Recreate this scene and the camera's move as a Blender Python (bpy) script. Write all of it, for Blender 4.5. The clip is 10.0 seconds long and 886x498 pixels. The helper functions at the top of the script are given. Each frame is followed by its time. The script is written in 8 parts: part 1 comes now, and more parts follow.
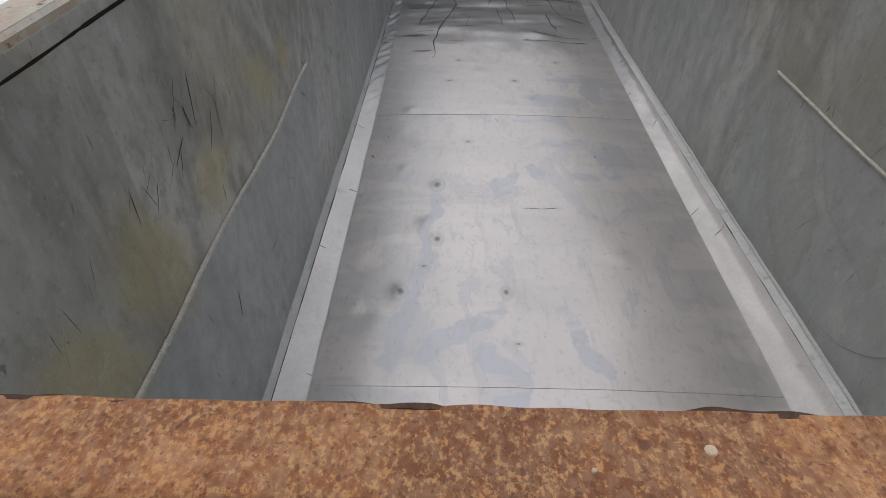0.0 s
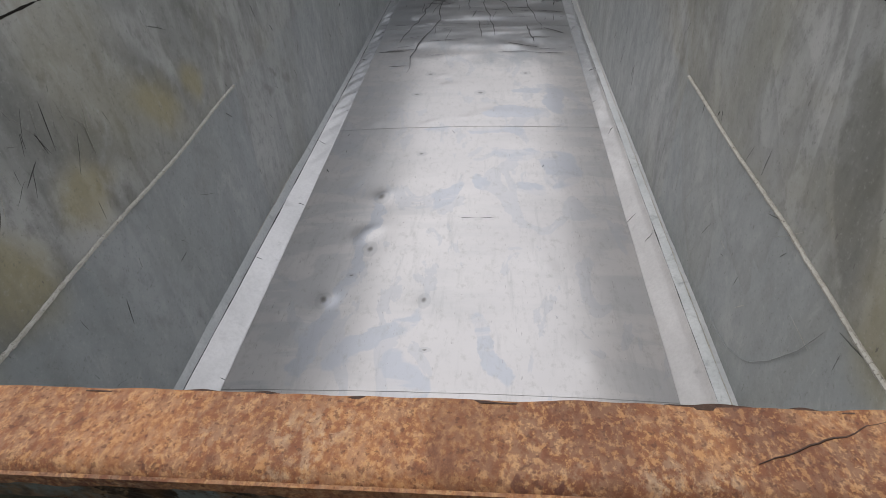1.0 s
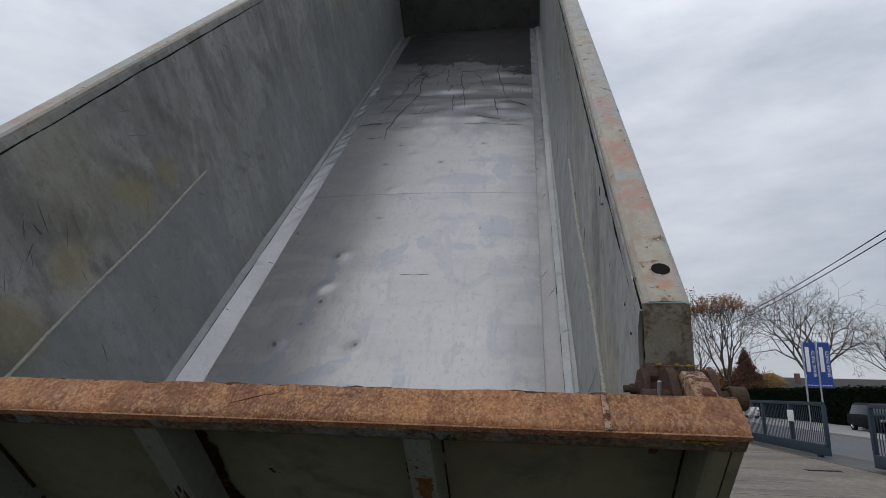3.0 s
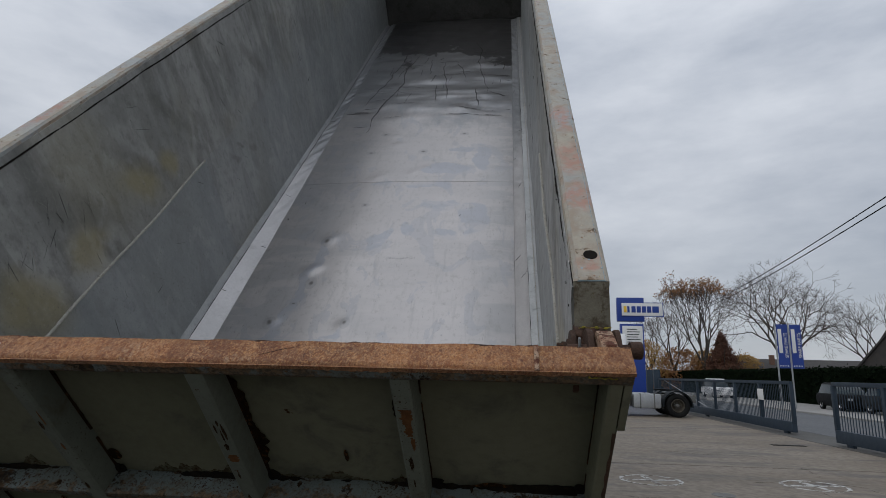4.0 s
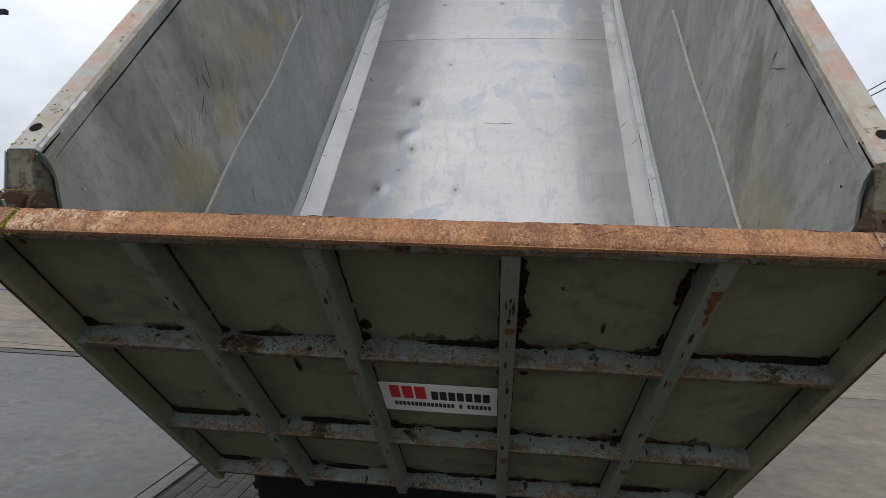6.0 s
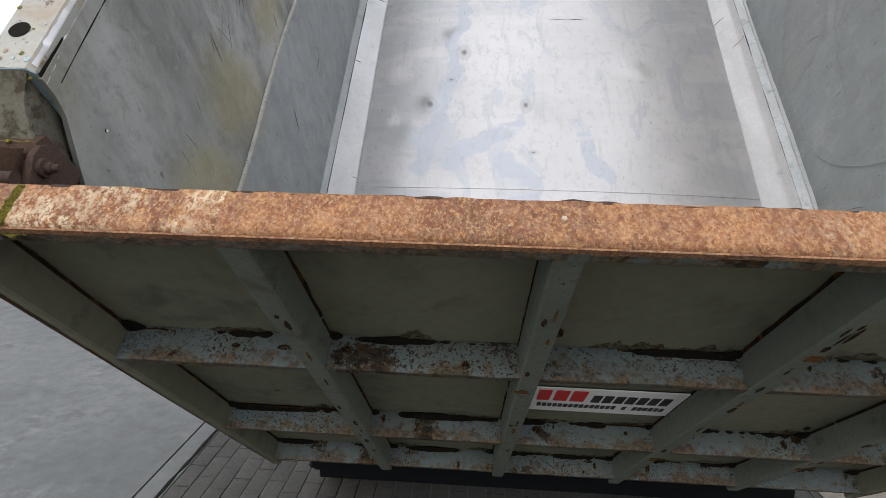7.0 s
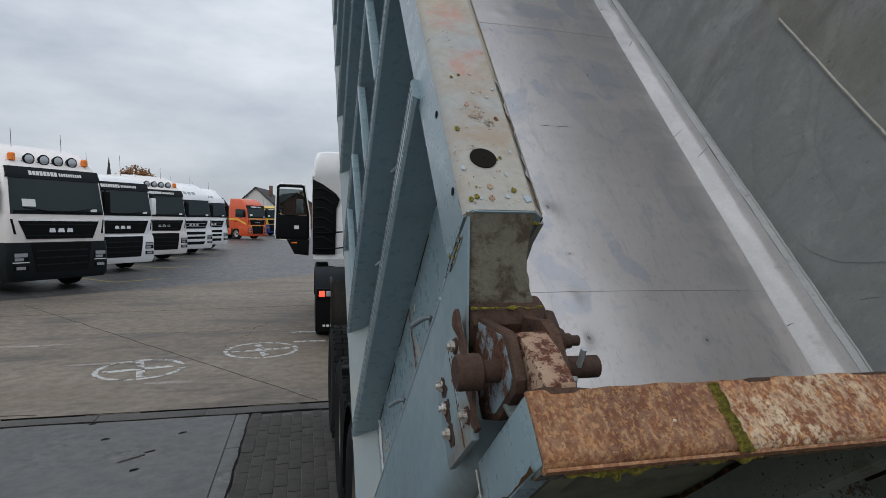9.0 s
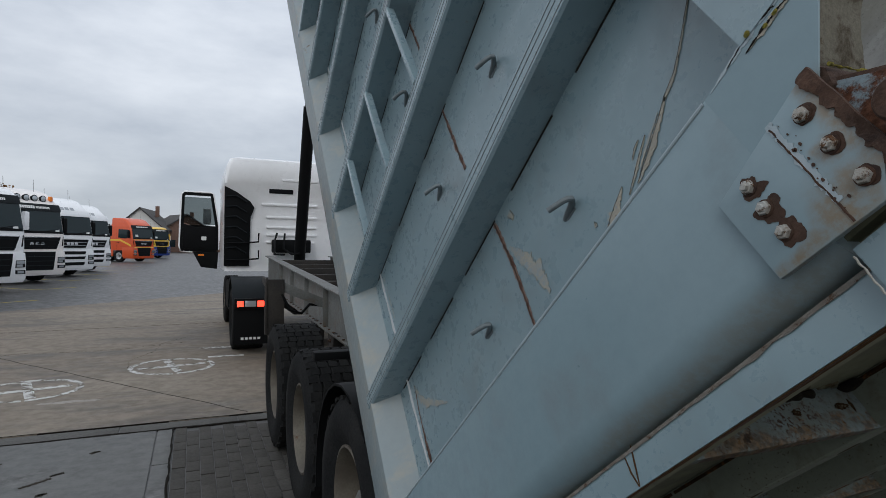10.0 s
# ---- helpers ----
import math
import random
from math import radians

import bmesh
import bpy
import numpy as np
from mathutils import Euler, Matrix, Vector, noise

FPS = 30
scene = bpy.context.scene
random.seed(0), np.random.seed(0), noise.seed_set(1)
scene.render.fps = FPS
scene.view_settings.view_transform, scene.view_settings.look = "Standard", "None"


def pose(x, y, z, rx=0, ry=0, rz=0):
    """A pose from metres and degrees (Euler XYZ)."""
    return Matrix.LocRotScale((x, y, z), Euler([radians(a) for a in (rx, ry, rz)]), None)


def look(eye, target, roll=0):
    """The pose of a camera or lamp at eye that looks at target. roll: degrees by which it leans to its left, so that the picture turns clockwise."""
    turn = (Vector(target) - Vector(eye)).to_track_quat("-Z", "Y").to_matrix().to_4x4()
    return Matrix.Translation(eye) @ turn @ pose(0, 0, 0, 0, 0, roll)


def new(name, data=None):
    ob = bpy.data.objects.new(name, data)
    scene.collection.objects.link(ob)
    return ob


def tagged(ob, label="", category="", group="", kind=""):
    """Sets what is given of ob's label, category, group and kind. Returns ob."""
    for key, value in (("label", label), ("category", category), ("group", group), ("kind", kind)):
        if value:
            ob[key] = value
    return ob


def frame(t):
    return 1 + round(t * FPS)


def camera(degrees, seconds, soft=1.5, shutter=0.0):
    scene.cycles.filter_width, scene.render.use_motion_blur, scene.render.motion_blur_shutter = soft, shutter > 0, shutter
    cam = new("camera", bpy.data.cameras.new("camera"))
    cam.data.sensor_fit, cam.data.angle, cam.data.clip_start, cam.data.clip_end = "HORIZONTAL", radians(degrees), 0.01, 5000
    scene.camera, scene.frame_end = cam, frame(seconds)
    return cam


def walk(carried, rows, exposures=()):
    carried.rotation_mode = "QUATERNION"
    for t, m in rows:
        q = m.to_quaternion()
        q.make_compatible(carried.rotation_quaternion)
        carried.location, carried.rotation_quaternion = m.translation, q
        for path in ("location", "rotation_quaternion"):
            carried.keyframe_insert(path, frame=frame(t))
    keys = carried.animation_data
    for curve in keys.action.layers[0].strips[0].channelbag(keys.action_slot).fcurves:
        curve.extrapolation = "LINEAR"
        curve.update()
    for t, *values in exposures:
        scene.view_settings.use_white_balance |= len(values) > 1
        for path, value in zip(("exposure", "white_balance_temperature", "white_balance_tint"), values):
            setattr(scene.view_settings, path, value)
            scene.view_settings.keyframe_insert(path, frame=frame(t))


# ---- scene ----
cam = camera(75.6, 10.0, soft=0.85)
METRES, EYE, TILT, LEAN, TURN = 5.66, 1.86, -41.2, 0.63, 0.7
ROWS = [
    (0.0, 0.0, 0.0, 0.0, -1.51, 49.55, -1.29),
    (0.5, 0.0614, -0.0082, -0.0099, -0.04, 49.99, -2.45),
    (1.0, 0.1155, -0.01, -0.0081, 2.07, 50.39, -4.29),
    (1.5, 0.1591, -0.0181, -0.0109, 3.17, 52.31, -5.66),
    (2.0, 0.1866, -0.0306, -0.0216, 4.0, 54.17, -6.25),
    (3.5, 0.2577, -0.0902, -0.085, 3.77, 54.26, -6.07),
    (4.0, 0.2444, -0.1127, -0.1211, 2.98, 53.34, -5.27),
    (4.5, 0.2262, -0.1419, -0.1546, 3.61, 50.64, -5.91),
    (5.0, 0.2186, -0.1413, -0.1748, 3.95, 47.57, -6.35),
    (5.5, 0.1794, -0.1348, -0.1641, 3.38, 43.74, -5.87),
    (7.0, 0.0069, -0.0588, -0.0421, 0.83, 29.81, -3.5),
    (7.5, -0.0485, -0.0395, -0.0141, -0.86, 28.3, -1.88),
    (8.0, -0.0935, -0.0306, 0.0037, -3.77, 30.99, 0.72),
    (8.5, -0.1335, -0.0372, 0.0092, -7.99, 34.5, 4.63),
    (9.0, -0.1831, -0.0276, 0.0006, -11.85, 37.55, 8.17),
    (9.5, -0.2204, 0.0022, -0.0036, -16.4, 37.38, 11.85),
    (10.0, -0.2501, 0.0493, -0.0038, -19.71, 38.44, 14.6),
]
HELD = [
    (2.2, look((1.093, -0.285, 1.849), (0.808, 1.635, 2.330), 1.7)),
    (3.3, look((1.428, -0.655, 1.811), (1.148, 1.268, 2.286), 1.5)),
    (5.7, look((0.873, -1.111, 1.702), (0.630, 0.873, 1.745), 1.6)),
    (6.8, look((0.163, -0.503, 1.902), (0.027, 1.460, 1.544), 1.9)),
]
walk(
    cam,
    sorted(HELD + [(t, pose(0, 0, EYE, TILT, LEAN, TURN) @ pose(METRES * x, METRES * y, METRES * z, 90 + pitch, roll, yaw)) for t, x, y, z, yaw, pitch, roll in ROWS], key=lambda row: row[0]),
    exposures=[(0.0, 0.0, 6800, 12), (1.0, 0.28, 6650, 11), (2.2, 0.24, 6550, 10), (3.3, -0.66, 6250, 10), (4.5, -0.56, 6400, 10), (5.7, -0.10, 6500, 10), (6.8, 0.58, 6500, 10), (8.0, 0.64, 6250, 10), (8.5, 0.24, 6200, 10), (8.7, 0.0, 6250, 10), (9.0, -0.30, 6300, 9), (9.5, -0.30, 6300, 9), (10.0, -0.29, 6250, 9)],
)

# ---- world and sun: a bright overcast sky ----
world = bpy.data.worlds.new("overcast_sky")
scene.world = world
world.use_nodes = True
wn, wl = world.node_tree.nodes, world.node_tree.links
wn.clear()
w_out, w_bg = wn.new("ShaderNodeOutputWorld"), wn.new("ShaderNodeBackground")
w_sky = wn.new("ShaderNodeTexSky")
w_sky.sky_type, w_sky.sun_disc = "NISHITA", False
w_sky.sun_elevation, w_sky.sun_rotation = radians(32), radians(215)
w_dim = wn.new("ShaderNodeMix")
w_dim.data_type, w_dim.blend_type = "RGBA", "MULTIPLY"
w_dim.inputs["Factor"].default_value = 1.0
w_dim.inputs["B"].default_value = (0.1, 0.1, 0.1, 1)
w_tc, w_map = wn.new("ShaderNodeTexCoord"), wn.new("ShaderNodeMapping")
w_map.inputs["Scale"].default_value = (1.6, 1.6, 4.5)
w_n = wn.new("ShaderNodeTexNoise")
w_n.inputs["Scale"].default_value, w_n.inputs["Detail"].default_value, w_n.inputs["Roughness"].default_value = 1.5, 7.0, 0.55
w_ramp = wn.new("ShaderNodeValToRGB")
w_ramp.color_ramp.elements[0].position, w_ramp.color_ramp.elements[1].position = 0.32, 0.68
w_ramp.color_ramp.elements[0].color = (0.43, 0.465, 0.525, 1)
w_ramp.color_ramp.elements[1].color = (0.78, 0.80, 0.835, 1)
w_mix = wn.new("ShaderNodeMix")
w_mix.data_type = "RGBA"
w_mix.inputs["Factor"].default_value = 0.9
wl.new(w_tc.outputs["Generated"], w_map.inputs["Vector"])
wl.new(w_map.outputs["Vector"], w_n.inputs["Vector"])
wl.new(w_n.outputs["Fac"], w_ramp.inputs["Fac"])
wl.new(w_sky.outputs["Color"], w_dim.inputs["A"])
wl.new(w_dim.outputs["Result"], w_mix.inputs["A"])
wl.new(w_ramp.outputs["Color"], w_mix.inputs["B"])
wl.new(w_mix.outputs["Result"], w_bg.inputs["Color"])
# an overcast sky is brighter overhead than at the horizon
w_sep, w_grad = wn.new("ShaderNodeSeparateXYZ"), wn.new("ShaderNodeMapRange")
w_grad.inputs["From Min"].default_value, w_grad.inputs["From Max"].default_value = 0.05, 1.0
w_grad.inputs["To Min"].default_value, w_grad.inputs["To Max"].default_value = 1.1, 2.1
wl.new(w_tc.outputs["Generated"], w_sep.inputs["Vector"])
wl.new(w_sep.outputs["Z"], w_grad.inputs["Value"])
wl.new(w_grad.outputs["Result"], w_bg.inputs["Strength"])
wl.new(w_bg.outputs["Background"], w_out.inputs["Surface"])

sun = new("sun", bpy.data.lights.new("sun", "SUN"))
sun.data.energy, sun.data.angle, sun.data.color = 0.7, radians(25), (1.0, 0.96, 0.9)
sun.matrix_world = look((-14, -20, 20), (0, 0, 0))


# ---- materials ----
def ramp(nt, fac, lo, hi, a=0.0, b=1.0):
    """A soft threshold of a value."""
    m = nt.nodes.new("ShaderNodeMapRange")
    m.interpolation_type = "SMOOTHSTEP"
    m.inputs["From Min"].default_value, m.inputs["From Max"].default_value = lo, hi
    m.inputs["To Min"].default_value, m.inputs["To Max"].default_value = a, b
    nt.links.new(fac, m.inputs["Value"])
    return m.outputs["Result"]


def noise_of(nt, vec, scale, detail=5.0, rough=0.6, stretch=(1, 1, 1), turn=(0, 0, 0), distort=0.0):
    mp = nt.nodes.new("ShaderNodeMapping")
    mp.inputs["Scale"].default_value = stretch
    mp.inputs["Rotation"].default_value = [radians(a) for a in turn]
    nt.links.new(vec, mp.inputs["Vector"])
    n = nt.nodes.new("ShaderNodeTexNoise")
    n.inputs["Scale"].default_value, n.inputs["Detail"].default_value, n.inputs["Roughness"].default_value = scale, detail, rough
    n.inputs["Distortion"].default_value = distort
    nt.links.new(mp.outputs["Vector"], n.inputs["Vector"])
    return n.outputs["Fac"]


def blend(nt, fac, a, b, mode="MIX"):
    m = nt.nodes.new("ShaderNodeMix")
    m.data_type, m.blend_type = "RGBA", mode
    for socket, v in ((m.inputs["Factor"], fac), (m.inputs["A"], a), (m.inputs["B"], b)):
        if isinstance(v, (int, float)):
            socket.default_value = v
        elif isinstance(v, tuple):
            socket.default_value = (*v, 1) if len(v) == 3 else v
        else:
            nt.links.new(v, socket)
    return m.outputs["Result"]


def start(name, rough=0.6, metal=0.0):
    m = bpy.data.materials.new(name)
    m.use_nodes = True
    nt = m.node_tree
    p = nt.nodes["Principled BSDF"]
    p.inputs["Roughness"].default_value, p.inputs["Metallic"].default_value = rough, metal
    tc = nt.nodes.new("ShaderNodeTexCoord")
    info = nt.nodes.new("ShaderNodeObjectInfo")
    add = nt.nodes.new("ShaderNodeVectorMath")
    add.operation = "ADD"
    mul = nt.nodes.new("ShaderNodeVectorMath")
    mul.operation = "SCALE"
    comb = nt.nodes.new("ShaderNodeCombineXYZ")
    for k in range(3):
        nt.links.new(info.outputs["Random"], comb.inputs[k])
    nt.links.new(comb.outputs["Vector"], mul.inputs[0])
    mul.inputs["Scale"].default_value = 37.0
    nt.links.new(tc.outputs["Object"], add.inputs[0])
    nt.links.new(mul.outputs["Vector"], add.inputs[1])
    return m, nt, p, add.outputs["Vector"], info


def bump(nt, p, height, strength=0.3, distance=0.004):
    b = nt.nodes.new("ShaderNodeBump")
    b.inputs["Strength"].default_value, b.inputs["Distance"].default_value = strength, distance
    nt.links.new(height, b.inputs["Height"])
    nt.links.new(b.outputs["Normal"], p.inputs["Normal"])


def worn(name, base, other, rough=0.55, metal=0.0, scale=2.5, rust=None, rust_at=(0.62, 0.7), rust_scale=9.0, dirt=None, dirt_at=(0.5, 0.75), vary=0.0, relief=0.25, stretch=(1, 1, 1), turn=(0, 0, 0), spec=0.5, grit=0.35, pits=None):
    """A two-tone surface with broad and fine variation, dirt and rust patches and fine relief."""
    m, nt, p, v, info = start(name, rough, metal)
    p.inputs["Specular IOR Level"].default_value = spec
    big = noise_of(nt, v, scale, 4, 0.55, stretch, turn)
    fine = noise_of(nt, v, scale * 18, 5, 0.7)
    col = blend(nt, ramp(nt, big, 0.3, 0.7), base, other)
    col = blend(nt, ramp(nt, fine, 0.35, 0.75, 0.0, grit * 2), col, tuple(c * 0.62 for c in base))
    r = ramp(nt, fine, 0.2, 0.8, rough - 0.1, min(1.0, rough + 0.12))
    height = fine
    if dirt:
        d = noise_of(nt, v, scale * 3.1, 7, 0.68, stretch, turn, 0.4)
        col = blend(nt, ramp(nt, d, *dirt_at), col, dirt)
    if rust:
        d = noise_of(nt, v, rust_scale, 8, 0.72)
        k = ramp(nt, d, *rust_at)
        shade = blend(nt, ramp(nt, fine, 0.35, 0.65), rust, tuple(c * 0.4 for c in rust))
        col = blend(nt, k, col, shade)
        r2 = nt.nodes.new("ShaderNodeMath")
        r2.operation, r2.use_clamp = "MULTIPLY_ADD", True
        nt.links.new(k, r2.inputs[0])
        r2.inputs[1].default_value = 0.35
        nt.links.new(r, r2.inputs[2])
        r = r2.outputs[0]
    if pits:
        d = noise_of(nt, v, 150.0, 3, 0.6)
        where = noise_of(nt, v, 5.0, 4, 0.6)
        both = nt.nodes.new("ShaderNodeMath")
        both.operation = "MULTIPLY"
        nt.links.new(ramp(nt, d, *pits), both.inputs[0])
        nt.links.new(ramp(nt, where, 0.42, 0.62, 0.08, 1.0), both.inputs[1])
        col = blend(nt, both.outputs[0], col, (0.035, 0.017, 0.008))
    if vary:
        m2 = nt.nodes.new("ShaderNodeMapRange")
        nt.links.new(info.outputs["Random"], m2.inputs["Value"])
        m2.inputs["To Min"].default_value, m2.inputs["To Max"].default_value = 1 - vary, 1 + vary
        vm = nt.nodes.new("ShaderNodeVectorMath")
        vm.operation = "SCALE"
        nt.links.new(col, vm.inputs[0])
        nt.links.new(m2.outputs["Result"], vm.inputs["Scale"])
        col = vm.outputs["Vector"]
    nt.links.new(col, p.inputs["Base Color"])
    nt.links.new(r, p.inputs["Roughness"])
    bump(nt, p, height, relief)
    return m


def plain(name, base, rough=0.5, metal=0.0, coat=0.0, glow=None, spec=0.5):
    """A smooth made surface with slight fine variation."""
    m, nt, p, v, info = start(name, rough, metal)
    fine = noise_of(nt, v, 6.0, 6, 0.6)
    nt.links.new(blend(nt, ramp(nt, fine, 0.35, 0.75), base, tuple(c * 0.95 for c in base)), p.inputs["Base Color"])
    nt.links.new(ramp(nt, fine, 0.2, 0.8, max(0.02, rough - 0.06), rough + 0.08), p.inputs["Roughness"])
    p.inputs["Coat Weight"].default_value = coat
    p.inputs["Specular IOR Level"].default_value = spec
    if glow:
        p.inputs["Emission Color"].default_value, p.inputs["Emission Strength"].default_value = (*glow[0], 1), glow[1]
    return m


def blobs(nt, vec, spots, wobble, scale, plane="xy"):
    """How far a place lies from the nearest of some stains: below 1 inside. spots: two coordinates, two radii, turn."""
    n = nt.nodes.new("ShaderNodeTexNoise")
    n.inputs["Scale"].default_value, n.inputs["Detail"].default_value, n.inputs["Roughness"].default_value = scale, 6.0, 0.55
    nt.links.new(vec, n.inputs["Vector"])
    mid = nt.nodes.new("ShaderNodeVectorMath")
    mid.operation = "SUBTRACT"
    nt.links.new(n.outputs["Color"], mid.inputs[0])
    mid.inputs[1].default_value = (0.5, 0.5, 0.5)
    add = nt.nodes.new("ShaderNodeVectorMath")
    add.operation = "MULTIPLY_ADD"
    nt.links.new(mid.outputs["Vector"], add.inputs[0])
    add.inputs[1].default_value = (wobble, wobble, wobble)
    nt.links.new(vec, add.inputs[2])
    least = None
    for a, b, ra, rb, turn in spots:
        mp = nt.nodes.new("ShaderNodeMapping")
        mp.vector_type = "TEXTURE"
        mp.inputs["Location"].default_value = (a, b, 0) if plane == "xy" else (0, a, b)
        mp.inputs["Rotation"].default_value = (0, 0, radians(turn)) if plane == "xy" else (radians(turn), 0, 0)
        mp.inputs["Scale"].default_value = (ra, rb, 1e6) if plane == "xy" else (1e6, ra, rb)
        nt.links.new(add.outputs["Vector"], mp.inputs["Vector"])
        ln = nt.nodes.new("ShaderNodeVectorMath")
        ln.operation = "LENGTH"
        nt.links.new(mp.outputs["Vector"], ln.inputs[0])
        if least is None:
            least = ln.outputs["Value"]
        else:
            m = nt.nodes.new("ShaderNodeMath")
            m.operation = "MINIMUM"
            nt.links.new(least, m.inputs[0])
            nt.links.new(ln.outputs["Value"], m.inputs[1])
            least = m.outputs[0]
    return least


# smooth films that dried on the floor, and the smudges round its dents
FILMS = ((0.78, 5.62, 0.24, 0.10, 4), (0.66, 5.31, 0.24, 0.05, -5), (0.56, 4.58, 0.045, 0.14, 0), (0.33, 4.42, 0.055, 0.17, -32), (0.82, 4.94, 0.19, 0.09, 3), (0.88, 4.50, 0.11, 0.07, -20), (0.22, 5.33, 0.11, 0.04, 0),
         (0.90, 6.05, 0.10, 0.06, 0), (0.05, 3.17, 0.07, 0.28, -48), (0.25, 2.90, 0.10, 0.20, 10), (0.61, 3.14, 0.05, 0.24, 18), (-0.11, 3.95, 0.035, 0.50, -6), (-0.22, 3.18, 0.045, 0.34, -14), (1.10, 4.75, 0.12, 0.26, 0), (1.12, 5.9, 0.09, 0.3, 5))
SMUDGES = ((-0.08, 4.40, 0.05, 0.07, 0), (-0.07, 3.87, 0.045, 0.07, 0), (-0.24, 3.44, 0.045, 0.06, 0), (0.29, 3.44, 0.035, 0.06, 0), (0.33, 3.11, 0.03, 0.02, 0), (-0.13, 3.64, 0.03, 0.02, 0), (0.05, 6.43, 0.05, 0.05, 0), (0.92, 6.42, 0.05, 0.04, 0),
           (-0.03, 5.99, 0.05, 0.04, 0), (0.52, 6.0, 0.05, 0.05, 0), (0.27, 2.60, 0.03, 0.03, 0), (0.9, 2.57, 0.03, 0.03, 0), (0.12, 4.96, 0.04, 0.03, 0))


def on_both(nt, a, b):
    k = nt.nodes.new("ShaderNodeMath")
    k.operation = "MULTIPLY"
    nt.links.new(a, k.inputs[0])
    nt.links.new(b, k.inputs[1])
    return k.outputs[0]


def floor_steel():
    """Bare load floor: polished by sliding loads, with dried films, dents and dark gouges."""
    m, nt, p, v, info = start("worn_floor_steel", 0.4, 0.70)
    tc = nt.nodes.new("ShaderNodeTexCoord").outputs["Object"]
    broad = noise_of(nt, tc, 0.9, 3, 0.5)
    smear = noise_of(nt, tc, 2.6, 5, 0.55, (1.25, 0.7, 1), (0, 0, 20), 1.3)
    grain = noise_of(nt, tc, 9.0, 6, 0.65, (2.0, 0.6, 1))
    cross = noise_of(nt, tc, 3.0, 5, 0.6, (0.5, 2.4, 1))
    ragged = noise_of(nt, tc, 2.4, 6, 0.6, (0.55, 1.6, 1), (0, 0, 8), 0.8)
    speck = noise_of(nt, tc, 46.0, 4, 0.7)
    mott = noise_of(nt, tc, 24.0, 6, 0.7, (1, 0.7, 1), (0, 0, 35))
    sep = nt.nodes.new("ShaderNodeSeparateXYZ")
    nt.links.new(tc, sep.inputs[0])
    col = blend(nt, ramp(nt, broad, 0.35, 0.65), (0.515, 0.485, 0.47), (0.58, 0.545, 0.525))
    col = blend(nt, ramp(nt, cross, 0.48, 0.75, 0.0, 0.4), col, (0.42, 0.415, 0.41))
    # greyer beside the walls: ragged streaks and the walls' reflection put into the colour
    for a, b in ((0.12, -0.32), (1.02, 1.34)):
        wall_grey = nt.nodes.new("ShaderNodeMath")
        wall_grey.operation = "MULTIPLY"
        nt.links.new(ramp(nt, sep.outputs["X"], a, b, 0.0, 1.0) if a < b else ramp(nt, sep.outputs["X"], b, a, 1.0, 0.0), wall_grey.inputs[0])
        nt.links.new(ramp(nt, ragged, 0.45, 0.54, 0.2, 0.7), wall_grey.inputs[1])
        col = blend(nt, wall_grey.outputs[0], col, (0.42, 0.415, 0.415))
    film = blobs(nt, tc, FILMS, 0.27, 4.2)
    patch = on_both(nt, ramp(nt, film, 0.90, 1.10, 0.9, 0.0), ramp(nt, ragged, 0.40, 0.47, 0.25, 1.0))
    col = blend(nt, patch, col, (0.425, 0.428, 0.455))
    faint = ramp(nt, smear, 0.56, 0.575, 0.0, 0.45)
    col = blend(nt, faint, col, (0.41, 0.412, 0.435))
    smudge = blobs(nt, tc, SMUDGES, 0.03, 12.0)
    col = blend(nt, ramp(nt, smudge, 0.95, 1.1, 0.35, 0.0), col, (0.33, 0.325, 0.33))
    col = blend(nt, ramp(nt, smudge, 0.1, 0.55, 0.85, 0.0), col, (0.14, 0.13, 0.12))
    col = blend(nt, ramp(nt, grain, 0.52, 0.8, 0.0, 0.4), col, (0.34, 0.33, 0.31))
    col = blend(nt, ramp(nt, mott, 0.52, 0.70, 0.0, 0.42), col, (0.34, 0.32, 0.295))
    drag = noise_of(nt, tc, 5.0, 7, 0.7, (3.2, 0.35, 1), (0, 0, 6), 0.3)
    col = blend(nt, ramp(nt, drag, 0.54, 0.72, 0.0, 0.38), col, (0.33, 0.32, 0.31))
    rub_mark = noise_of(nt, tc, 34.0, 3, 0.6, (2.6, 0.5, 1), (0, 0, -14), 0.4)
    col = blend(nt, ramp(nt, rub_mark, 0.66, 0.72, 0.0, 0.5), col, (0.24, 0.225, 0.205))
    col = blend(nt, ramp(nt, speck, 0.70, 0.76, 0.0, 0.8), col, (0.16, 0.13, 0.10))
    # far end darker: grime and the headboard's dark reflection put into the colour
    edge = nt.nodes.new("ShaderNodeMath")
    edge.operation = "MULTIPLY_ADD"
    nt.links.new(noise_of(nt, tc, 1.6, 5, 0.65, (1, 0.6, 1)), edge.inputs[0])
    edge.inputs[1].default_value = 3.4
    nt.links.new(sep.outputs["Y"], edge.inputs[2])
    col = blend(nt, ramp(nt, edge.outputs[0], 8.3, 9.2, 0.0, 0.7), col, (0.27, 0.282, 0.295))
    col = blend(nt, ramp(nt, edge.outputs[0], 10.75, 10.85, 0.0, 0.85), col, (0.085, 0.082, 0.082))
    nt.links.new(col, p.inputs["Base Color"])
    r = blend(nt, patch, ramp(nt, cross, 0.2, 0.8, 0.29, 0.38), ramp(nt, cross, 0.2, 0.8, 0.28, 0.36))
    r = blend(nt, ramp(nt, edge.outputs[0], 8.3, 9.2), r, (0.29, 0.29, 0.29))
    nt.links.new(r, p.inputs["Roughness"])
    bump(nt, p, grain, 0.10, 0.003)
    return m


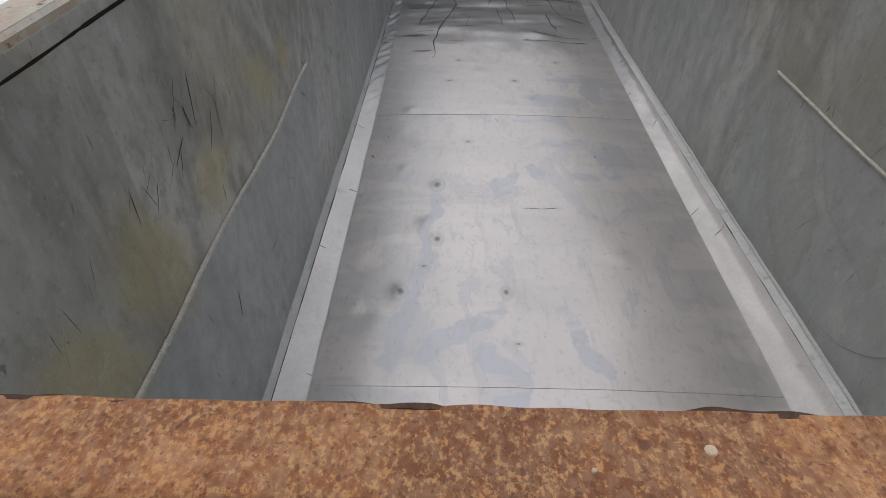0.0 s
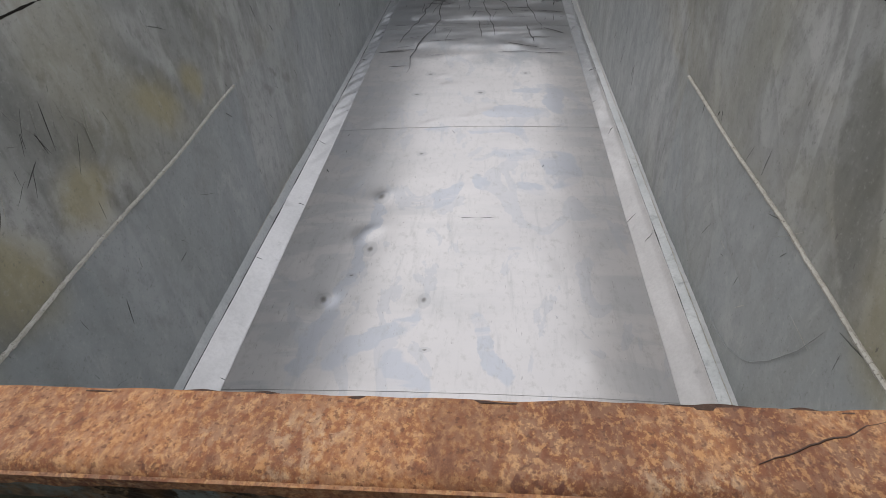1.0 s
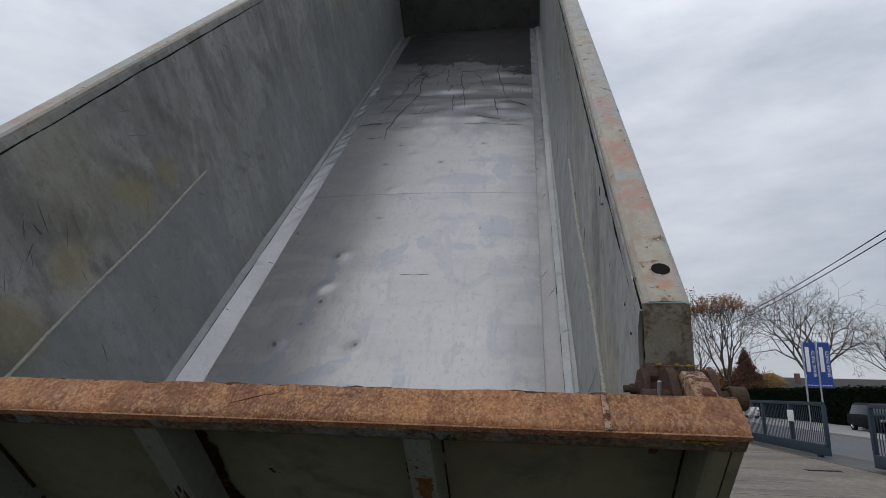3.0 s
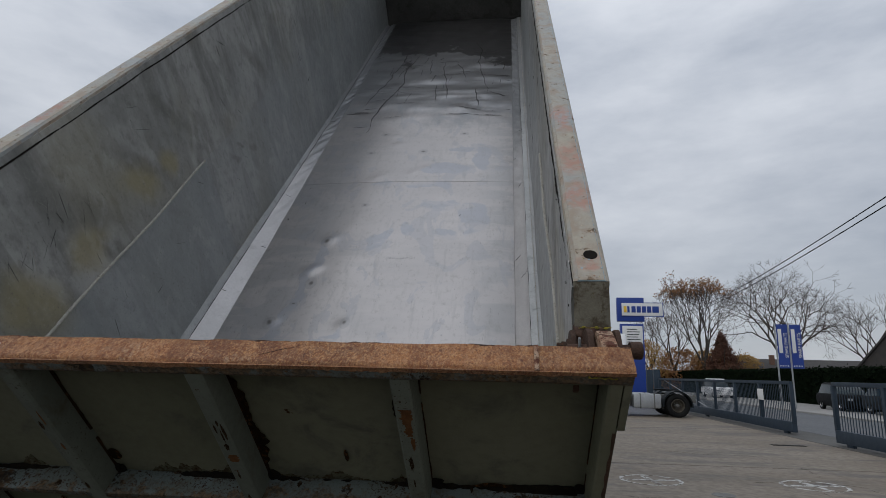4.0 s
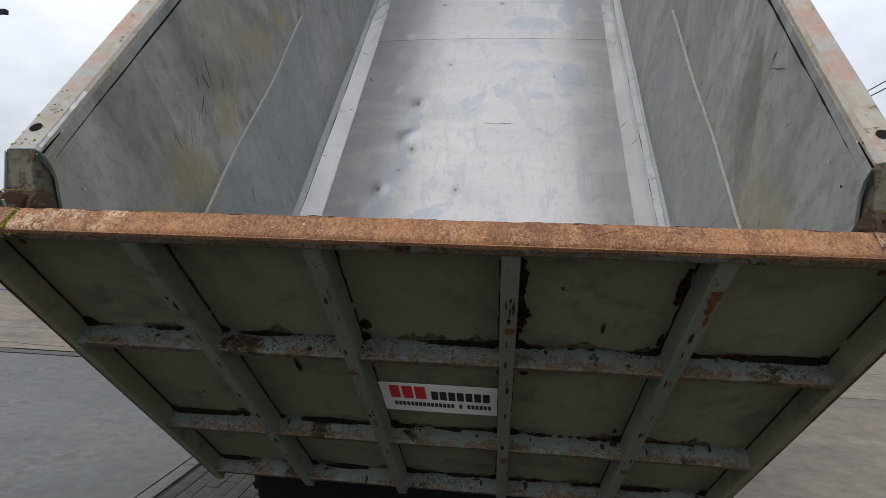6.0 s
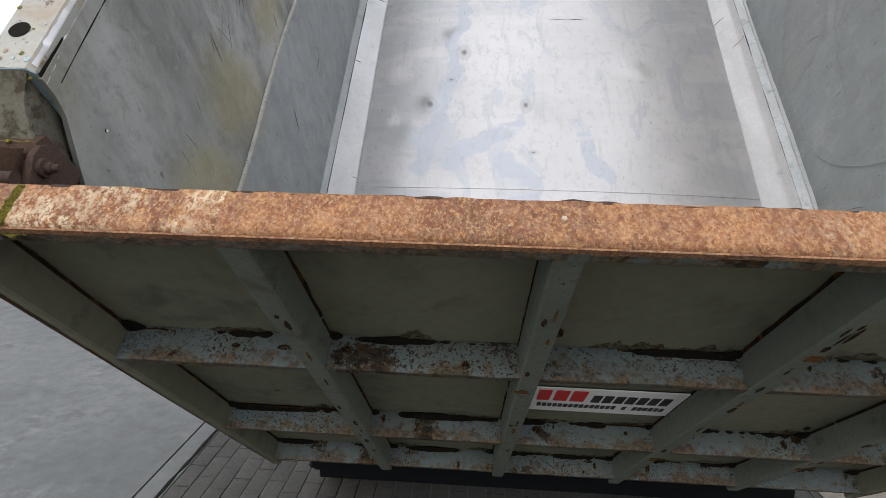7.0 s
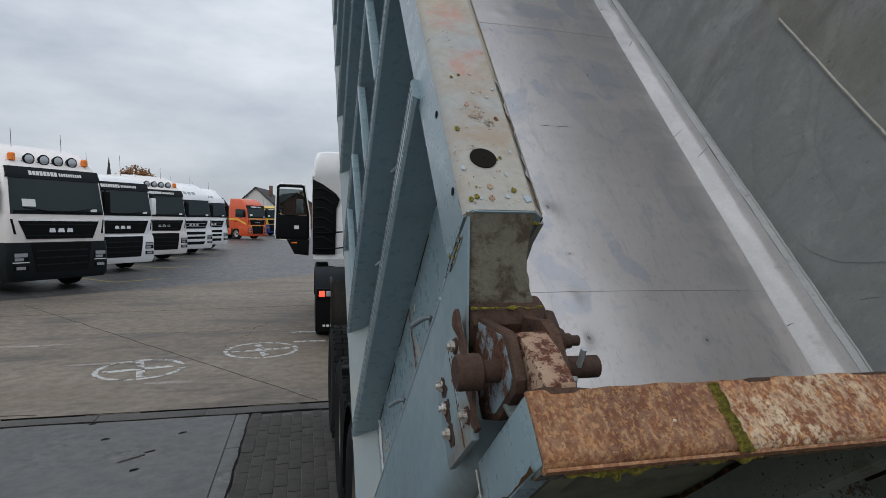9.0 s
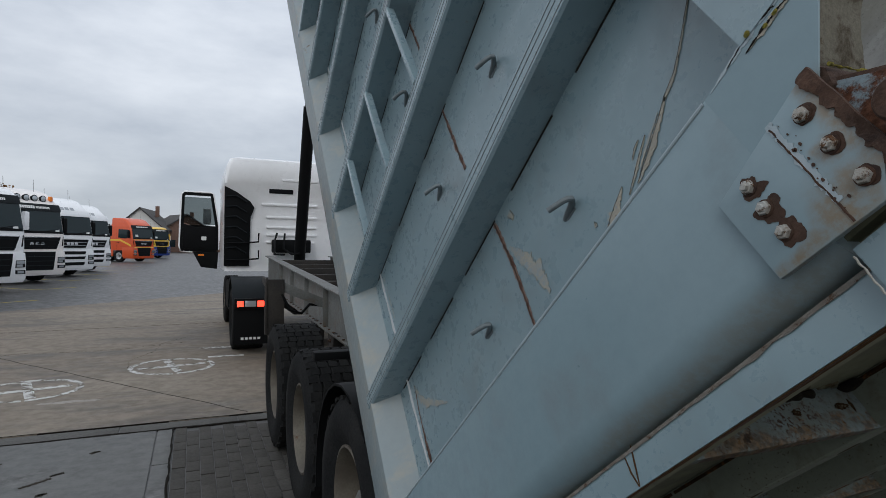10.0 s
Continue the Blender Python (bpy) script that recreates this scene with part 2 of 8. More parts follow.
def wall_steel():
    """Painted inner wall of the body, worn grey, with olive stains and run-off tongues that formed while it was tipped."""
    m, nt, p, v, info = start("stained_wall_paint", 0.5, 0.15)
    tc = nt.nodes.new("ShaderNodeTexCoord").outputs["Object"]
    sep = nt.nodes.new("ShaderNodeSeparateXYZ")
    nt.links.new(tc, sep.inputs[0])
    far_side = ramp(nt, sep.outputs["X"], 0.3, 0.5)
    near_side = ramp(nt, sep.outputs["X"], 0.3, 0.5, 1.0, 0.0)

    tongue = noise_of(nt, tc, 1.25, 3, 0.45, (1, 1.7, 0.55), (-40, 0, 0), 1.1)
    streak = noise_of(nt, tc, 1.2, 6, 0.58, (1, 1.1, 0.75), (-40, 0, 0), 0.6)
    drips = noise_of(nt, tc, 2.6, 5, 0.6, (1, 2.0, 0.35), (-40, 0, 0))
    fine = noise_of(nt, tc, 14.0, 8, 0.7, (1, 1.3, 0.8), (-40, 0, 0))
    olive = noise_of(nt, tc, 0.85, 5, 0.6, (1, 1, 1), (0, 0, 0), 0.6)
    grain = noise_of(nt, tc, 60.0, 6, 0.75)
    scratch = noise_of(nt, tc, 7.0, 4, 0.6, (1, 16, 1.0), (35, 0, 0), 0.3)
    col = blend(nt, ramp(nt, streak, 0.32, 0.68), (0.24, 0.242, 0.228), (0.425, 0.423, 0.406))
    col = blend(nt, ramp(nt, tongue, 0.50, 0.53, 0.0, 0.45), col, (0.165, 0.167, 0.154))
    col = blend(nt, ramp(nt, tongue, 0.60, 0.62, 0.0, 0.35), col, (0.37, 0.375, 0.37))
    col = blend(nt, ramp(nt, drips, 0.48, 0.68, 0.0, 0.62), col, (0.13, 0.131, 0.122))
    col = blend(nt, ramp(nt, fine, 0.48, 0.68, 0.0, 0.5), col, (0.15, 0.152, 0.145))
    col = blend(nt, ramp(nt, olive, 0.50, 0.68, 0.0, 0.45), col, (0.25, 0.225, 0.14))
    # lower doubler plate, bluish where it was wiped
    low = on_both(nt, ramp(nt, sep.outputs["Z"], 0.082, 0.10, 0.66, 0.0), ramp(nt, sep.outputs["Y"], 4.13, 4.17, 1.0, 0.45))
    col = blend(nt, low, col, (0.275, 0.30, 0.31))
    col = blend(nt, on_both(nt, ramp(nt, sep.outputs["Y"], 4.1, 5.2), ramp(nt, sep.outputs["Z"], 0.0, 0.75, 0.45, 0.0)), col, (0.30, 0.32, 0.325))
    # run-off tongues with a dark rim on one wall
    for spots, inner, rim in ((((3.36, 0.02, 0.95, 0.62, 38),), (0.29, 0.305, 0.30), (0.15, 0.15, 0.125)), (((3.42, 0.33, 0.65, 0.24, 42), (3.75, -0.22, 0.5, 0.22, 40), (3.35, 0.0, 0.42, 0.16, 40)), (0.255, 0.262, 0.252), (0.17, 0.172, 0.155))):
        d = blobs(nt, tc, spots, 0.42, 1.8, "yz")
        col = blend(nt, on_both(nt, far_side, ramp(nt, d, 0.97, 1.01, 0.20, 0.0)), col, inner)
        band = on_both(nt, ramp(nt, d, 0.80, 0.99), ramp(nt, d, 0.985, 1.01, 0.22, 0.0))
        col = blend(nt, on_both(nt, far_side, band), col, rim)
    d = blobs(nt, tc, ((2.66, 0.42, 0.34, 0.10, 62),), 0.10, 2.0, "yz")
    col = blend(nt, on_both(nt, far_side, ramp(nt, d, 0.85, 1.05, 0.6, 0.0)), col, (0.135, 0.135, 0.12))
    # olive and ochre stains
    d = blobs(nt, tc, ((2.30, 0.20, 0.26, 0.22, 40), (2.12, 0.32, 0.2, 0.12, 40)), 0.20, 2.5, "yz")
    col = blend(nt, on_both(nt, far_side, ramp(nt, d, 0.5, 1.25, 0.6, 0.0)), col, (0.30, 0.265, 0.16))
    d = blobs(nt, tc, ((2.86, 0.26, 0.15, 0.13, -60), (2.45, 0.23, 0.25, 0.15, -58), (2.12, 0.25, 0.24, 0.12, -60), (3.42, 0.34, 0.22, 0.12, -40), (3.74, 0.29, 0.10, 0.12, 42)), 0.22, 3.5, "yz")
    col = blend(nt, on_both(nt, near_side, ramp(nt, d, 0.35, 1.3, 0.62, 0.0)), col, (0.31, 0.262, 0.125))
    d = blobs(nt, tc, ((3.02, 0.12, 0.06, 0.10, 40), (2.92, 0.45, 0.10, 0.34, 42), (3.48, 0.42, 0.07, 0.32, 42), (3.95, 0.50, 0.06, 0.30, 42), (4.55, -0.09, 0.03, 0.10, 42), (4.86, -0.17, 0.03, 0.09, 42), (4.66, -0.04, 0.02, 0.06, 42), (5.3, 0.4, 0.08, 0.3, 42)), 0.2, 4.0, "yz")
    col = blend(nt, on_both(nt, near_side, ramp(nt, d, 0.4, 1.25, 0.5, 0.0)), col, (0.13, 0.128, 0.112))
    col = blend(nt, ramp(nt, scratch, 0.70, 0.74, 0.0, 0.35), col, (0.42, 0.43, 0.42))
    nick = noise_of(nt, tc, 26.0, 3, 0.6, (1, 1.8, 0.6), (-40, 0, 0), 0.5)
    col = blend(nt, ramp(nt, nick, 0.70, 0.73, 0.0, 0.7), col, (0.085, 0.08, 0.07))
    cloudy = noise_of(nt, tc, 5.0, 7, 0.65, (1, 1.2, 0.7), (-40, 0, 0), 0.4)
    col = blend(nt, ramp(nt, cloudy, 0.52, 0.72, 0.0, 0.35), col, (0.15, 0.148, 0.135))
    col = blend(nt, ramp(nt, cloudy, 0.28, 0.46, 0.4, 0.0), col, (0.45, 0.45, 0.44))
    col = blend(nt, ramp(nt, grain, 0.55, 0.70, 0.0, 0.5), col, (0.115, 0.113, 0.103))
    col = blend(nt, ramp(nt, grain, 0.34, 0.44, 0.28, 0.0), col, (0.42, 0.415, 0.39))
    nt.links.new(col, p.inputs["Base Color"])
    nt.links.new(ramp(nt, fine, 0.2, 0.8, 0.34, 0.60), p.inputs["Roughness"])
    bump(nt, p, fine, 0.16, 0.004)
    return m


def rail_rust(name, pale_from, tone=1.0, smeared=0.45):
    """Orange rust in fine pits and flakes over remnants of pale paint, darker in places."""
    m, nt, p, v, info = start(name, 0.85, 0.0)
    broad = noise_of(nt, v, 3.0, 4, 0.55)
    cloud = noise_of(nt, v, 14.0, 6, 0.65, (1, 0.8, 1))
    mottle = noise_of(nt, v, 210.0, 6, 0.7, (1, 0.75, 1))
    fleck = noise_of(nt, v, 110.0, 5, 0.7, (1, 0.7, 1), (0, 0, 25))
    pits = noise_of(nt, v, 210.0, 3, 0.55)
    pale = noise_of(nt, v, 7.0, 5, 0.6)
    dark = noise_of(nt, v, 46.0, 7, 0.75, (1, 0.6, 1), (0, 0, 30))
    spots = noise_of(nt, v, 60.0, 2, 0.5, (1, 0.7, 1))
    sweep = noise_of(nt, v, 9.0, 6, 0.65, (1.4, 0.5, 1), (0, 0, 40), 0.5)
    brush = noise_of(nt, v, 30.0, 5, 0.6, (2.2, 0.35, 1), (0, 0, -12))

    def shade(r, g, b):
        return (r * tone, g * tone, b * tone)
    col = blend(nt, ramp(nt, broad, 0.35, 0.65), shade(0.25, 0.098, 0.040), shade(0.145, 0.052, 0.022))
    col = blend(nt, ramp(nt, cloud, 0.42, 0.62, 0.0, 0.55), col, shade(0.38, 0.172, 0.068))
    col = blend(nt, ramp(nt, mottle, 0.49, 0.60, 0.0, 0.6), col, shade(0.52, 0.275, 0.11))
    col = blend(nt, ramp(nt, mottle, 0.38, 0.47, 0.5, 0.0), col, shade(0.17, 0.058, 0.026))
    # remnants of paint: whole where it is thick, in flecks elsewhere
    area = ramp(nt, pale, pale_from, pale_from + 0.18, 0.13, 0.95)
    col = blend(nt, on_both(nt, area, ramp(nt, fleck, 0.42, 0.58, 0.0, 0.9)), col, (0.62, 0.50, 0.33))
    col = blend(nt, ramp(nt, brush, 0.54, 0.74, 0.0, 0.5), col, (0.17, 0.06, 0.03))
    col = blend(nt, ramp(nt, sweep, 0.50, 0.66, 0.0, smeared), col, (0.125, 0.046, 0.022))
    col = blend(nt, ramp(nt, dark, 0.55, 0.68, 0.0, 0.75), col, (0.12, 0.042, 0.02))
    col = blend(nt, ramp(nt, spots, 0.69, 0.73, 0.0, 0.7), col, (0.085, 0.03, 0.02))
    col = blend(nt, ramp(nt, pits, 0.58, 0.66, 0.0, 0.6), col, (0.085, 0.032, 0.016))
    nt.links.new(col, p.inputs["Base Color"])
    bump(nt, p, mottle, 0.7, 0.0015)
    return m


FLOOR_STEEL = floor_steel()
WALL_STEEL = wall_steel()
EDGE_STEEL = worn("polished_corner_steel", (0.66, 0.64, 0.635), (0.57, 0.555, 0.55), 0.40, 0.3, 3.0, dirt=(0.40, 0.39, 0.385), dirt_at=(0.56, 0.8), grit=0.14)
HEAD_STEEL = worn("dark_headboard_steel", (0.105, 0.103, 0.094), (0.07, 0.069, 0.064), 0.6, 0.2, 2.0, dirt=(0.05, 0.047, 0.042), dirt_at=(0.48, 0.66), relief=0.2)
LIP_STEEL = worn("dull_lip_paint", (0.52, 0.53, 0.53), (0.43, 0.445, 0.45), 0.55, 0.2, 4.0, dirt=(0.22, 0.225, 0.22), dirt_at=(0.52, 0.8), grit=0.2, relief=0.3)
BODY_PAINT = worn("blue_grey_paint", (0.190, 0.270, 0.300), (0.226, 0.303, 0.332), 0.30, 0.0, 1.6, dirt=(0.175, 0.22, 0.235), dirt_at=(0.5, 0.8), rust=(0.26, 0.17, 0.10), rust_at=(0.72, 0.76), rust_scale=5.0, relief=0.03, grit=0.04, spec=0.6)
SILL_PAINT = worn("dusty_sill_paint", (0.235, 0.290, 0.305), (0.275, 0.305, 0.305), 0.45, 0.0, 2.5, dirt=(0.34, 0.325, 0.28), dirt_at=(0.48, 0.72), rust=(0.27, 0.17, 0.10), rust_at=(0.66, 0.72), rust_scale=9.0, relief=0.05, grit=0.06)
RAIL_PAINT = worn("chipped_rail_paint", (0.315, 0.33, 0.322), (0.39, 0.345, 0.265), 0.5, 0.0, 3.2, dirt=(0.31, 0.25, 0.185), dirt_at=(0.44, 0.64), rust=(0.22, 0.15, 0.09), rust_at=(0.58, 0.66), rust_scale=22, relief=0.25, grit=0.15, pits=(0.66, 0.72))


def red_flakes(m, spots):
    """Faded red undercoat that shows through in a few worn places."""
    nt = m.node_tree
    p = nt.nodes["Principled BSDF"]
    tc = nt.nodes.new("ShaderNodeTexCoord").outputs["Object"]
    old = p.inputs["Base Color"].links[0].from_socket
    d = blobs(nt, tc, spots, 0.14, 9.0)
    k = on_both(nt, ramp(nt, d, 0.4, 1.3, 0.7, 0.0), ramp(nt, noise_of(nt, tc, 34.0, 6, 0.7), 0.42, 0.56, 0.25, 1.0))
    nt.links.new(blend(nt, k, old, (0.42, 0.20, 0.145)), p.inputs["Base Color"])
    return m


RAIL_PAINT = red_flakes(RAIL_PAINT, ((1.62, 2.28, 0.05, 0.10, 0), (1.61, 2.55, 0.05, 0.12, 10), (1.61, 2.90, 0.04, 0.12, 0), (1.60, 1.95, 0.05, 0.03, 30), (-0.78, 2.21, 0.03, 0.04, 0), (-0.79, 2.33, 0.03, 0.05, 0), (-0.80, 2.57, 0.035, 0.12, 0), (-0.79, 3.1, 0.03, 0.2, 0)))
POST_END = worn("mossy_weathered_paint", (0.17, 0.155, 0.118), (0.115, 0.105, 0.08), 0.8, 0.0, 9.0, dirt=(0.06, 0.047, 0.03), dirt_at=(0.46, 0.62), rust=(0.10, 0.075, 0.03), rust_at=(0.60, 0.68), rust_scale=30, relief=0.5, spec=0.2)
GATE_PAINT = worn("grey_green_gate_paint", (0.146, 0.147, 0.098), (0.174, 0.172, 0.120), 0.75, 0.0, 1.8, dirt=(0.098, 0.100, 0.076), dirt_at=(0.48, 0.7), rust=(0.085, 0.04, 0.016), rust_at=(0.69, 0.72), rust_scale=6.0, relief=0.12, spec=0.15, grit=0.1, pits=(0.72, 0.77))
RIB_PAINT = worn("chipped_gate_rib_paint", (0.118, 0.130, 0.105), (0.142, 0.155, 0.124), 0.7, 0.0, 2.5, dirt=(0.09, 0.087, 0.063), dirt_at=(0.54, 0.72), rust=(0.075, 0.034, 0.014), rust_at=(0.66, 0.70), rust_scale=30.0, relief=0.2, spec=0.15, grit=0.12, pits=(0.62, 0.67))
BAR_PAINT = worn("rust_flecked_gate_bar_paint", (0.138, 0.166, 0.164), (0.120, 0.136, 0.120), 0.7, 0.0, 7.0, dirt=(0.085, 0.062, 0.035), dirt_at=(0.50, 0.72), rust=(0.085, 0.045, 0.02), rust_at=(0.60, 0.66), rust_scale=60.0, relief=0.4, spec=0.2, grit=0.15, pits=(0.54, 0.61))


def rusted_lip(m):
    """Adds rust that grows along the outer lip of the bars, over whatever paint m has."""
    nt = m.node_tree
    p = nt.nodes["Principled BSDF"]
    tc = nt.nodes.new("ShaderNodeTexCoord").outputs["Object"]
    old = p.inputs["Base Color"].links[0].from_socket
    sep = nt.nodes.new("ShaderNodeSeparateXYZ")
    nt.links.new(tc, sep.inputs[0])
    lean = nt.nodes.new("ShaderNodeMath")
    lean.operation = "ADD"
    nt.links.new(ramp(nt, sep.outputs["Y"], 1.545, 1.615, 0.16, -0.06), lean.inputs[0])
    nt.links.new(noise_of(nt, tc, 24.0, 7, 0.7), lean.inputs[1])
    zone = noise_of(nt, tc, 2.2, 3, 0.5)
    more = nt.nodes.new("ShaderNodeMath")
    more.operation = "MULTIPLY_ADD"
    nt.links.new(zone, more.inputs[0])
    more.inputs[1].default_value = 0.5
    nt.links.new(lean.outputs[0], more.inputs[2])
    tint = blend(nt, ramp(nt, noise_of(nt, tc, 90.0, 4, 0.6), 0.4, 0.62), (0.050, 0.028, 0.012), (0.150, 0.088, 0.038))
    nt.links.new(blend(nt, ramp(nt, more.outputs[0], 0.80, 0.94, 0.0, 0.75), old, tint), p.inputs["Base Color"])
    # brown and black crust that spreads in patches and breaks up at its rim
    old = p.inputs["Base Color"].links[0].from_socket
    where = ramp(nt, noise_of(nt, tc, 5.5, 5, 0.6, (1, 1, 1), (0, 0, 0), 0.4), 0.50, 0.70)
    broken = nt.nodes.new("ShaderNodeMath")
    broken.operation = "MULTIPLY_ADD"
    nt.links.new(where, broken.inputs[0])
    broken.inputs[1].default_value = 0.30
    nt.links.new(noise_of(nt, tc, 85.0, 6, 0.7), broken.inputs[2])
    crust = blend(nt, ramp(nt, noise_of(nt, tc, 40.0, 4, 0.6), 0.42, 0.60), (0.014, 0.009, 0.005), (0.062, 0.034, 0.014))
    nt.links.new(blend(nt, ramp(nt, broken.outputs[0], 0.66, 0.74, 0.0, 0.95), old, crust), p.inputs["Base Color"])
    return m


BAR_PAINT = rusted_lip(BAR_PAINT)
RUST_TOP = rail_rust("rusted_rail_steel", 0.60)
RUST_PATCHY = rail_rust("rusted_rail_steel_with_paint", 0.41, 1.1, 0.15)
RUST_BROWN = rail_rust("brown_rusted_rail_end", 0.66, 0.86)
RUST_DARK = worn("dark_rusted_iron", (0.060, 0.035, 0.024), (0.092, 0.048, 0.030), 0.75, 0.1, 9.0, dirt=(0.035, 0.022, 0.018), rust=(0.135, 0.066, 0.034), rust_at=(0.58, 0.7), rust_scale=26, relief=0.6, spec=0.3)
RIB_RUST = worn("orange_brown_rust_patch", (0.15, 0.07, 0.026), (0.085, 0.037, 0.015), 0.9, 0.0, 60.0, relief=0.5, spec=0.1)
RUST_PALE = worn("flaking_hinge_paint", (0.42, 0.30, 0.20), (0.26, 0.11, 0.055), 0.7, 0.0, 22.0, rust=(0.14, 0.05, 0.028), rust_at=(0.48, 0.56), rust_scale=45, relief=0.5, pits=(0.6, 0.66))
BOLT_STEEL = worn("weathered_bolt_steel", (0.46, 0.46, 0.43), (0.36, 0.32, 0.26), 0.45, 0.4, 40.0, rust=(0.16, 0.075, 0.03), rust_at=(0.50, 0.60), rust_scale=75, relief=0.3)


def stained(m, spots, wobble, scale, colour, most=0.8):
    """Adds soft rust and dirt stains round given places (y, z) to a paint."""
    nt = m.node_tree
    p = nt.nodes["Principled BSDF"]
    tc = nt.nodes.new("ShaderNodeTexCoord").outputs["Object"]
    d = blobs(nt, tc, spots, wobble, scale, "yz")
    fine = ramp(nt, noise_of(nt, tc, 60.0, 6, 0.7), 0.35, 0.6, 0.45, 1.0)
    old = p.inputs["Base Color"].links[0].from_socket
    nt.links.new(blend(nt, on_both(nt, ramp(nt, d, 0.3, 1.1, most, 0.0), fine), old, colour), p.inputs["Base Color"])
    return m


def far_darkened(m, start_y, full_y, colour):
    """Darkens the steel towards the headboard, with a torn rim."""
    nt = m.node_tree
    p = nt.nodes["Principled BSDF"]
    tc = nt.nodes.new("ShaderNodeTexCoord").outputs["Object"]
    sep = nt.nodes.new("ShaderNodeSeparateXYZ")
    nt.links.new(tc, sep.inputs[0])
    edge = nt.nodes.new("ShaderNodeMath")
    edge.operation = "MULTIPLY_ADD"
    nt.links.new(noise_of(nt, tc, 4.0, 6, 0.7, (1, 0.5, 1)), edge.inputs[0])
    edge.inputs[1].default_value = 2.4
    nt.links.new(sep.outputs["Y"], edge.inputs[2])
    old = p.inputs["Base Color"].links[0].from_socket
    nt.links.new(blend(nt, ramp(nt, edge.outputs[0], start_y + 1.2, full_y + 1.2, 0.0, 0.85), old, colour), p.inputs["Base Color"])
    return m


EDGE_STEEL = far_darkened(EDGE_STEEL, 4.8, 7.2, (0.165, 0.175, 0.185))
LIP_STEEL = far_darkened(LIP_STEEL, 5.5, 8.0, (0.20, 0.205, 0.205))


def side_paint(name):
    return worn(name, (0.190, 0.270, 0.300), (0.226, 0.303, 0.332), 0.36, 0.0, 1.6, dirt=(0.175, 0.22, 0.235), dirt_at=(0.5, 0.8), relief=0.05, grit=0.06, spec=0.5)


PLATE_PAINT = stained(side_paint("stained_hinge_plate_paint"), ((1.640, 0.735, 0.05, 0.035, 0), (1.745, 0.797, 0.05, 0.014, -20), (1.700, 0.792, 0.10, 0.022, 0), (1.650, 0.760, 0.035, 0.03, 0), (1.632, 0.68, 0.014, 0.06, 0), (1.697, 0.763, 0.02, 0.02, 0)), 0.03, 30.0, (0.20, 0.145, 0.085), 0.85)
POST_PAINT = stained(side_paint("corner_post_paint"), ((1.615, 0.60, 0.035, 0.16, 0), (1.612, 0.36, 0.026, 0.30, 0), (1.61, -0.2, 0.016, 0.5, 0), (1.76, 0.795, 0.03, 0.012, 40)), 0.03, 9.0, (0.17, 0.145, 0.105), 0.5)
EDGE_FLAKE = worn("flaking_gate_edge_paint", (0.25, 0.235, 0.21), (0.16, 0.135, 0.11), 0.8, 0.0, 40.0, rust=(0.10, 0.05, 0.025), rust_at=(0.55, 0.63), rust_scale=70, relief=0.6, spec=0.2)
EDGE_RUST = worn("ochre_brown_edge_rust", (0.085, 0.042, 0.013), (0.055, 0.027, 0.010), 0.9, 0.0, 25.0, rust=(0.13, 0.07, 0.022), rust_at=(0.55, 0.65), rust_scale=60, relief=0.5, spec=0.1)
PALE_SPOT = worn("pale_spot", (0.62, 0.52, 0.42), (0.5, 0.38, 0.28), 0.8, 0.0, 60.0)
SCUFF = worn("pale_scuffed_concrete", (0.36, 0.33, 0.295), (0.27, 0.245, 0.215), 0.8, 0.0, 3.0, dirt=(0.18, 0.158, 0.134), dirt_at=(0.5, 0.62), grit=0.3)
PALE_EDGE = worn("pale_worn_and_highlight_paint", (0.36, 0.42, 0.45), (0.30, 0.36, 0.39), 0.35, 0.0, 12.0, grit=0.1)
SCRATCH = worn("dark_scratch", (0.06, 0.06, 0.055), (0.09, 0.088, 0.08), 0.7, 0.1, 30.0)
HOOK_STEEL = worn("weathered_hook_paint", (0.17, 0.20, 0.21), (0.13, 0.15, 0.155), 0.5, 0.2, 20.0, rust=(0.12, 0.06, 0.03), rust_at=(0.62, 0.7), rust_scale=40)
CHEEK_PAINT = worn("rusted_hinge_paint", (0.20, 0.255, 0.28), (0.24, 0.29, 0.31), 0.6, 0.0, 8.0, rust=(0.13, 0.055, 0.03), rust_at=(0.44, 0.52), rust_scale=16, relief=0.4, spec=0.3)
RUST_SPOT = worn("brown_rust_spots", (0.040, 0.021, 0.009), (0.018, 0.010, 0.005), 0.95, 0.0, 60.0, spec=0.05, relief=0.6, dirt=(0.10, 0.085, 0.06), dirt_at=(0.54, 0.62))
GRIT = worn("damp_dark_grit", (0.006, 0.005, 0.0035), (0.016, 0.012, 0.007), 0.95, 0.0, 25.0, rust=(0.045, 0.03, 0.010), rust_at=(0.58, 0.68), rust_scale=40, relief=0.9, spec=0.15)
MOSS = worn("yellow_green_moss", (0.48, 0.40, 0.04), (0.13, 0.12, 0.02), 0.95, 0.0, 220.0, relief=1.0, dirt=(0.05, 0.04, 0.012), dirt_at=(0.55, 0.68))
WELD = worn("pale_weld_bead", (0.48, 0.46, 0.41), (0.36, 0.34, 0.29), 0.6, 0.1, 40.0, relief=0.4, dirt=(0.14, 0.13, 0.11), dirt_at=(0.56, 0.66))
BLACK = plain("black_plastic", (0.005, 0.0055, 0.006), 0.6, spec=0.1)
RUST_BLACK = worn("black_rust_scale", (0.013, 0.009, 0.006), (0.036, 0.020, 0.009), 0.95, 0.0, 12.0, rust=(0.13, 0.062, 0.022), rust_at=(0.53, 0.62), rust_scale=40, spec=0.03, relief=0.6)
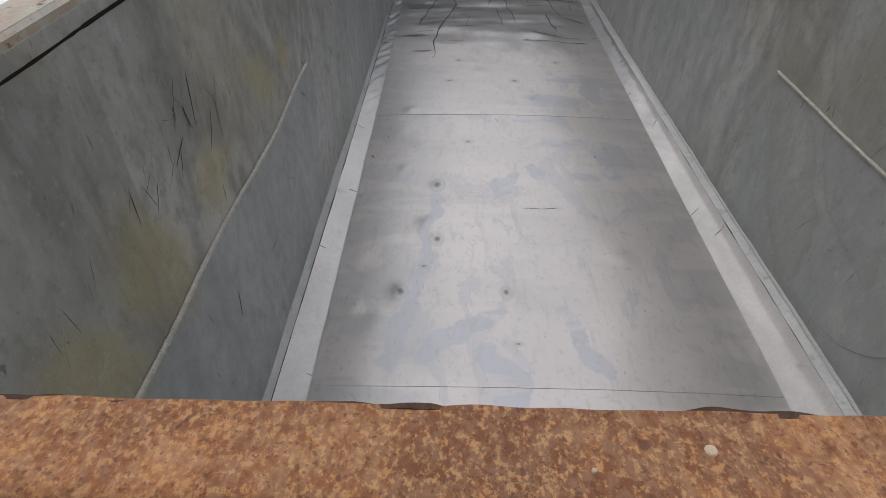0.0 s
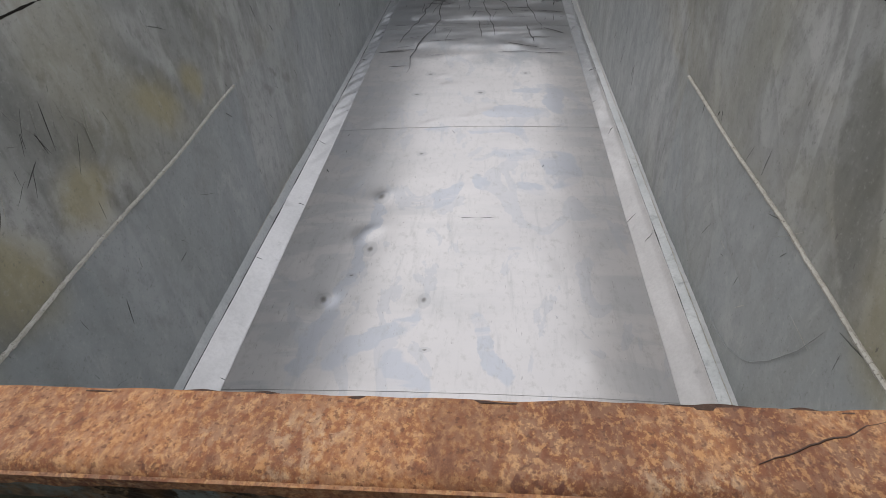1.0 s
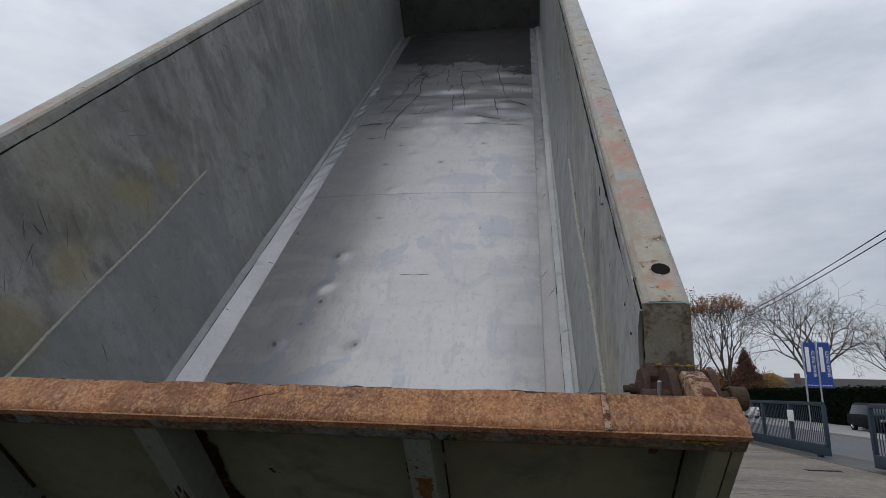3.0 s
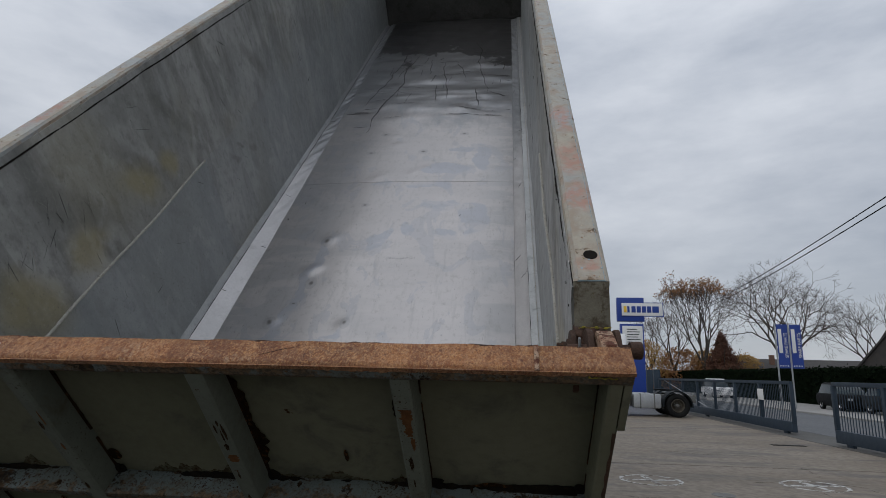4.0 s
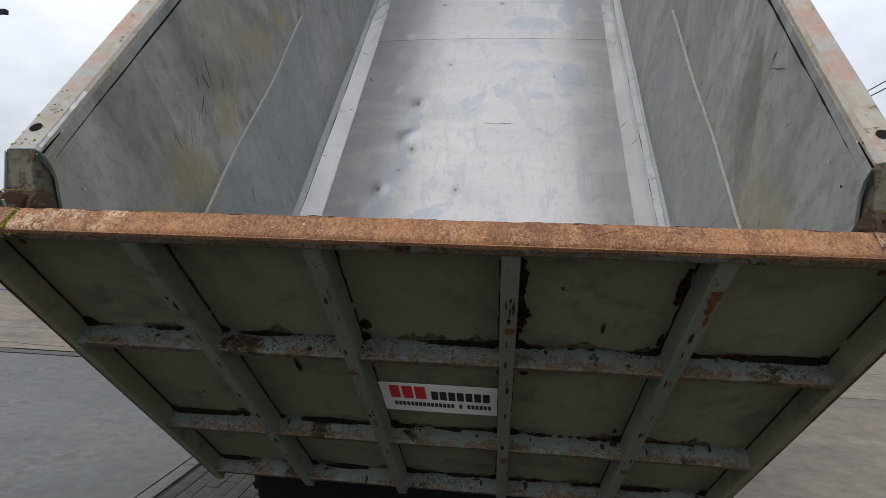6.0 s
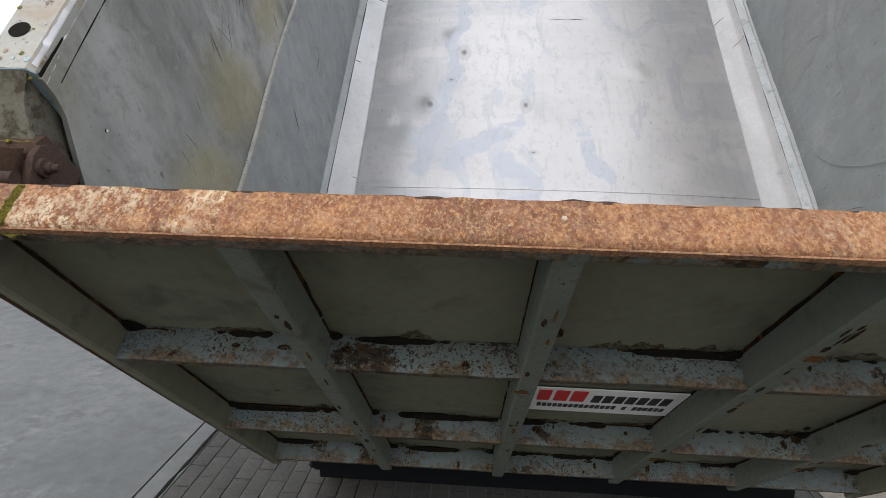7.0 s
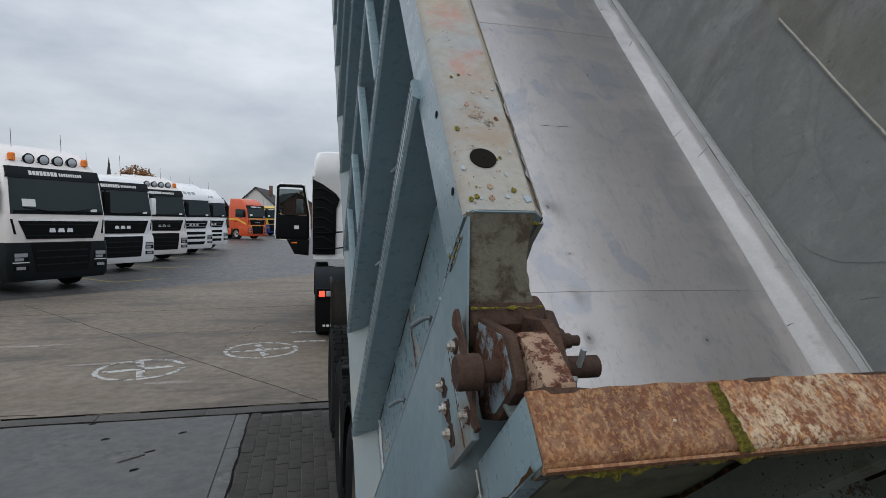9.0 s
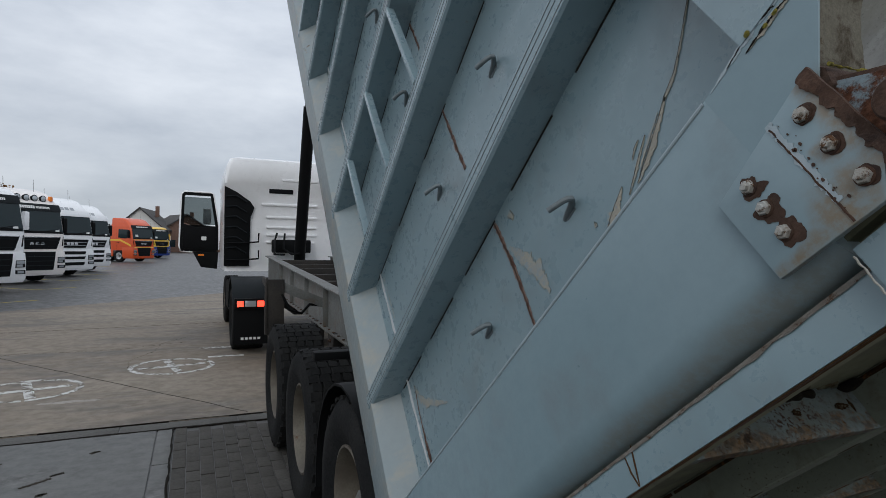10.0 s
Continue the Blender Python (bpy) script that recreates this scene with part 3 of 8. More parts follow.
TYRE = worn("dusty_tyre_rubber", (0.010, 0.0105, 0.011), (0.020, 0.020, 0.019), 0.85, 0.0, 4.0, relief=0.2, spec=0.12)
RIM = worn("dirty_cream_rim", (0.15, 0.135, 0.105), (0.085, 0.07, 0.055), 0.6, 0.3, 5.0, rust=(0.16, 0.08, 0.04), rust_at=(0.6, 0.7))
ALLOY = plain("polished_wheel_alloy", (0.62, 0.62, 0.62), 0.28, 0.9)
GRIMY = worn("black_greasy_steel", (0.030, 0.028, 0.026), (0.05, 0.044, 0.038), 0.7, 0.1, 6.0, rust=(0.075, 0.04, 0.022), rust_at=(0.6, 0.7), spec=0.25)
CHASSIS = worn("dirty_grey_chassis_paint", (0.17, 0.178, 0.172), (0.115, 0.115, 0.106), 0.6, 0.1, 3.0, dirt=(0.12, 0.10, 0.08), dirt_at=(0.5, 0.68), rust=(0.14, 0.06, 0.035), rust_at=(0.64, 0.72))
WHITE = plain("white_truck_paint", (0.86, 0.86, 0.86), 0.3, 0.0, 0.5)
CREAM = plain("off_white_truck_paint", (0.82, 0.77, 0.73), 0.32, 0.0, 0.5)
ORANGE = plain("orange_truck_paint", (0.66, 0.085, 0.014), 0.35, 0.0, 0.4)
YELLOW = plain("yellow_truck_paint", (0.80, 0.50, 0.04), 0.35, 0.0, 0.4)
BLUE = plain("deep_blue_panel_paint", (0.012, 0.045, 0.26), 0.4)
DARK = plain("charcoal_bumper_plastic", (0.011, 0.014, 0.016), 0.55, spec=0.15)
GLASS = plain("dark_windscreen_glass", (0.012, 0.024, 0.027), 0.06, 0.0, 0.0, spec=0.32)
PANE = plain("tinted_door_glass", (0.22, 0.25, 0.25), 0.02)
PANE.node_tree.nodes["Principled BSDF"].inputs["Transmission Weight"].default_value = 1.0
PANE.node_tree.nodes["Principled BSDF"].inputs["IOR"].default_value = 1.1
CHROME = plain("chrome_trim", (0.65, 0.66, 0.68), 0.15, 1.0)
LAMP = plain("clear_headlamp_lens", (0.45, 0.48, 0.5), 0.12, 0.4)
AMBER = plain("amber_beacon_lens", (0.85, 0.22, 0.02), 0.3)
TAIL = plain("lit_red_tail_lamp", (0.7, 0.03, 0.02), 0.3, glow=((1.0, 0.06, 0.03), 3.0))
SIGN_WHITE = plain("white_sign_face", (0.74, 0.74, 0.72), 0.5)
SIGN_RED = plain("red_sign_print", (0.55, 0.03, 0.03), 0.5)
SIGN_INK = plain("black_sign_print", (0.02, 0.02, 0.025), 0.5)
GATE_STEEL = plain("slate_blue_gate_paint", (0.029, 0.044, 0.062), 0.5, spec=0.25)
GALV = worn("galvanised_steel", (0.42, 0.44, 0.45), (0.36, 0.37, 0.38), 0.5, 0.6, 6.0)
MARK = worn("worn_white_road_paint", (0.62, 0.62, 0.60), (0.52, 0.51, 0.48), 0.75, 0.0, 6.0, rust=(0.20, 0.17, 0.135), rust_at=(0.47, 0.57), rust_scale=9)
MARK_YELLOW = worn("worn_yellow_road_paint", (0.50, 0.40, 0.06), (0.42, 0.34, 0.08), 0.75, 0.0, 6.0, rust=(0.12, 0.12, 0.12), rust_at=(0.58, 0.64), rust_scale=9)
CONCRETE = worn("brown_grey_concrete", (0.172, 0.137, 0.099), (0.233, 0.195, 0.149), 0.7, 0.0, 0.35, dirt=(0.105, 0.09, 0.076), dirt_at=(0.47, 0.66), rust=(0.31, 0.285, 0.25), rust_at=(0.60, 0.78), rust_scale=0.9, relief=0.3, grit=0.3, stretch=(0.45, 1.4, 1))
SLAB = worn("dark_grey_concrete", (0.090, 0.091, 0.086), (0.124, 0.124, 0.117), 0.6, 0.0, 0.5, dirt=(0.085, 0.085, 0.085), dirt_at=(0.5, 0.7), rust=(0.22, 0.218, 0.21), rust_at=(0.52, 0.74), rust_scale=1.7, relief=0.3, grit=0.15)
KERB = worn("kerb_concrete", (0.098, 0.094, 0.086), (0.072, 0.069, 0.062), 0.8, 0.0, 2.0)
PAVER = worn("grey_block_paver", (0.044, 0.040, 0.034), (0.062, 0.057, 0.049), 0.85, 0.0, 3.0, vary=0.10, relief=0.4)
ASPHALT = worn("damp_yard_asphalt", (0.062, 0.060, 0.058), (0.082, 0.080, 0.078), 0.45, 0.0, 0.3, dirt=(0.05, 0.05, 0.05), relief=0.3)
STREET = worn("street_asphalt", (0.10, 0.105, 0.112), (0.125, 0.13, 0.135), 0.8, 0.0, 0.4)
PATH = worn("pale_footpath", (0.32, 0.31, 0.29), (0.27, 0.26, 0.245), 0.85, 0.0, 0.8)
SLAB_JOINT = worn("dirt_filled_joint", (0.055, 0.048, 0.04), (0.085, 0.075, 0.062), 0.9, 0.0, 4.0, spec=0.1)
JOINT = plain("dark_joint", (0.016, 0.014, 0.012), 0.9, spec=0.05)
BARK = worn("grey_bark", (0.06, 0.05, 0.042), (0.085, 0.072, 0.06), 0.9, 0.0, 3.0)
TWIG = plain("bare_twigs", (0.085, 0.071, 0.062), 0.9, spec=0.1)
LEAF_RUST = plain("russet_leaves", (0.22, 0.10, 0.03), 0.8)
LEAF_OCHRE = plain("ochre_leaves", (0.30, 0.17, 0.035), 0.8)
HEDGE = worn("dark_hedge_leaves", (0.004, 0.008, 0.004), (0.007, 0.012, 0.005), 0.95, 0.0, 2.0, spec=0.02)
CONIFER = plain("red_brown_conifer", (0.09, 0.035, 0.018), 0.85)
ROOF = worn("dark_roof_tiles", (0.055, 0.052, 0.05), (0.075, 0.068, 0.062), 0.85, 0.0, 1.5)
BRICK = worn("brown_brick_wall", (0.16, 0.09, 0.065), (0.20, 0.12, 0.085), 0.85, 0.0, 2.0)
RENDER = plain("white_house_wall", (0.62, 0.60, 0.56), 0.8)


# ---- mesh helpers ----
def box(bm, lo, hi, bevel=0.0):
    g = bmesh.ops.create_cube(bm, size=1.0, matrix=Matrix.LocRotScale([(a + b) / 2 for a, b in zip(lo, hi)], None, [b - a for a, b in zip(lo, hi)]))
    if bevel:
        edges = list({e for v in g["verts"] for e in v.link_edges})
        bmesh.ops.bevel(bm, geom=edges, offset=bevel, segments=2, affect="EDGES", profile=0.6)
    return bm


def prism(bm, outline, axis, a, b, bevel=0.0):
    """An outline (two coordinates a point) pushed along an axis from a to b."""
    def at(p, t):
        return {"x": (t, p[0], p[1]), "y": (p[0], t, p[1]), "z": (p[0], p[1], t)}[axis]
    lo, hi = [bm.verts.new(at(p, a)) for p in outline], [bm.verts.new(at(p, b)) for p in outline]
    n = len(outline)
    made = [bm.faces.new(lo), bm.faces.new(hi[::-1])]
    made += [bm.faces.new((lo[k], lo[(k + 1) % n], hi[(k + 1) % n], hi[k])) for k in range(n)]
    if bevel:
        bmesh.ops.recalc_face_normals(bm, faces=made)
        edges = list({e for f in made for e in f.edges})
        bmesh.ops.bevel(bm, geom=edges, offset=bevel, segments=2, affect="EDGES", profile=0.6)
    return bm


def tube(bm, points, radii, sides=8):
    """A round bar through points; radii: one, or one a point."""
    pts = [Vector(p) for p in points]
    radii = [radii] * len(pts) if isinstance(radii, (int, float)) else radii
    rings = []
    for k, p in enumerate(pts):
        way = (pts[min(k + 1, len(pts) - 1)] - pts[max(k - 1, 0)]).normalized()
        u = way.orthogonal().normalized() if not rings else (side - way * side.dot(way)).normalized()
        side, w = u, way.cross(u)
        rings.append([bm.verts.new(p + radii[k] * (math.cos(6.2832 * j / sides) * u + math.sin(6.2832 * j / sides) * w)) for j in range(sides)])
    for a, b in zip(rings, rings[1:]):
        for j in range(sides):
            bm.faces.new((a[j], a[(j + 1) % sides], b[(j + 1) % sides], b[j]))
    bm.faces.new(rings[0][::-1])
    bm.faces.new(rings[-1])
    return bm


def lathe(bm, profile, centre, axis="x", sides=32):
    """A closed profile of (radius, along) turned round an axis through centre."""
    c = Vector(centre)
    rings = []
    for k in range(sides):
        a = 6.28318530718 * k / sides
        ca, sa = math.cos(a), math.sin(a)
        rings.append([bm.verts.new(c + Vector({"x": (t, r * ca, r * sa), "y": (r * ca, t, r * sa), "z": (r * ca, r * sa, t)}[axis])) for r, t in profile])
    n = len(profile)
    for k in range(sides):
        a, b = rings[k], rings[(k + 1) % sides]
        for j in range(n):
            bm.faces.new((a[j], a[(j + 1) % n], b[(j + 1) % n], b[j]))
    return bm


def loft(bm, sections, n=6):
    """Rounded rectangles (z, half width, front y, rear y, corner radius) stacked and skinned."""
    rings = []
    for z, w, y0, y1, r in sections:
        ring = []
        for cx, cy, a0 in ((w - r, y0 + r, -90), (w - r, y1 - r, 0), (-w + r, y1 - r, 90), (-w + r, y0 + r, 180)):
            for k in range(n):
                a = radians(a0 + 90 * k / (n - 1))
                ring.append(bm.verts.new((cx + r * math.cos(a), cy + r * math.sin(a), z)))
        rings.append(ring)
    m = len(rings[0])
    for a, b in zip(rings, rings[1:]):
        for j in range(m):
            bm.faces.new((a[j], a[(j + 1) % m], b[(j + 1) % m], b[j]))
    bm.faces.new(rings[0][::-1])
    bm.faces.new(rings[-1])
    return bm


def thing(name, label, category, m=None, group="", kind=""):
    ob = new(name)
    ob.empty_display_size = 0.1
    if m is not None:
        ob.matrix_basis = m
    return tagged(ob, label, category, group, kind)


def meshed(name, bm, material, smooth=35):
    bmesh.ops.recalc_face_normals(bm, faces=bm.faces[:])
    me = bpy.data.meshes.new(name)
    bm.to_mesh(me)
    bm.free()
    me.materials.append(material)
    if smooth:
        me.shade_smooth()
        me.set_sharp_from_angle(angle=radians(smooth))
    return me


def part(name, bm, material, parent, label="", m=None, smooth=35):
    ob = new(name, meshed(name, bm, material, smooth) if isinstance(bm, bmesh.types.BMesh) else bm)
    ob.parent = parent
    if m is not None:
        ob.matrix_basis = m
    return tagged(ob, label)


def structure(name, bm, material, label, category, smooth=35):
    return tagged(new(name, meshed(name, bm, material, smooth)), label, category, "", "structure")


def B():
    return bmesh.new()


def sheet(bm, us, vs, at, thick):
    """A grid over us and vs, at(u, v) a place, given thickness by the vector thick."""
    t = Vector(thick)
    rows = [[(bm.verts.new(at(u, v)), None) for v in vs] for u in us]
    front = [[c[0] for c in r] for r in rows]
    back = [[bm.verts.new(v.co + t) for v in r] for r in front]
    for a in range(len(us) - 1):
        for b in range(len(vs) - 1):
            bm.faces.new((front[a][b], front[a + 1][b], front[a + 1][b + 1], front[a][b + 1]))
            bm.faces.new((back[a][b], back[a][b + 1], back[a + 1][b + 1], back[a + 1][b]))
    for a in range(len(us) - 1):
        for b in (0, len(vs) - 1):
            bm.faces.new((front[a][b], back[a][b], back[a + 1][b], front[a + 1][b]))
    for b in range(len(vs) - 1):
        for a in (0, len(us) - 1):
            bm.faces.new((front[a][b], front[a][b + 1], back[a][b + 1], back[a][b]))
    return bm


def steps(a, b, n):
    return [a + (b - a) * k / n for k in range(n + 1)]


# ---- ground ----
g = B()
box(g, (-700, -700, -0.6), (900, 900, -0.012))
structure("ground", g, ASPHALT, "dark grey asphalt of a truck yard", "ground")

g = B()
prism(g, [(-60, 6.12), (10.4, 6.12), (10.4, 30.5), (-10.0, 12.85), (-60, -28.9)][0:4] + [(-18.0, 6.12)], "z", -0.1, 0.0)
structure("yard_concrete", g, CONCRETE, "brown-grey stained concrete slabs of the yard", "pavement")
g = B()
prism(g, [(1.9, 6.115), (-1.545, 6.115), (-1.545, -40), (-60, -40), (-60, 5.88), (-1.70, 5.88), (1.9, 5.88)][3:6] + [(-1.70, -40)], "z", -0.1, -0.002)
structure("apron_concrete", g, SLAB, "smooth dark grey concrete apron", "pavement")
g = B()
box(g, (2.0, -40, -0.1), (10.4, 6.10, -0.002))
structure("yard_concrete_rear", g, CONCRETE, "brown-grey concrete slab behind the trailer", "pavement")


crack_rng = random.Random(64)
for k in range(14):
    x, y = (crack_rng.uniform(-12, -1.5), crack_rng.uniform(6.6, 14)) if k < 9 else (crack_rng.uniform(2.6, 8), crack_rng.uniform(5, 16))
    a, pts = radians(crack_rng.uniform(-30, 200)), []
    for q in range(crack_rng.randint(10, 26)):
        pts.append((x, y, 0.0006))
        a += crack_rng.gauss(0, 0.28)
        x, y = x + 0.13 * math.cos(a), y + 0.13 * math.sin(a)
        if y < 6.3 and k < 9:
            break
    if len(pts) > 3:
        structure("crack", tube(B(), pts, [max(0.0008, 0.0025 * crack_rng.random()) for _ in pts], 5), JOINT, "fine dark crack in the concrete", "crack")


# pale scuffed patches, a manhole cover and a drain grate
def scuff(x, y, w, d, turn_by, seed):
    o = sheet(B(), steps(0, 6.2832, 60), steps(0.02, 1, 3), lambda a, u: (
        x + u * (w * math.cos(a) * math.cos(turn_by) - d * math.sin(a) * math.sin(turn_by)) * max(0.2, 1 + 0.45 * noise.noise((math.cos(a) * 2.2, math.sin(a) * 2.2, seed)) + 0.2 * noise.noise((math.cos(a) * 9, math.sin(a) * 9, seed))),
        y + u * (w * math.cos(a) * math.sin(turn_by) + d * math.sin(a) * math.cos(turn_by)) * max(0.2, 1 + 0.45 * noise.noise((math.cos(a) * 2.2, math.sin(a) * 2.2, seed)) + 0.2 * noise.noise((math.cos(a) * 9, math.sin(a) * 9, seed))), 0.003 - 0.0016 * u), (0, 0, -0.0008))
    structure("scuff", o, SCUFF, "pale worn patch on the concrete", "stain")


for k, (x, y, w, d, turn_by) in enumerate(((2.75, 7.0, 0.25, 0.06, 0.2), (-3.6, 8.3, 0.5, 0.05, 0.1), (-5.2, 9.6, 0.7, 0.06, 0.05), (-2.6, 7.2, 0.3, 0.05, 0.0))):
    scuff(x, y, w, d, turn_by, k * 3 + 1)
o = lathe(B(), [(0.001, 0.003), (0.15, 0.003), (0.16, 0.004), (0.175, 0.004), (0.18, -0.01), (0.001, -0.01)], (4.71, 8.99, 0.001), "z", 28)
cover = structure("manhole_cover", o, CHASSIS, "dark iron manhole cover in the concrete", "manhole")
o = B()
box(o, (8.7, 16.65, -0.02), (9.6, 16.95, 0.004), 0.003)
structure("drain_grate", o, TYRE, "dark iron drain grate in the concrete", "drain")


# ---- tipper trailer ----
TIP = 48.7
BODY = pose(0, 0, 0, TIP, 0, 0)
CX = 0.432
XL, XR = CX - 1.162, CX + 1.162
Y0, Y1, ZF, ZT = 1.66, 11.1, -0.806, 0.885
trailer = thing("tipper_trailer", "blue-grey steel tipper trailer with its body raised", "trailer")


DENTS = [(-0.07, 4.42, 0.05, 0.012), (-0.232, 3.45, 0.045, 0.012), (0.293, 3.42, 0.045, 0.012), (0.9, 2.57, 0.04, 0.009), (0.24, 2.59, 0.04, 0.009), (-0.12, 4.02, 0.055, 0.014), (0.02, 3.72, 0.02, 0.006), (0.16, 2.95, 0.02, 0.006)]
dent_rng = random.Random(8)
DENTS += [(dent_rng.uniform(-0.5, 1.4), dent_rng.uniform(2.0, 7.0), dent_rng.uniform(0.02, 0.05), dent_rng.uniform(0.004, 0.009)) for _ in range(30)]
DENTS += [(dent_rng.uniform(-0.5, 1.4), dent_rng.uniform(6.8, 10.6), dent_rng.uniform(0.05, 0.14), dent_rng.uniform(-0.014, 0.014)) for _ in range(46)]


def lip_z(y, s):
    """Height of the corner lip along the body."""
    t = ((1.6, -0.62), (2.8, -0.655), (4.35, -0.703), (7.3, -0.77), (11.3, -0.83))
    for (y0, z0), (y1, z1) in zip(t, t[1:]):
        if y <= y1:
            break
    return z0 + (z1 - z0) * (y - y0) / (y1 - y0) - (0.024 if s < 0 else 0.0)


def floor_z(x, y):
    u = (x - CX) / 1.0
    z = ZF + 0.012 - 0.022 * u * u
    z -= 0.006 * (y - 4.0)
    z += 0.006 * noise.noise((x * 1.3, y * 0.9, 3.1))
    for dx, dy, size, deep in DENTS:
        q = ((x - dx) ** 2 + (y - dy) ** 2) / (size * size)
        if q < 5:
            z += deep * math.exp(-q)
    rough = min(1.0, max(0.0, (y - 6.4) / 1.5))
    z += rough * (0.012 * noise.noise((x * 2.2, y * 2.6, 7.7)) + 0.007 * noise.noise((x * 5, y * 5, 1.7)) + 0.006 * noise.noise((x * 1.5, y * 4.6, 12.0)) + 0.0035 * noise.noise((x * 2.6, y * 12.0, 4.0)))
    z += 0.0022 * noise.noise((x * 4.2, y * 3.2, 9.0))
    return z


SEAMS = [Y0, 2.868, 4.17, 5.372, 6.64, 7.75, 9.1, Y1]
XFL, XFR = -0.580, 1.437
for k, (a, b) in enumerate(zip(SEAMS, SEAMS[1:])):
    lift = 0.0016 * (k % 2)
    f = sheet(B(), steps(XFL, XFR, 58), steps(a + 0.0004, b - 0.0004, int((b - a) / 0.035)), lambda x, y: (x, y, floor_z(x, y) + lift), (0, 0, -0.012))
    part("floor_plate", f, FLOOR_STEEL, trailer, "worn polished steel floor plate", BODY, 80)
# long cracks with branches towards the headboard: start, end, half width
CRACKS = ((-0.09, 8.9, -0.36, 7.3, 6), (0.10, 9.1, -0.23, 6.5, 7), (-0.02, 8.7, -0.10, 8.2, 4), (0.31, 8.93, 0.33, 8.29, 5), (0.45, 7.97, 0.51, 7.34, 5), (0.48, 8.81, 0.61, 7.4, 6), (0.40, 8.78, 0.68, 8.83, 7), (0.68, 8.83, 0.84, 8.11, 6),
          (0.90, 9.76, 1.11, 7.7, 6), (0.93, 8.25, 1.41, 8.22, 8), (0.98, 7.75, 1.03, 7.2, 7), (0.77, 7.16, 1.08, 7.06, 6), (1.15, 7.66, 1.36, 7.5, 8), (1.12, 6.92, 1.33, 6.9, 5), (-0.54, 7.07, -0.28, 7.10, 6), (-0.5, 7.88, -0.36, 7.86, 6), (-0.38, 6.66, -0.2, 6.66, 4), (0.45, 8.28, 0.9, 8.3, 4), (-0.3, 7.45, -0.12, 7.5, 4))


def on_floor(x, y, up=0.0006):
    x = min(max(x, XFL + 0.03), XFR - 0.03)
    return (x, y, floor_z(x, y) + up)


def crack_line(name, x0, y0, x1, y1, wide, seed, label, n=26):
    """A flat ragged line pressed into the floor."""
    way = Vector((x1 - x0, y1 - y0)).normalized()
    side = Vector((-way.y, way.x))
    size = math.hypot(x1 - x0, y1 - y0)
    def at(q, v):
        drift = size * (0.035 * noise.noise((q * 3, seed, 1)) + 0.014 * noise.noise((q * 11, seed, 2)))
        w = drift + v * wide * max(0.12, (1 + 0.9 * noise.noise((q * size * 16, seed, v + 4)))) * min(1.0, 5 * q + 0.1, 5 * (1 - q) + 0.1)
        return on_floor(x0 + (x1 - x0) * q + side.x * w, y0 + (y1 - y0) * q + side.y * w, 0.0014 if y0 < 6.4 else 0.006)
    part(name, sheet(B(), steps(0, 1, n), (-1, 0, 1), at, (0, 0, -0.001)), WET_CRACK, trailer, label, BODY)


WET_CRACK = worn("wet_dark_crack", (0.020, 0.018, 0.016), (0.045, 0.04, 0.036), 0.5, 0.0, 30.0, relief=0.3)
for k, (x0, y0, x1, y1, w) in enumerate(CRACKS):
    crack_line("floor_crack", x0, y0, x1, y1, w * 0.0008, 3.3 * k + 1, "wet dark crack in the dented floor", 40)
gr = random.Random(21)
for k in range(46):
    gx, gy = gr.uniform(-0.5, 1.38), gr.uniform(6.9, 9.3)
    along = k % 3 == 0
    ln = gr.uniform(0.08, 0.4)
    crack_line("floor_gouge", gx, gy, gx + (gr.uniform(-0.05, 0.02) if along else ln), gy - (ln if along else gr.uniform(-0.03, 0.03)), gr.choice((0.002, 0.003, 0.005)), 7.7 * k, "dark gouge in the floor plate", 14)
for k in range(22):
    gx, gy = gr.choice((gr.uniform(-0.56, -0.44), gr.uniform(-0.5, 1.38))), gr.uniform(2.9, 6.5)
    crack_line("floor_gouge", gx, gy, gx + gr.uniform(-0.02, 0.05), gy - gr.uniform(0.02, 0.08), gr.choice((0.0012, 0.002, 0.003)), 5.1 * k, "dark nick in the floor plate", 8)
crack_line("seam_gap", 0.44, 4.172, 0.65, 4.172, 0.0022, 50.0, "open gap in a floor seam", 14)
crack_line("seam_gap", -0.59, 4.12, -0.53, 4.13, 0.009, 51.0, "open gap in a floor seam", 10)
crack_line("seam_gap", 0.67, 6.35, 0.94, 6.27, 0.002, 52.0, "thin scratch in the floor plate", 14)
f = B()
box(f, (XFL - 0.1, Y0, ZF - 0.15), (XFR + 0.1, Y1, ZF - 0.08))
part("floor_underside", f, GATE_PAINT, trailer, "", BODY)

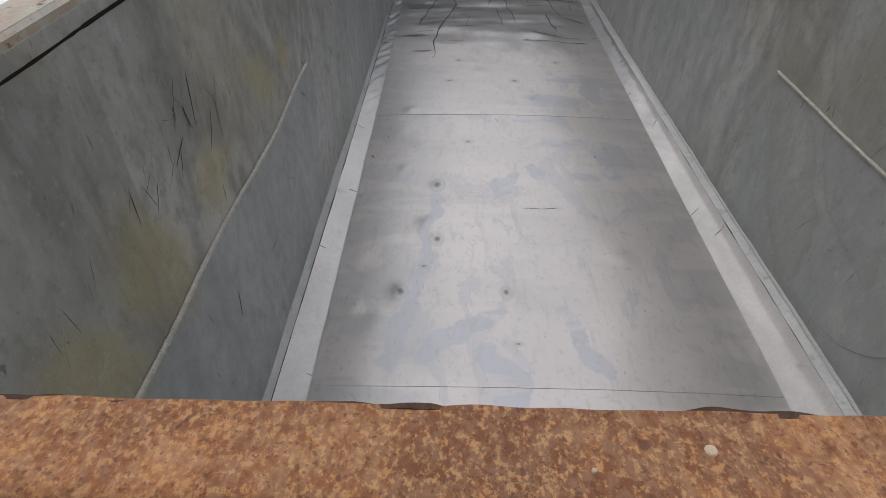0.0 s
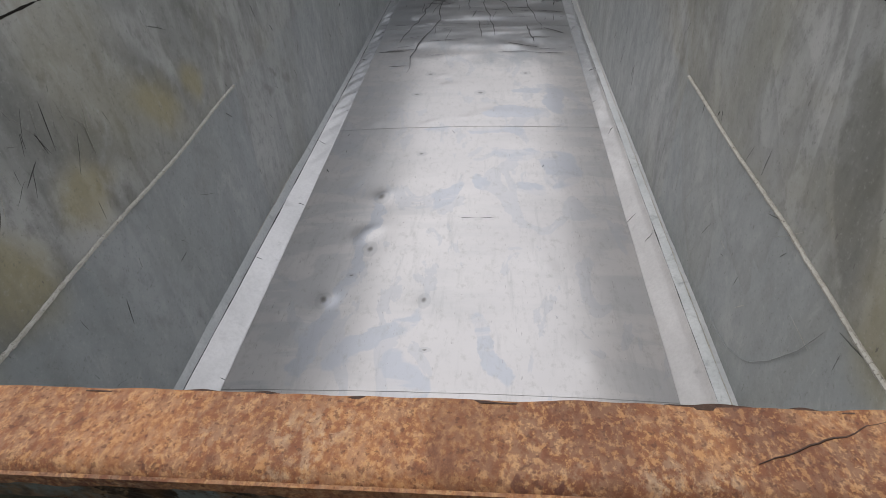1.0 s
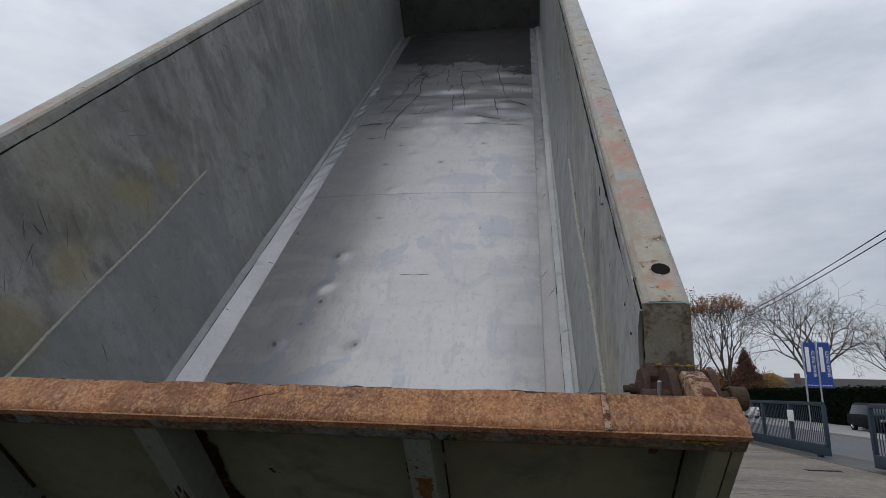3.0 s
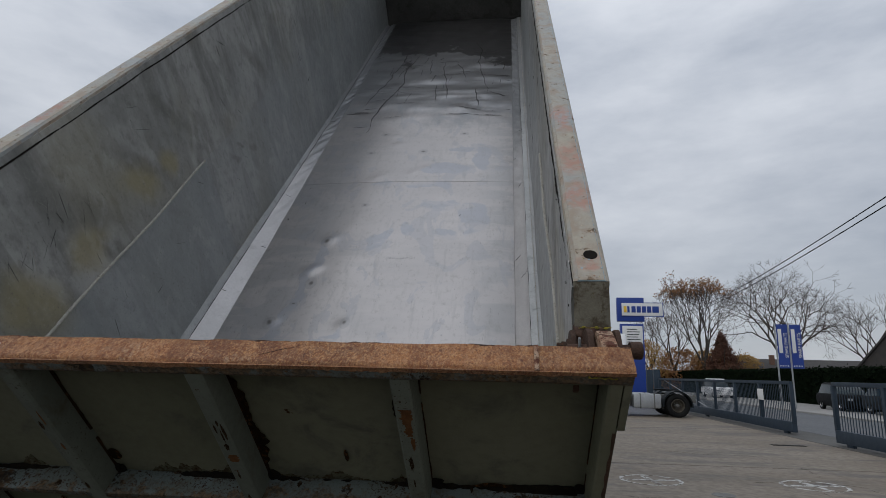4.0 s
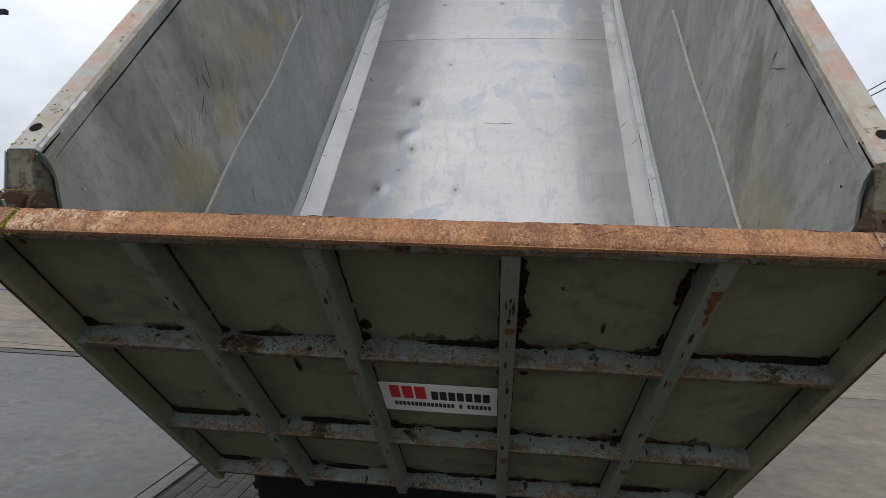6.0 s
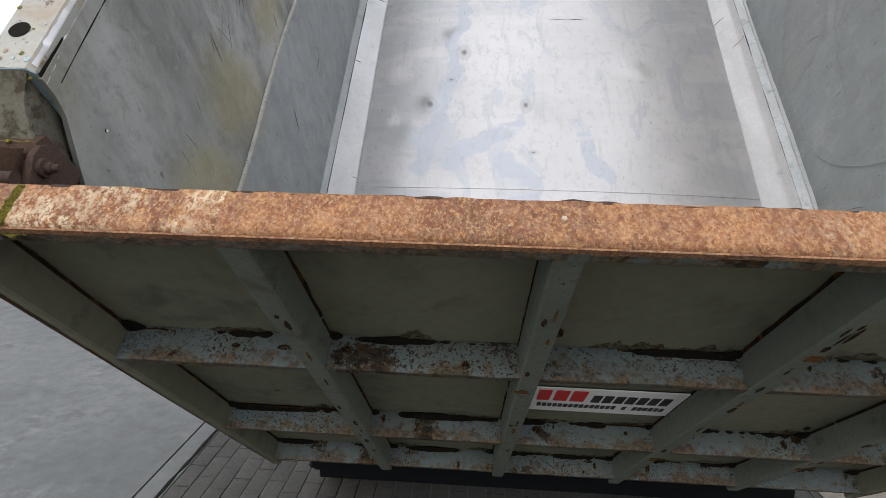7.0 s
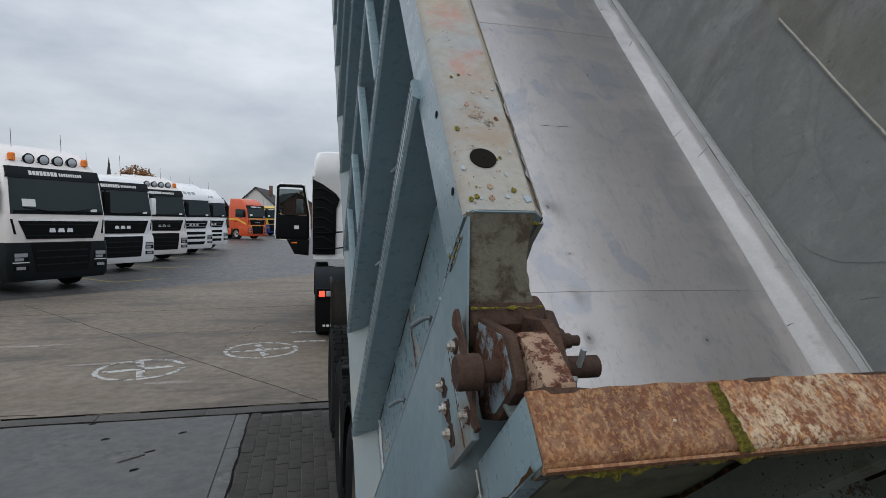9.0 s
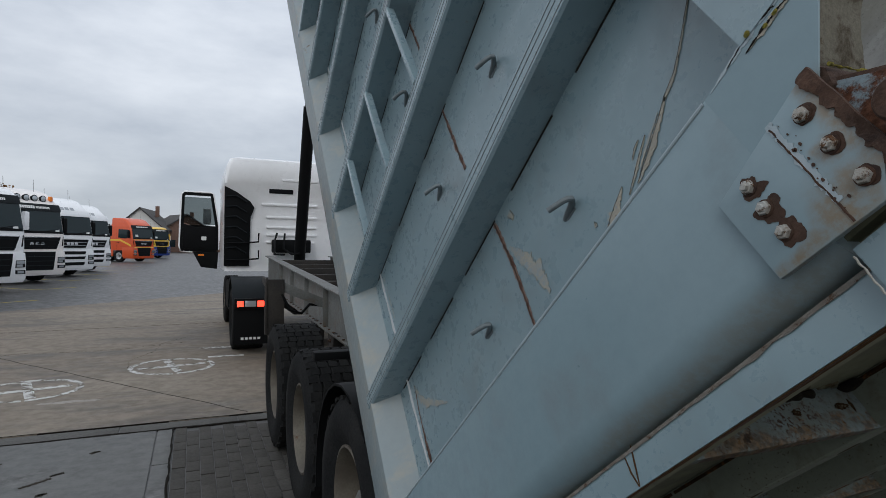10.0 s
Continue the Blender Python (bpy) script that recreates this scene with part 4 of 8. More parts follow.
RIB_Y = [2.225, 2.69, 3.15, 3.69, 4.17, 4.68] + [5.17 + 0.49 * k for k in range(12)]
SIDES = ((-1, -0.724, XFL, -0.729, -0.836), (1, 1.598, XFR, 1.562, 1.652))
for s, xw, xf, xi, xr in SIDES:
    def wall_x(y, z):
        d = 0.010 * noise.noise((y * 0.9, z * 1.1, 5.5 + s)) + 0.004 * noise.noise((y * 2.4, z * 2.4, 2.2 + s)) + 0.012 * noise.noise((y * 1.9, z * 2.1, 7.1 + s)) * max(0.0, min(1.0, (z + 0.3) * 2))
        return xw + (xi - s * 0.006 - xw) * min(1.0, max(0.0, (z - 0.1) / 0.75)) + d * min(1, (0.86 - z) * 6)
    w = sheet(B(), steps(Y0 + 0.02, Y1, 190), steps(ZF - 0.12, ZT - 0.02, 44), lambda y, z: (wall_x(y, z), max(y, 1.68 + 0.19 * min(1.0, max(0.0, (z - 0.5) / 0.3))), z), (s * 0.008, 0, 0))
    wall = part("inner_wall", w, WALL_STEEL, trailer, "grey stained inner side wall of worn steel", BODY, 80)
    # folded corner plate between floor and wall, with its upright lip
    # A: the lip's edge at the wall, C: its edge at the corner plate
    xa, xt, drop = (-0.724, -0.698, 0.042) if s < 0 else (1.570, 1.530, 0.010)

    def plate_z(y, u):
        buckle = (0.008 if s < 0 else 0.005) + 0.019 * min(1.0, max(0.0, (y - 4.4) / 1.6))
        f = u - 0.04 * math.sin(3.1416 * u) if s < 0 else 0.74 * u + 0.26 * max(0.0, (u - 0.84) / 0.16) ** 1.5
        return ((floor_z(xf, y) - 0.003) * (1 - f) + (lip_z(y, s) - drop) * f
                + buckle * noise.noise((y * 15 + u * 2.5, u * 0.6, 4 + s)) * math.sin(3.1416 * u))
    c = sheet(B(), steps(Y0 + 0.02, Y1 - 0.02, 260), steps(0, 1, 14), lambda y, u: (
        xf + (xt - xf) * u + 0.003 * noise.noise((y * 5, u * 2, s)), y, plate_z(y, u)), (0, 0, -0.005))
    part("corner_plate", c, EDGE_STEEL, trailer, "buckled bright steel corner plate", BODY, 80)
    c = sheet(B(), steps(Y0 + 0.02, Y1 - 0.02, 300), steps(0, 1, 4), lambda y, u: (
        xt + (xa - xt) * u + s * 0.003 * noise.noise((y * 3, 1, s)) + s * 0.003 * noise.noise((y * 17, 3, s)) * u, y,
        lip_z(y, s) - drop * (1 - u) + 0.004 * noise.noise((y * 6, 9, s)) * u + 0.003 * noise.noise((y * 26, 9, s)) * u), (s * 0.040, 0, -0.006))
    part("corner_lip", c, LIP_STEEL, trailer, "pale ragged lip of the corner plate", BODY, 60)
    c = tube(B(), [(xt - s * 0.001, y, lip_z(y, s) - drop + 0.001 + 0.002 * noise.noise((y * 6, 3, s))) for y in steps(Y0 + 0.03, Y1 - 0.03, 200)], [max(0.0003, (0.0018 if s < 0 else 0.0006) + 0.0030 * noise.noise((y * 4, 8, s))) for y in steps(Y0 + 0.03, Y1 - 0.03, 200)], 5)
    part("lip_gap", c, JOINT, trailer, "dark gap under the lip", BODY)
    c = tube(B(), [(xa + s * 0.004, y, lip_z(y, s) + 0.002 + 0.004 * noise.noise((y * 6, 9, s)) + 0.003 * noise.noise((y * 26, 9, s))) for y in steps(Y0 + 0.03, Y1 - 0.03, 300)], [max(0.0004, 0.0022 + 0.0030 * noise.noise((y * 9, 8, s)) + 0.002 * noise.noise((y * 50, 8, s))) for y in steps(Y0 + 0.03, Y1 - 0.03, 300)], 5)
    part("lip_weld", c, WELD, trailer, "ragged pale weld along the lip", BODY)
    cut_rng = random.Random(31 + s)
    for k in range(7):
        y = 2.9 + 0.75 * k + cut_rng.uniform(-0.3, 0.3)
        lean = cut_rng.uniform(-0.02, 0.03) if s < 0 else cut_rng.uniform(-0.03, 0.13)
        far = cut_rng.uniform(0.2, 0.6)
        pts = [(xf + (xt - xf) * u, y + lean * u + 0.004 * noise.noise((u * 5, k, s)), plate_z(y + lean * u, u) + 0.0006) for u in steps(1 - far if k % 2 else 0.02, 0.98 if k % 2 else far, 8)]
        part("plate_cut", tube(B(), pts, [0.0004, 0.001, 0.0016, 0.002, 0.002, 0.0016, 0.0012, 0.0008, 0.0004], 5), JOINT, trailer, "dark cut across the corner plate", BODY)
    # weld bead halfway up the wall
    pts = [(wall_x(y, 0.09) - s * 0.004, y, 0.092 + 0.003 * noise.noise((y * 6, 2, s)) + 0.002 * noise.noise((y * 31, 2, s)) - (0.012 * max(0, 3.0 - y) if s > 0 else 0)) for y in steps(1.75, 4.13, 150)]
    part("weld_bead", tube(B(), pts, [0.0082 + 0.0042 * noise.noise((p[1] * 55, 3, s)) for p in pts], 6), WELD, wall, "pale uneven weld bead")

    # outer skin, ribs, sill and top rail
    xo, xs = (-0.848, -0.752) if s < 0 else (1.648, 1.616)
    o = B()
    box(o, (min(xs, xs + s * 0.006), 1.85, ZF - 0.06), (max(xs, xs + s * 0.006), Y1, 0.80))
    skin = part("outer_skin", o, BODY_PAINT, trailer, "blue-grey painted outer side sheet with scraped patches", BODY)
    for y in RIB_Y:
        r = B()
        prism(r, [(xs, y), (xo - s * 0.006, y), (xo, y + 0.006), (xo, y + 0.050), (xo - s * 0.006, y + 0.056), (xs, y + 0.056)], "z", ZF - 0.06, 0.79)
        rib = part("side_rib", r, BODY_PAINT, skin)
        if y < 4.5 and s < 0:
            for d in (0.012, 0.030, 0.044):
                part("rib_fold", tube(B(), [(xo, y + d, ZF - 0.05), (xo, y + d, 0.785)], 0.0009, 4), SCRATCH, rib, "fine dark fold line")
    for y in RIB_Y[:7]:
        for k in range(5):
            z = -0.72 + 0.31 * k
            r = tube(B(), [(xs + s * 0.003, y - 0.003, z), (xs + s * 0.003, y - 0.003, z + 0.21)], 0.0045, 6)
            part("stitch_weld", r, JOINT, skin, "dark gap along the rib weld")
    o = B()
    prism(o, [(xs + s * 0.002, ZF + 0.05), (xs + s * 0.004, ZF + 0.045), (xo, ZF - 0.02), (xo - s * 0.03, ZF - 0.27), (xs - s * 0.06, ZF - 0.27)], "y", Y0 + 0.2, Y1, 0.005)
    part("bottom_sill", o, SILL_PAINT, trailer, "dusty stained bottom sill", BODY)
    o = B()
    prism(o, [(xi, ZT - 0.010), (xi + s * 0.012, ZT), (xr - s * 0.012, ZT), (xr, ZT - 0.012), (xr, ZT - 0.112), (xs - s * 0.004, ZT - 0.122), (xi + s * 0.004, ZT - 0.122)], "y", 1.872, Y1 + 0.1)
    o2 = sheet(B(), steps(1.874, Y1 + 0.09, 160), steps(0, 1, 2), lambda y, u: (xi - s * 0.0012 + s * 0.0135 * u, y, ZT - 0.0105 + 0.0122 * u + 0.0008 * noise.noise((y * 14, u, s))), (s * 0.0006, 0, -0.0008))
    rail = part("top_rail", o, BODY_PAINT, trailer, "blue-grey top rail with a worn pale upper face", BODY)
    o = sheet(B(), steps(1.874, Y1 + 0.09, 200), steps(xi + s * 0.011, xr + s * 0.0008, 9), lambda y, x: (x, y, ZT + 0.0012 - max(0.0, s * (x - xr) + 0.011) + 0.0005 * noise.noise((y * 9, x * 9, 1))), (0, 0, -0.001))
    part("rail_top", o, RAIL_PAINT, rail, "chipped pale paint with faded red patches", None, 80)
    chip_rng = random.Random(64 + s)
    for k in range(34 if s < 0 else 14):
        y, q, r = 1.885 + 0.32 * chip_rng.random() ** 1.6, chip_rng.uniform(0.14, 0.92), chip_rng.choice((0.002, 0.003, 0.005, 0.008))
        mat, label = ((MOSS, "yellow lichen on the rail"), (PALE_EDGE, "pale chip in the rail paint"), (PALE_SPOT, "cream chip in the rail paint"), (RUST_PALE, "brown chip in the rail paint"))[k % 4]
        r = r if mat is PALE_EDGE else r * 0.45
        o = sheet(B(), steps(0, 6.2832, 20), steps(0.02, 1, 1), lambda a, u: (xi + (xr - xi) * q + u * r * math.cos(a) * (1 + 0.7 * noise.noise((math.cos(a) * 2, math.sin(a) * 2, k))), y + u * r * 1.3 * math.sin(a) * (1 + 0.7 * noise.noise((math.cos(a) * 2, math.sin(a) * 2, k + 30))), ZT + 0.0024), (0, 0, -0.0006))
        part("rail_chip", o, mat, rail, label)
    part("rail_chamfer", o2, RAIL_PAINT, rail, "worn chamfer of the rail")
    o = sheet(B(), steps(1.876, Y1, 160), steps(0, 1, 3), lambda y, u: (xi - s * 0.0015, y, ZT - 0.006 - u * (0.052 + 0.006 * noise.noise((y * 3, 1, s)))), (s * 0.0012, 0, 0))
    part("rail_inner_edge", o, RAIL_PAINT, rail)
    o = tube(B(), [(xi - s * 0.0045, y, ZT - 0.056 + 0.006 * noise.noise((y * 3, 1, s))) for y in steps(1.90, Y1, 400)], [max(0.0008, (0.0048 if s < 0 else 0.0036) * min(1.0, (y - 1.75) / 0.9) + 0.003 * noise.noise((y * 8, 6, s)) + 0.002 * noise.noise((y * 31, 6, s))) for y in steps(1.90, Y1, 400)], 6)
    part("rail_gap", o, JOINT, rail, "dark gap under the rail")
    o = B()
    lathe(o, [(0.001, 0.0), (0.019, 0.0), (0.019, 0.0015), (0.001, 0.0015)], ((-0.794, 1.97, ZT + 0.0015) if s < 0 else (1.614, 1.98, ZT + 0.0015)), "z", 24)
    part("rail_hole", o, JOINT, rail, "dark round hole in the rail")
    for y in (1.935, 2.10):
        o = lathe(B(), [(0.0005, 0.0), (0.006, 0.0), (0.006, s * 0.001), (0.0005, s * 0.001)], (xr + s * 0.0002, y, ZT - 0.03), "x", 12)
        part("rail_hole", o, JOINT, rail)
    # sloping mossy end of the rail and the corner post
    o = B()
    prism(o, [(1.876, ZT - 0.012), (1.868, 0.69), (1.74, 0.69), (1.726, 0.752), (1.774, 0.793)], "x", min(xi + s * 0.020, xr - s * 0.004), max(xi + s * 0.020, xr - s * 0.004), 0.003)
    sheet(o, steps(0, 1, 24), steps(0, 1, 6), lambda q, v: (
        (xr - s * 0.003) + v * (xi + s * ((0.010 + 0.012 * math.sin(3.1416 * min(1.0, q * 1.15)) if s < 0 else -0.002) + 0.003 * noise.noise((q * 9, 1, s))) - xr + s * 0.003), 1.872 - 0.106 * q + 0.003 * noise.noise((q * 5, v * 3, s)), ZT - 0.003 - 0.090 * q), (0, 0.006, -0.004))
    part("rail_end", o, POST_END, rail, "mossy brown end plate of the rail")
    o = B()
    xp = xr + 0.002 if s < 0 else 1.632
    xn = xi + s * 0.02
    if s < 0:
        arc = [(xp + 0.058 - 0.058 * math.cos(radians(a)), 1.663 - 0.058 * math.sin(radians(a))) for a in range(0, 91, 6)]
        prism(o, [(xp + 0.016, 1.875), (xp + 0.008, 1.873), (xp + 0.002, 1.867), (xp, 1.859)] + arc + [(xp + 0.058, 1.648), (xn, 1.648), (xn, 1.875)], "z", -1.05, 0.70)
    else:
        prism(o, [(xp, 1.875), (xp, 1.648), (xn, 1.648), (xn, 1.875)], "z", -1.05, 0.70, 0.004)
    post = part("corner_post", o, POST_PAINT, trailer, "broad blue-grey painted rear corner post with a rounded edge", BODY)
    # pale strip: worn paint and the rounded edge's highlight, put in as colour
    o = tube(B(), [(xp + s * -0.0015, 1.866, z) for z in steps(-1.045, 0.695, 60)], [0.0032 + 0.0008 * noise.noise((q, 1, s)) for q in range(61)], 8)
    part("worn_edge", o, PALE_EDGE, post, "pale worn paint and painted-in highlight along the post edge")
    if s < 0:
        o = B()
        prism(o, [(1.655, 0.70), (1.72, 0.765), (1.764, 0.800), (1.864, 0.884), (1.874, 0.80), (1.867, 0.70)], "x", xp, xr + 0.005)
        part("post_cheek", o, POST_PAINT, post)

# scraped weld scars and flaked paint on the outer skin
CREAM_SCAR = worn("bare_filler_scar", (0.42, 0.385, 0.31), (0.34, 0.32, 0.27), 0.7, 0.0, 26.0, dirt=(0.23, 0.27, 0.29), dirt_at=(0.56, 0.64), rust=(0.16, 0.10, 0.065), rust_at=(0.60, 0.64), rust_scale=60, relief=0.4)
FAINT_SCAR = worn("rubbed_filler_smear", (0.30, 0.305, 0.28), (0.38, 0.35, 0.275), 0.5, 0.0, 22.0, dirt=(0.215, 0.27, 0.30), dirt_at=(0.46, 0.60), relief=0.1)
SCAR_RUST = worn("pinkish_scar_rust", (0.25, 0.17, 0.14), (0.20, 0.115, 0.085), 0.7, 0.0, 22.0, rust=(0.11, 0.04, 0.03), rust_at=(0.50, 0.58), rust_scale=50, relief=0.5)


def ragged_strip(pts, wide, seed, lift=0.0012, n=70, rag=0.8, x=-0.7588):
    """A thin flake of changing width along a broken line on the outer skin, with a torn outline."""
    def along(q):
        k = min(int(q * (len(pts) - 1)), len(pts) - 2)
        f = q * (len(pts) - 1) - k
        return Vector((0, *pts[k])).lerp(Vector((0, *pts[k + 1])), f), wide[k] + (wide[k + 1] - wide[k]) * f
    way = (along(1)[0] - along(0)[0]).normalized()
    side = Vector((0, -way.z, way.y))
    def at(q, v):
        p, w = along(q)
        torn = 1 + rag * noise.noise((q * 9, v * 3, seed)) + rag * 0.8 * noise.noise((q * 34, v * 3, seed + 5))
        drift = 0.35 * w * noise.noise((q * 6, 1, seed + 9))
        return Vector((x, 0, 0)) + p + side * (v * w * max(0.08, torn) + drift)
    return sheet(B(), steps(0, 1, n), (-1, 0, 1), at, (-lift, 0, 0))


SCARS = (
    (((2.215, 0.104), (2.106, 0.110), (2.026, 0.106), (1.915, 0.096)), (0.006, 0.0065, 0.006, 0.003), SCAR_RUST),
    (((2.688, 0.086), (2.56, 0.081), (2.44, 0.080)), (0.003, 0.006, 0.006), SCAR_RUST),
    (((3.148, 0.1), (3.0, 0.097)), (0.005, 0.004), SCAR_RUST),
    (((2.175, -0.618), (2.10, -0.632), (2.037, -0.636)), (0.0012, 0.001, 0.002), SCAR_RUST),
    (((2.037, -0.636), (1.977, -0.637), (1.92, -0.635)), (0.002, 0.008, 0.006), SCAR_RUST),
    (((2.652, -0.657), (2.461, -0.647)), (0.0012, 0.0012), FAINT_SCAR),
    (((2.068, 0.744), (2.035, 0.70), (2.007, 0.660), (1.993, 0.619)), (0.0008, 0.0018, 0.0028, 0.0034), CREAM_SCAR),
    (((1.996, 0.625), (1.975, 0.590), (1.958, 0.560), (1.946, 0.530), (1.936, 0.500)), (0.0022, 0.0050, 0.0075, 0.0050, 0.001), CREAM_SCAR),
    (((1.990, 0.600), (1.976, 0.57), (1.965, 0.545), (1.948, 0.515)), (0.0006, 0.0022, 0.0026, 0.0008), FAINT_SCAR),
    (((1.984, 0.560), (1.970, 0.535), (1.952, 0.505), (1.936, 0.474)), (0.0006, 0.0024, 0.0030, 0.0008), CREAM_SCAR),
    (((1.990, 0.545), (1.985, 0.530), (1.975, 0.515)), (0.0006, 0.0020, 0.0006), CREAM_SCAR),
    (((1.959, 0.470), (1.938, 0.432), (1.925, 0.405), (1.915, 0.382)), (0.001, 0.010, 0.012, 0.004), CREAM_SCAR),
    (((1.961, 0.379), (1.953, 0.377)), (0.003, 0.003), CREAM_SCAR),
    (((2.125, 0.124), (2.06, 0.158), (2.005, 0.182), (1.951, 0.188)), (0.004, 0.016, 0.018, 0.005), FAINT_SCAR),
    (((2.18, -0.626), (2.118, -0.595), (2.083, -0.553), (2.016, -0.417)), (0.004, 0.010, 0.012, 0.003), FAINT_SCAR),
    (((2.19, 0.17), (2.165, 0.177)), (0.008, 0.006), FAINT_SCAR),
)
for k, (pts, wide, mat) in enumerate(SCARS):
    scar = part("paint_scar", ragged_strip(pts, wide, 3.7 * k), mat, trailer, "scraped bare scar in the paint", BODY)
    if mat is SCAR_RUST:
        part("rust_core", ragged_strip(pts, [w * 0.4 for w in wide], 3.7 * k + 2, 0.0022, 70, 1.4), RUST_DARK, scar, "dark red-brown rust in the scar")
    elif mat is CREAM_SCAR:
        for d in (0.9,):
            line = [(y + d * w + 0.001 * noise.noise((y * 90, z * 70, d)), z + d * w * 0.25) for (y, z), w in zip(pts, wide)]
            part("torn_edge", ragged_strip(line, [0.0003] * len(line), 5.1 * k + d, 0.0018, 50, 3.0), SCRATCH, scar, "dark lifted paint edge")
# drilled holes in the inner walls; white discs stand in for daylight in some
for x, s, y, z, lit in ((-0.735, -1, 2.134, 0.677, 0), (-0.735, -1, 2.024, 0.676, 1), (-0.735, -1, 1.918, 0.678, 1), (1.568, 1, 2.038, 0.74, 1), (1.568, 1, 1.938, 0.74, 0), (1.568, 1, 2.028, 0.822, 0)):
    o = lathe(B(), [(0.0005, 0.0), (0.0038, 0.0), (0.0038, -s * 0.0075), (0.0028, -s * 0.0075), (0.0025, -s * 0.007), (0.0005, -s * 0.007)], (x, y, z), "x", 12)
    hole = part("drilled_hole", o, JOINT, trailer, "small dark drilled hole", BODY)
    if lit:
        o = lathe(B(), [(0.0003, -s * 0.0068), (0.0032, -s * 0.0068), (0.0032, -s * 0.0085), (0.0003, -s * 0.0085)], (x, y, z), "x", 10)
        part("rivet", o, SIGN_WHITE, hole, "white disc standing in for daylight through the hole")
# crease in one inner wall and scratches on the other
o = tube(B(), [(1.596, y, z) for y, z in ((3.26, -0.58), (3.12, -0.60), (2.98, -0.573), (2.86, -0.50), (2.80, -0.45), (2.70, -0.32), (2.60, -0.15), (2.54, 0.0))], [0.0008, 0.0016, 0.002, 0.002, 0.002, 0.002, 0.0016, 0.0008], 6)
part("wall_crease", o, WALL_STEEL, trailer, "curved crease pressed into the wall", BODY)
gr = random.Random(5)
for k in range(290):
    left = k < 110 or k >= 190
    y, z = gr.uniform(1.95, 6.5), gr.uniform(-0.4, 0.78)
    a = radians(gr.gauss(-48, 24))
    if k >= 190:
        y, z, a = 2.0 + 1.1 * gr.random(), gr.uniform(0.42, 0.82), radians(gr.gauss(-104, 22))
    ln = gr.uniform(0.02, 0.16) if k % 9 else gr.uniform(0.15, 0.35)
    if k == 0:
        y, z, a, ln = 2.85, 0.69, radians(-104), 0.4
    side, xw, xi = (-1, -0.724, -0.733) if left else (1, 1.598, 1.566)
    pts = []
    for q in steps(0, 1, 6):
        u, v = y + ln * q * math.cos(a), z + ln * q * math.sin(a) + 0.006 * noise.noise((q * 3, k, 2))
        d = 0.010 * noise.noise((u * 0.9, v * 1.1, 5.5 + side)) + 0.004 * noise.noise((u * 2.4, v * 2.4, 2.2 + side))
        pts.append((xw + (xi - side * 0.006 - xw) * min(1.0, max(0.0, (v - 0.1) / 0.75)) + d * min(1, (0.86 - v) * 6), u, v))
    fat = gr.choice((0.4, 0.6, 0.9, 1.3))
    part("wall_scratch", tube(B(), pts, [fat * r for r in (0.0003, 0.001, 0.0013, 0.0013, 0.001, 0.0008, 0.0003)], 5), WELD if k % 3 == 0 else SCRATCH, trailer, "scratch in the wall paint", BODY)
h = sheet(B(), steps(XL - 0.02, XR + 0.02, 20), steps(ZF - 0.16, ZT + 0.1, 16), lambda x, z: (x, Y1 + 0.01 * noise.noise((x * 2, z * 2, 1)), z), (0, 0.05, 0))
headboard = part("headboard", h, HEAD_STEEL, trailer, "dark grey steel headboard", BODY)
o = B()
box(o, (0.30, Y1 - 0.03, ZF - 0.02), (0.56, Y1 - 0.006, ZF + 0.06), 0.004)
part("patch_plate", o, HEAD_STEEL, headboard, "small welded plate at the foot of the headboard", Matrix.Identity(4))
# one dark hole, and one whose daylight is painted as a white disc
for x, z, r, mat in ((-0.22, 0.02, 0.035, JOINT), (0.98, 0.22, 0.018, SIGN_WHITE)):
    o = lathe(B(), [(0.0005, 0.0), (r, 0.0), (r, -0.004), (0.0005, -0.004)], (x, Y1 - 0.012, z), "y", 16)
    part("hole", o, mat, headboard, "small round hole in the headboard", Matrix.Identity(4))

# tailgate: panel, vertical ribs, folded cross bars and the rusted top rail
GL, GR, GY, GP = -0.824, 1.656, 1.545, 1.632
GSL, GSR = -0.812, 1.649
BARS = (0.283, -0.412, -0.975)
o = sheet(B(), steps(GSL + 0.01, GSR - 0.01, 40), steps(-1.05, 0.838, 30), lambda x, z: (x, GP + 0.004 * noise.noise((x * 1.5, z * 1.5, 8)), z), (0, 0.006, 0))
gate = part("tailgate", o, GATE_PAINT, trailer, "grey-green ribbed steel tailgate with rust", BODY, 80)
o = B()
prism(o, [(GY, 0.866), (GY - 0.004, 0.874), (GY - 0.004, 0.900), (GY + 0.004, 0.908), (1.610, 0.901), (1.616, 0.894), (1.616, 0.850), (1.634, 0.838), (1.634, 0.832), (1.606, 0.850)], "x", GL, GR, 0.002)
part("gate_top_tube", o, BAR_PAINT, gate)
